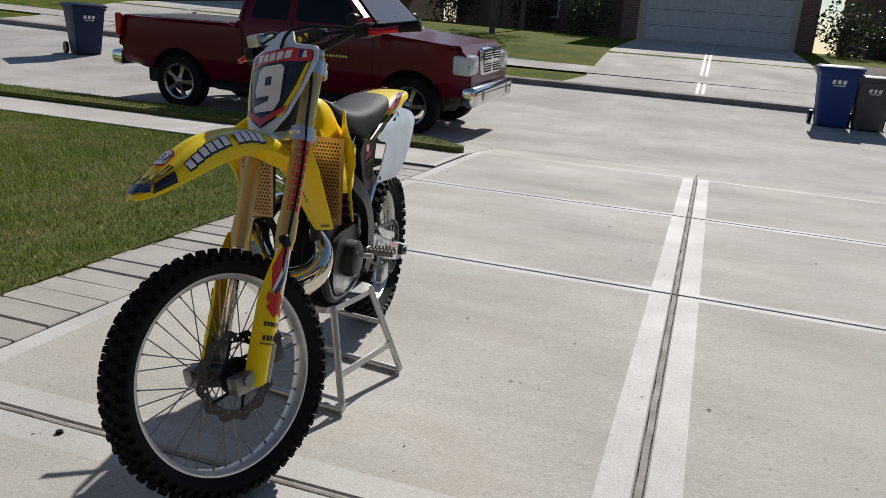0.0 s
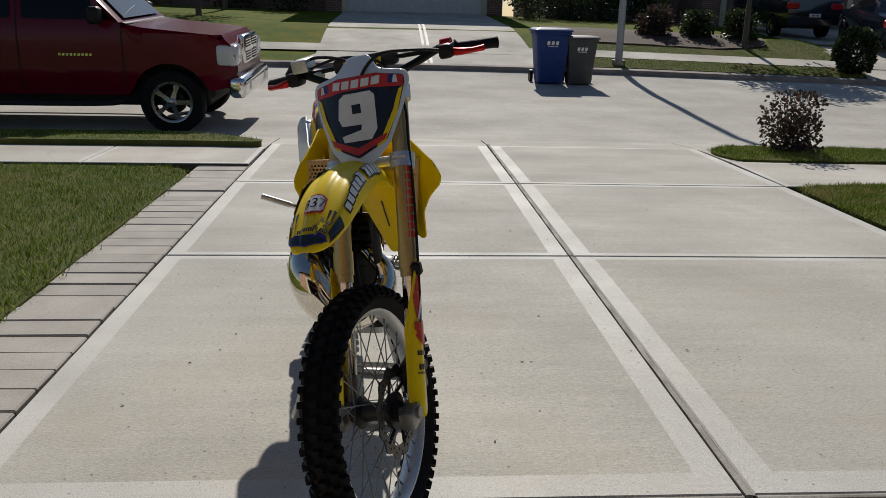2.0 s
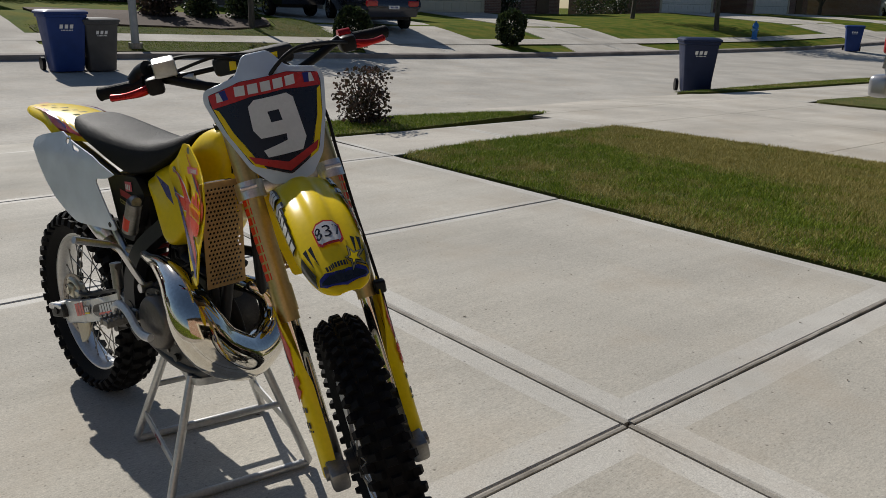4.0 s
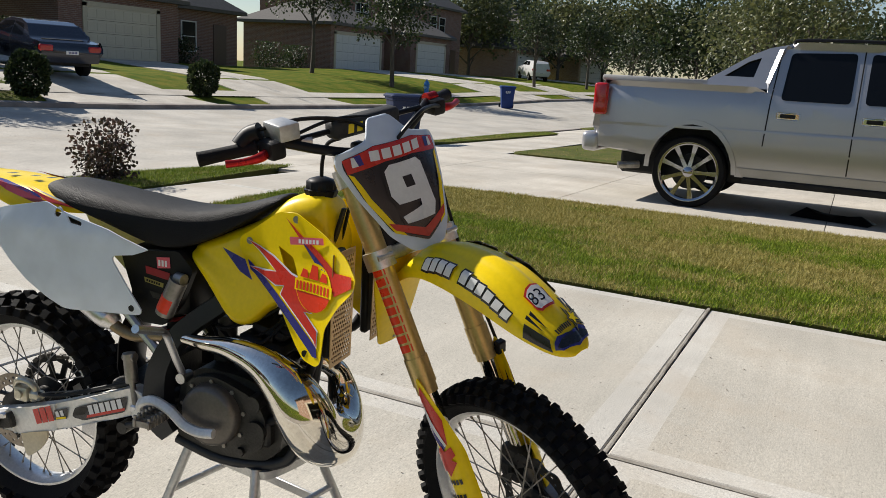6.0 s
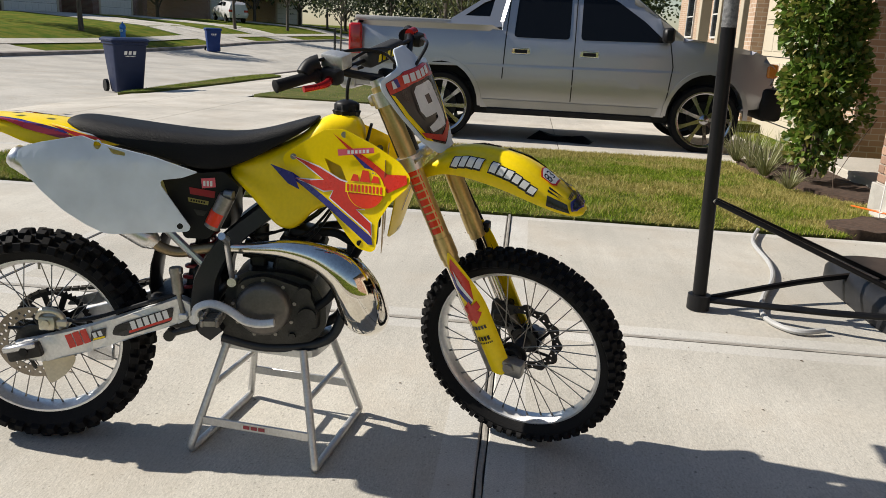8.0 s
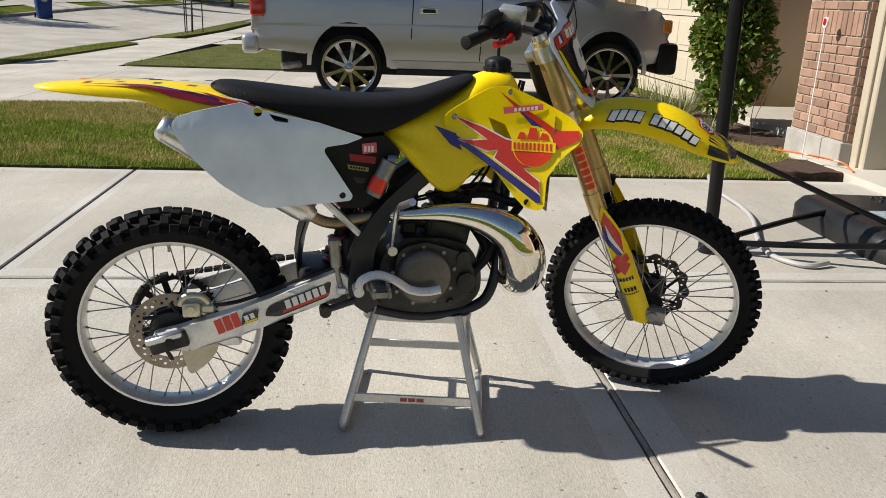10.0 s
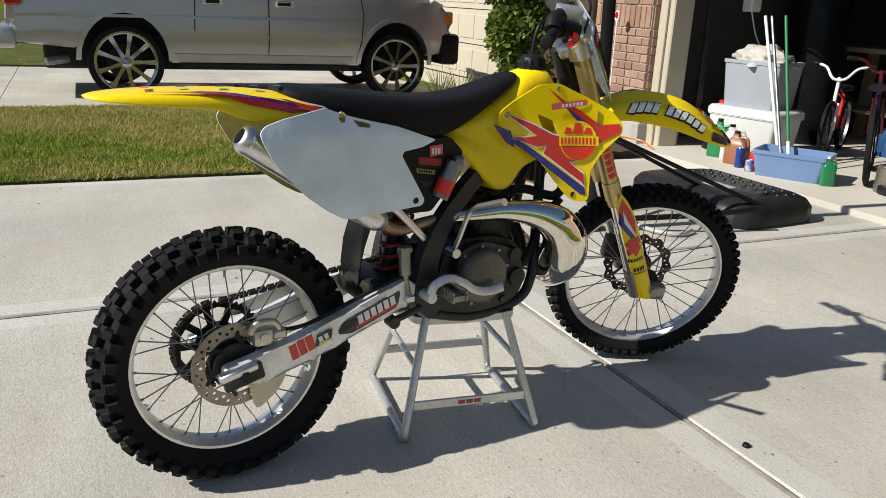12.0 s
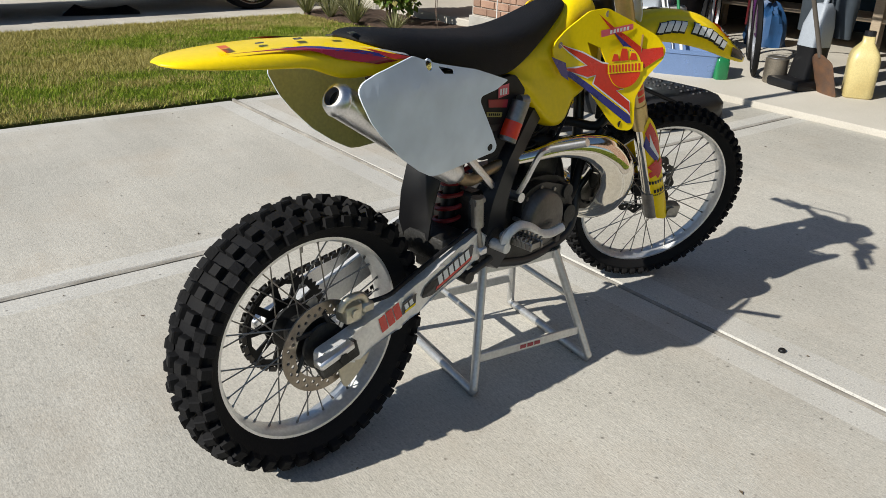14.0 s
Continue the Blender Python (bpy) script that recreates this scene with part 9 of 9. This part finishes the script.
def hip(parent, x0, x1, y0, y1, z, rise, name="roof"):
    b = fresh()
    o = 0.4
    x0, x1, y0, y1 = x0 - o, x1 + o, y0 - o, y1 + o
    dx, dy = x1 - x0, y1 - y0
    k = min(dx, dy) / 2
    if dx > dy:
        r = [(x0 + k, (y0 + y1) / 2), (x1 - k, (y0 + y1) / 2)]
    else:
        r = [((x0 + x1) / 2, y0 + k), ((x0 + x1) / 2, y1 - k)]
    q = [b.verts.new(p) for p in ((x0, y0, z), (x1, y0, z), (x1, y1, z), (x0, y1, z))]
    e = [b.verts.new((*p, z + rise)) for p in r]
    low = [b.verts.new((v.co.x, v.co.y, z - 0.18)) for v in q]
    if dx > dy:
        fs = [(q[0], q[1], e[1], e[0]), (q[1], q[2], e[1]), (q[2], q[3], e[0], e[1]), (q[3], q[0], e[0])]
    else:
        fs = [(q[0], q[1], e[0]), (q[1], q[2], e[1], e[0]), (q[2], q[3], e[1]), (q[3], q[0], e[0], e[1])]
    for f in fs:
        b.faces.new(f)
    for i in range(4):
        b.faces.new((q[i], q[(i + 1) % 4], low[(i + 1) % 4], low[i]))
    b.faces.new(low)
    return part(name, b, SHINGLE, parent, smooth=False)


def house(x, y, rz, brick, door, label, two=False, flip=1, dw=2.2, main=7.0):
    """A brick house: garage wing ahead at local x=0, main block beside it; front faces local -y."""
    t = thing("house", on_land(x, y, rz, -0.15), label, "house", "houses across the street")
    wing = 4.5 if x < 20 else 2.95
    w = part("wall", box(fresh(), (-3.2, 0, -0.6), (3.2, 7, wing)), brick, t, "brick garage wing", smooth=False)
    h = 5.6 if two else 3.0
    a, b = (3.2, 3.2 + main) if flip > 0 else (-3.2 - main, -3.2)
    w2 = part("wall", box(fresh(), (a, 2.6, -0.6), (b, 11, h)), brick, t, "brick main block", smooth=False)
    panel_door(t, -dw, dw, -0.012, 0.12, 2.25, door, 4, 8, -1)
    part("door_surround", box(box(box(fresh(), (-dw - 0.2, -0.05, 0.0), (-dw, 0.02, 2.4)), (dw, -0.05, 0.0), (dw + 0.2, 0.02, 2.4)), (-dw - 0.2, -0.05, 2.25), (dw + 0.2, 0.02, 2.45)), TRIM, t, smooth=False)
    for k, dx in enumerate((main * 0.25, main * 0.47)):
        window(w2, (a + dx) if flip > 0 else (b - dx), 2.58, 0.75, 0.95, 1.45, -1)
        if two:
            window(w2, (a + dx) if flip > 0 else (b - dx), 2.58, 3.5, 0.95, 1.2, -1)
    fx = (a + main * 0.8) if flip > 0 else (b - main * 0.8)
    part("front_door", box(fresh(), (fx - 0.5, 2.55, 0.1), (fx + 0.5, 2.62, 2.2), 0.01), mat("dark_door", (0.08, 0.04, 0.03), 0.4), t)
    hip(t, -3.2, 3.2, 0, 7, wing, 1.9)
    hip(t, a, b, 2.6, 11, h, 2.6)
    return t


# The second house's door has its deep shade put into a dark brown colour.
HOUSES = [(-0.23, 28.23, 0, BRICKDARK, mat("pale_grey_garage_door", (0.52, 0.52, 0.51), 0.5), False, -1, 2.42, 7.0, 0.0), (13.6, 28.23, 0, BRICKDARK, mat("shade_brown_garage_door", (0.11, 0.09, 0.075), 0.5, second=(0.08, 0.065, 0.055), scale=3), False, -1, 2.31, 5.4, -0.8), (22.87, 28.34, 0, BRICKDARK, TANDOOR, False, 1, 1.87, 7.0, -2.4),
          (43.00, 29.33, 0, BRICKDARK, WFRAME, True, 1, 2.64, 2.7, -1.7), (53.12, 29.33, 0, BRICKDARK, WFRAME, True, 1, 2.20, 7.0, -1.1), (73.80, 29.33, -4, BRICKWALL, WFRAME, True, 1, 2.64, 7.0, 0.0), (89.20, 27.68, -8, BRICKPALE, WFRAME, True, 1, 2.64, 7.0, 0.0), (-15.85, 28.78, 0, BRICKDARK, TANDOOR, False, -1, 2.64, 7.0, 0.0), (-34.00, 28.78, 0, BRICKWALL, TANDOOR, True, -1, 2.64, 7.0, 0.0)]
for i, (x, y, rz, br, dr, two, flip, dw, main, skew) in enumerate(HOUSES):
    house(x, y, rz, br, dr, "two-storey brick house with a white garage door" if two else "single-storey brick house with a two-car garage", two, flip, dw, main)
    k = y - street_mid(x) - 4.1
    fan = [(-dw - 0.75 + skew, -k), (dw + 0.75 + skew, -k), (dw + 0.15 + skew, -k + 1.3), (dw + 0.1, 0.0), (-dw - 0.1, 0.0), (-dw - 0.15 + skew, -k + 1.3)]
    c, s = math.cos(radians(rz)), math.sin(radians(rz))
    o = [(x + u * c - v * s, y + u * s + v * c) for u, v in fan]
    base = setting("drive_%d" % (i + 1), ground_sheet(o, 0.0, 1.5, 0.1), WALK, "concrete drive running up to a garage")
    for e in (-0.06, 0.06):
        p = [(x + u * c - v * s, y + u * s + v * c) for u, v in ((e - 0.035 + skew, 0.3 - k), (e + 0.035 + skew, 0.3 - k), (e + 0.035, -0.1), (e - 0.035, -0.1))]
        part("joint_band", ground_sheet(p, 0.006, 1.5), CONCRETE_EDGE, base)
# far sidewalk
bm = fresh()
rows = []
for x in XS:
    yc = street_mid(x) + 6.1
    rows.append([(x, yc - 0.40, land(x, yc - 0.40) + 0.012), (x, yc + 0.40, land(x, yc + 0.40) + 0.012)])
setting("pavement_far", sections(bm, rows, closed=False), WALK, "concrete sidewalk across the street")

# neighbour on the same side, beyond the silver pickup
NB = thing("neighbour_house", pose(9.7, -4.3, 0.0), "pale brick neighbouring house with a tan garage door and porch", "house")
part("wall", box(fresh(), (-2.75, -8, -0.3), (2.95, 0, 3.0)), TANDOOR, NB, "tan rendered garage wing", smooth=False)
panel_door(NB, -2.2, 2.35, 0.012, 0.02, 2.2, TANDOOR, 4, 8, 1)
for x0, x1 in ((-2.75, -2.32), (2.5, 2.95)):
    part("brick_pier", box(fresh(), (x0 - 0.01, -0.2, -0.3), (x1 + 0.01, 0.22, 3.0)), BRICKPALE, NB, smooth=False)
part("wall", box(fresh(), (2.95, -9, -0.3), (11.0, -2.2, 3.0)), BRICKPALE, NB, "pale brick main block", smooth=False)
for x in (4.4, 6.4, 8.6):
    part("porch_post", box(fresh(), (x - 0.13, -0.25, -0.3), (x + 0.13, 0.01, 2.8), 0.01), TRIM, NB, smooth=False)
part("porch_beam", box(fresh(), (2.95, -2.2, 2.6), (9.2, 0.15, 3.0)), TRIM, NB, smooth=False)
part("porch_floor", box(fresh(), (2.95, -2.2, -0.2), (9.2, 0.2, 0.02)), WALK, NB, smooth=False)
for x in (5.2, 7.6):
    window(NB, x, -2.17, 0.7, 1.0, 1.5, 1)
hip(NB, -2.75, 11.0, -9, 0, 3.0, 2.6)
H2 = thing("house", pose(26, -6, 0.7, 0, 0, 180), "pale brick house farther along the near side", "house")
part("wall", box(fresh(), (-5, 0, -0.6), (5, 9, 3.0)), BRICKPALE, H2, smooth=False)
for x in (-2.5, 2.0):
    window(H2, x, -0.02, 0.8, 1.2, 1.4, -1)
hip(H2, -5, 5, 0, 9, 3.0, 2.4)

# ---- trees ----
def tree(x, y, h, r, trunk, count, leafsize, material, label, seed, bare=0.35):
    t = thing("tree", on_land(x, y, 0, -0.03), label, "tree", "street trees")
    rnd = random.Random(seed)
    bm = fresh()
    top = h * 0.62
    tube(bm, [(0, 0, 0, trunk), (rnd.uniform(-0.06, 0.06), rnd.uniform(-0.06, 0.06), h * bare * 0.6, trunk * 0.8), (rnd.uniform(-0.12, 0.12), rnd.uniform(-0.12, 0.12), top, trunk * 0.4), (rnd.uniform(-0.2, 0.2), rnd.uniform(-0.2, 0.2), h * 0.9, 0.01)], n=10, steps=4)
    lumps = []
    for k in range(9):
        a = k * 2.4 + rnd.uniform(-0.3, 0.3)
        z0 = h * (bare + 0.05 * k * (1 - bare))
        e = Vector((math.cos(a) * r * rnd.uniform(0.45, 0.8), math.sin(a) * r * rnd.uniform(0.45, 0.8), min(h * 0.93, z0 + r * rnd.uniform(0.3, 0.7))))
        tube(bm, [(0, 0, z0 * 0.9, trunk * 0.42), (e.x * 0.5, e.y * 0.5, (z0 + e.z) / 2 + 0.1, trunk * 0.25), (*e, 0.008)], n=7, steps=3)
        lumps.append((e, r * rnd.uniform(0.32, 0.55)))
        if k % 2 == 0:
            lumps.append((e * 0.55 + Vector((0, 0, h * 0.42)), r * rnd.uniform(0.3, 0.5)))
    lumps.append((Vector((0, 0, h * 0.9)), r * 0.4))
    part("trunk", bm, BARK, t)

    def spot(q):
        c, lr = q.choice(lumps)
        d = Vector((q.gauss(0, 1), q.gauss(0, 1), q.gauss(0, 0.8))).normalized()
        return c + d * lr * q.uniform(0.35, 1.12), d
    part("crown", leaf_cloud(count, spot, leafsize, seed), material, t)


tree(-6.83, 23.39, 5.0, 1.5, 0.09, 2600, 0.12, OAK, "slender live oak on the verge across the street", 51, 0.5)
tree(-6.72, 26.80, 5.5, 1.7, 0.09, 2600, 0.12, OAK, "slender live oak in a front garden", 52, 0.45)
tree(8.30, 19.35, 3.7, 1.5, 0.085, 4200, 0.12, OAK, "slender live oak in a mulch bed across the street", 64, 0.42)
tree(31.45, 19.76, 5.6, 2.0, 0.12, 4200, 0.14, OAK, "dense young live oak on the far verge", 53, 0.34)
tree(32.55, 25.37, 6.0, 2.2, 0.12, 4200, 0.15, OAK, "dense young live oak in a front garden", 54, 0.4)
tree(50.70, 19.76, 5.5, 1.9, 0.12, 3000, 0.16, OAK, "dense young live oak far along the street", 55, 0.34)
tree(61.70, 19.43, 6.0, 2.2, 0.13, 2400, 0.2, OAK, "dense live oak far along the street", 56, 0.3)
tree(79.30, 20.53, 6.5, 2.4, 0.13, 2400, 0.22, OAK, "dense live oak far along the street", 57, 0.3)
tree(96.90, 19.98, 7.0, 2.8, 0.14, 2400, 0.25, OAK, "dense live oak at the street's end", 58, 0.25)
tree(36.0, 3.2, 6.8, 3.4, 0.16, 4200, 0.17, LIGHTLEAF, "pale broad-crowned tree on the near side", 59, 0.25)
tree(46.0, 5.0, 7.0, 3.4, 0.16, 3700, 0.19, LIGHTLEAF, "pale broad-crowned tree on the near side", 60, 0.25)
tree(33.0, 1.5, 6.6, 2.9, 0.15, 3200, 0.16, LIGHTLEAF, "pale broad-crowned tree behind the neighbour's drive", 61, 0.3)
tree(55.0, 4.0, 6.5, 3.0, 0.15, 4000, 0.2, LIGHTLEAF, "pale broad-crowned tree far along the street", 62, 0.25)
for i in range(13):
    ang = radians(-6 + 3.2 * i)
    dist = 78 + 14 * ((i * 7) % 5) / 4
    tree(dist * math.cos(ang), dist * math.sin(ang), 8.0 + 2.0 * ((i * 3) % 4) / 3, 5.2, 0.2, 6000, 0.34, OAK if i % 2 else LIGHTLEAF, "broad tree closing the end of the street", 70 + i, 0.12)
tree(29.5, 7.6, 4.2, 1.1, 0.045, 1500, 0.10, OAK, "young staked tree on the near verge", 63, 0.42)
for dx, dy in ((-0.45, 0.1), (0.3, -0.35), (0.4, 0.35)):
    st = thing("tree_stake", on_land(29.5 + dx, 7.6 + dy), "dark metal stake beside the young tree", "stake", "stakes round the young tree")
    part("stake", rod(fresh(), (0, 0, -0.1), (0, 0, 1.55), 0.022, n=8), UNDER, st)
# clipped shrubs of the far gardens
for i, (x, y, r, h, shape) in enumerate(((9.89, 16.79, 0.44, 1.08, "egg"), (16.16, 17.34, 0.44, 1.08, "egg"), (3.73, 27.24, 0.9, 1.54, "column"), (5.27, 27.57, 0.9, 1.43, "column"), (6.70, 28.12, 0.9, 1.32, "column"), (8.24, 28.12, 0.9, 1.21, "column"), (-4.63, 27.90, 0.9, 1.43, "column"), (-7.05, 29.88, 1.0, 1.65, "column"), (6.26, 20.64, 0.5, 0.77, "column"), (7.47, 20.75, 0.5, 0.66, "column"), (8.68, 20.75, 0.5, 0.77, "column"), (18.25, 29.21, 1.0, 1.32, "column"), (27.16, 29.44, 1.0, 1.32, "column"), (35.30, 30.54, 1.1, 1.43, "column"), (38.05, 30.76, 1.1, 1.32, "column"), (-10.35, 29.88, 1.0, 1.54, "column"))):
    shrub("garden_shrub", on_land(x, y, 0, -0.02), r, h, 3800 if shape == "egg" else 1500, 0.10 if shape == "column" else 0.085, OAK if i != 8 else REDDISH, "clipped egg-shaped evergreen shrub" if shape == "egg" else "dark rounded shrub in a front garden", 90 + i, shape, "shrubs across the street")
setting("mulch_bed_far", bent(flat(rounded([(3.2, 19.2), (7.6, 19.0), (9.1, 19.7), (9.5, 21.0), (9.0, 22.2), (3.2, 22.2)], 0.3, 3), 0.25),
                              lambda u, v, d: Vector((u, v, land(u, v) + 0.03 + 0.03 * noise.noise((u * 6, v * 6, 0)) - d)), 0.12), MULCH, "dark bark mulch bed in the front garden across the street")
# ---- grass blades: uncountable, one object for each lawn ----
GRASS = leaf_mat("grass_blade", (0.062, 0.112, 0.006), (0.18, 0.27, 0.016), (0.43, 0.45, 0.075))
STRAW = leaf_mat("straw_blade", (0.20, 0.185, 0.04), (0.40, 0.34, 0.10), (0.58, 0.50, 0.21))

for blade in (GRASS, STRAW):
    blade.node_tree.nodes["Mix Shader"].inputs[0].default_value = 0.12
    blade.node_tree.nodes["Principled BSDF"].inputs["Roughness"].default_value = 0.75
    blade.node_tree.nodes["Principled BSDF"].inputs["Specular IOR Level"].default_value = 0.15


def inside(px, py, poly):
    res = np.zeros(len(px), bool)
    n = len(poly)
    for i in range(n):
        x0, y0 = poly[i]
        x1, y1 = poly[(i + 1) % n]
        c = ((y0 > py) != (y1 > py)) & (px < (x1 - x0) * (py - y0) / (y1 - y0 + 1e-12) + x0)
        res ^= c
    return res


def blades(name, outline, lift, count, dry, label, seed):
    rg = np.random.default_rng(seed)
    xs_, ys_ = np.array(outline).T
    need, px, py = count, [], []
    while need > 0:
        x = rg.uniform(xs_.min(), xs_.max(), count)
        y = rg.uniform(ys_.min(), ys_.max(), count)
        ok = inside(x, y, outline)
        px += x[ok].tolist()[:need]
        py += y[ok].tolist()[:need]
        need = count - len(px)
    px, py = np.array(px) + rg.normal(0, 0.022, count), np.array(py) + rg.normal(0, 0.022, count)
    gz = np.array([land(a, b) for a, b in zip(px, py)]) + lift - 0.005
    h = rg.uniform(0.014, 0.040, count) * np.array([1.0 + 0.45 * noise.noise((p * 5.0, q * 5.0, 1.0)) for p, q in zip(px, py)])
    a = rg.uniform(0, math.tau, count)
    lean = rg.uniform(0.1, 1.3, count) * h
    w = rg.uniform(0.0016, 0.0040, count)
    ca, sa = np.cos(a), np.sin(a)
    v = np.empty((count, 3, 3))
    v[:, 0] = np.stack([px - sa * w, py + ca * w, gz], 1)
    v[:, 1] = np.stack([px + sa * w, py - ca * w, gz], 1)
    v[:, 2] = np.stack([px + ca * lean, py + sa * lean, gz + h], 1)
    patch = np.array([1.25 * noise.noise((p * 0.9, q * 0.38, 3.0)) + 0.6 * noise.noise((p * 3.1, q * 3.1, 7.0)) for p, q in zip(px, py)])
    if dry > 0.5:
        patch += 0.36 * np.clip((px - 3.6) / 1.6, -1.0, 1.0)
    straw = (patch + rg.uniform(-0.34, 0.34, count)) > (0.75 - 1.4 * dry)
    me = bpy.data.meshes.new(name)
    me.vertices.add(count * 3)
    me.loops.add(count * 3)
    me.polygons.add(count)
    me.vertices.foreach_set("co", v.ravel())
    me.loops.foreach_set("vertex_index", np.arange(count * 3))
    me.polygons.foreach_set("loop_start", np.arange(0, count * 3, 3))
    me.polygons.foreach_set("material_index", straw.astype(np.int32))
    me.update()
    me.materials.append(GRASS)
    me.materials.append(STRAW)
    tagged(new(name, me), label, "grass", kind="stuff")


for i, (nm, outline, lift, count, dry) in enumerate(LAWNS):
    blades("grass", outline, lift, count, dry, "short mown lawn grass, %s" % ("green with straw patches" if dry > 0.3 else "mostly green"), 100 + i)
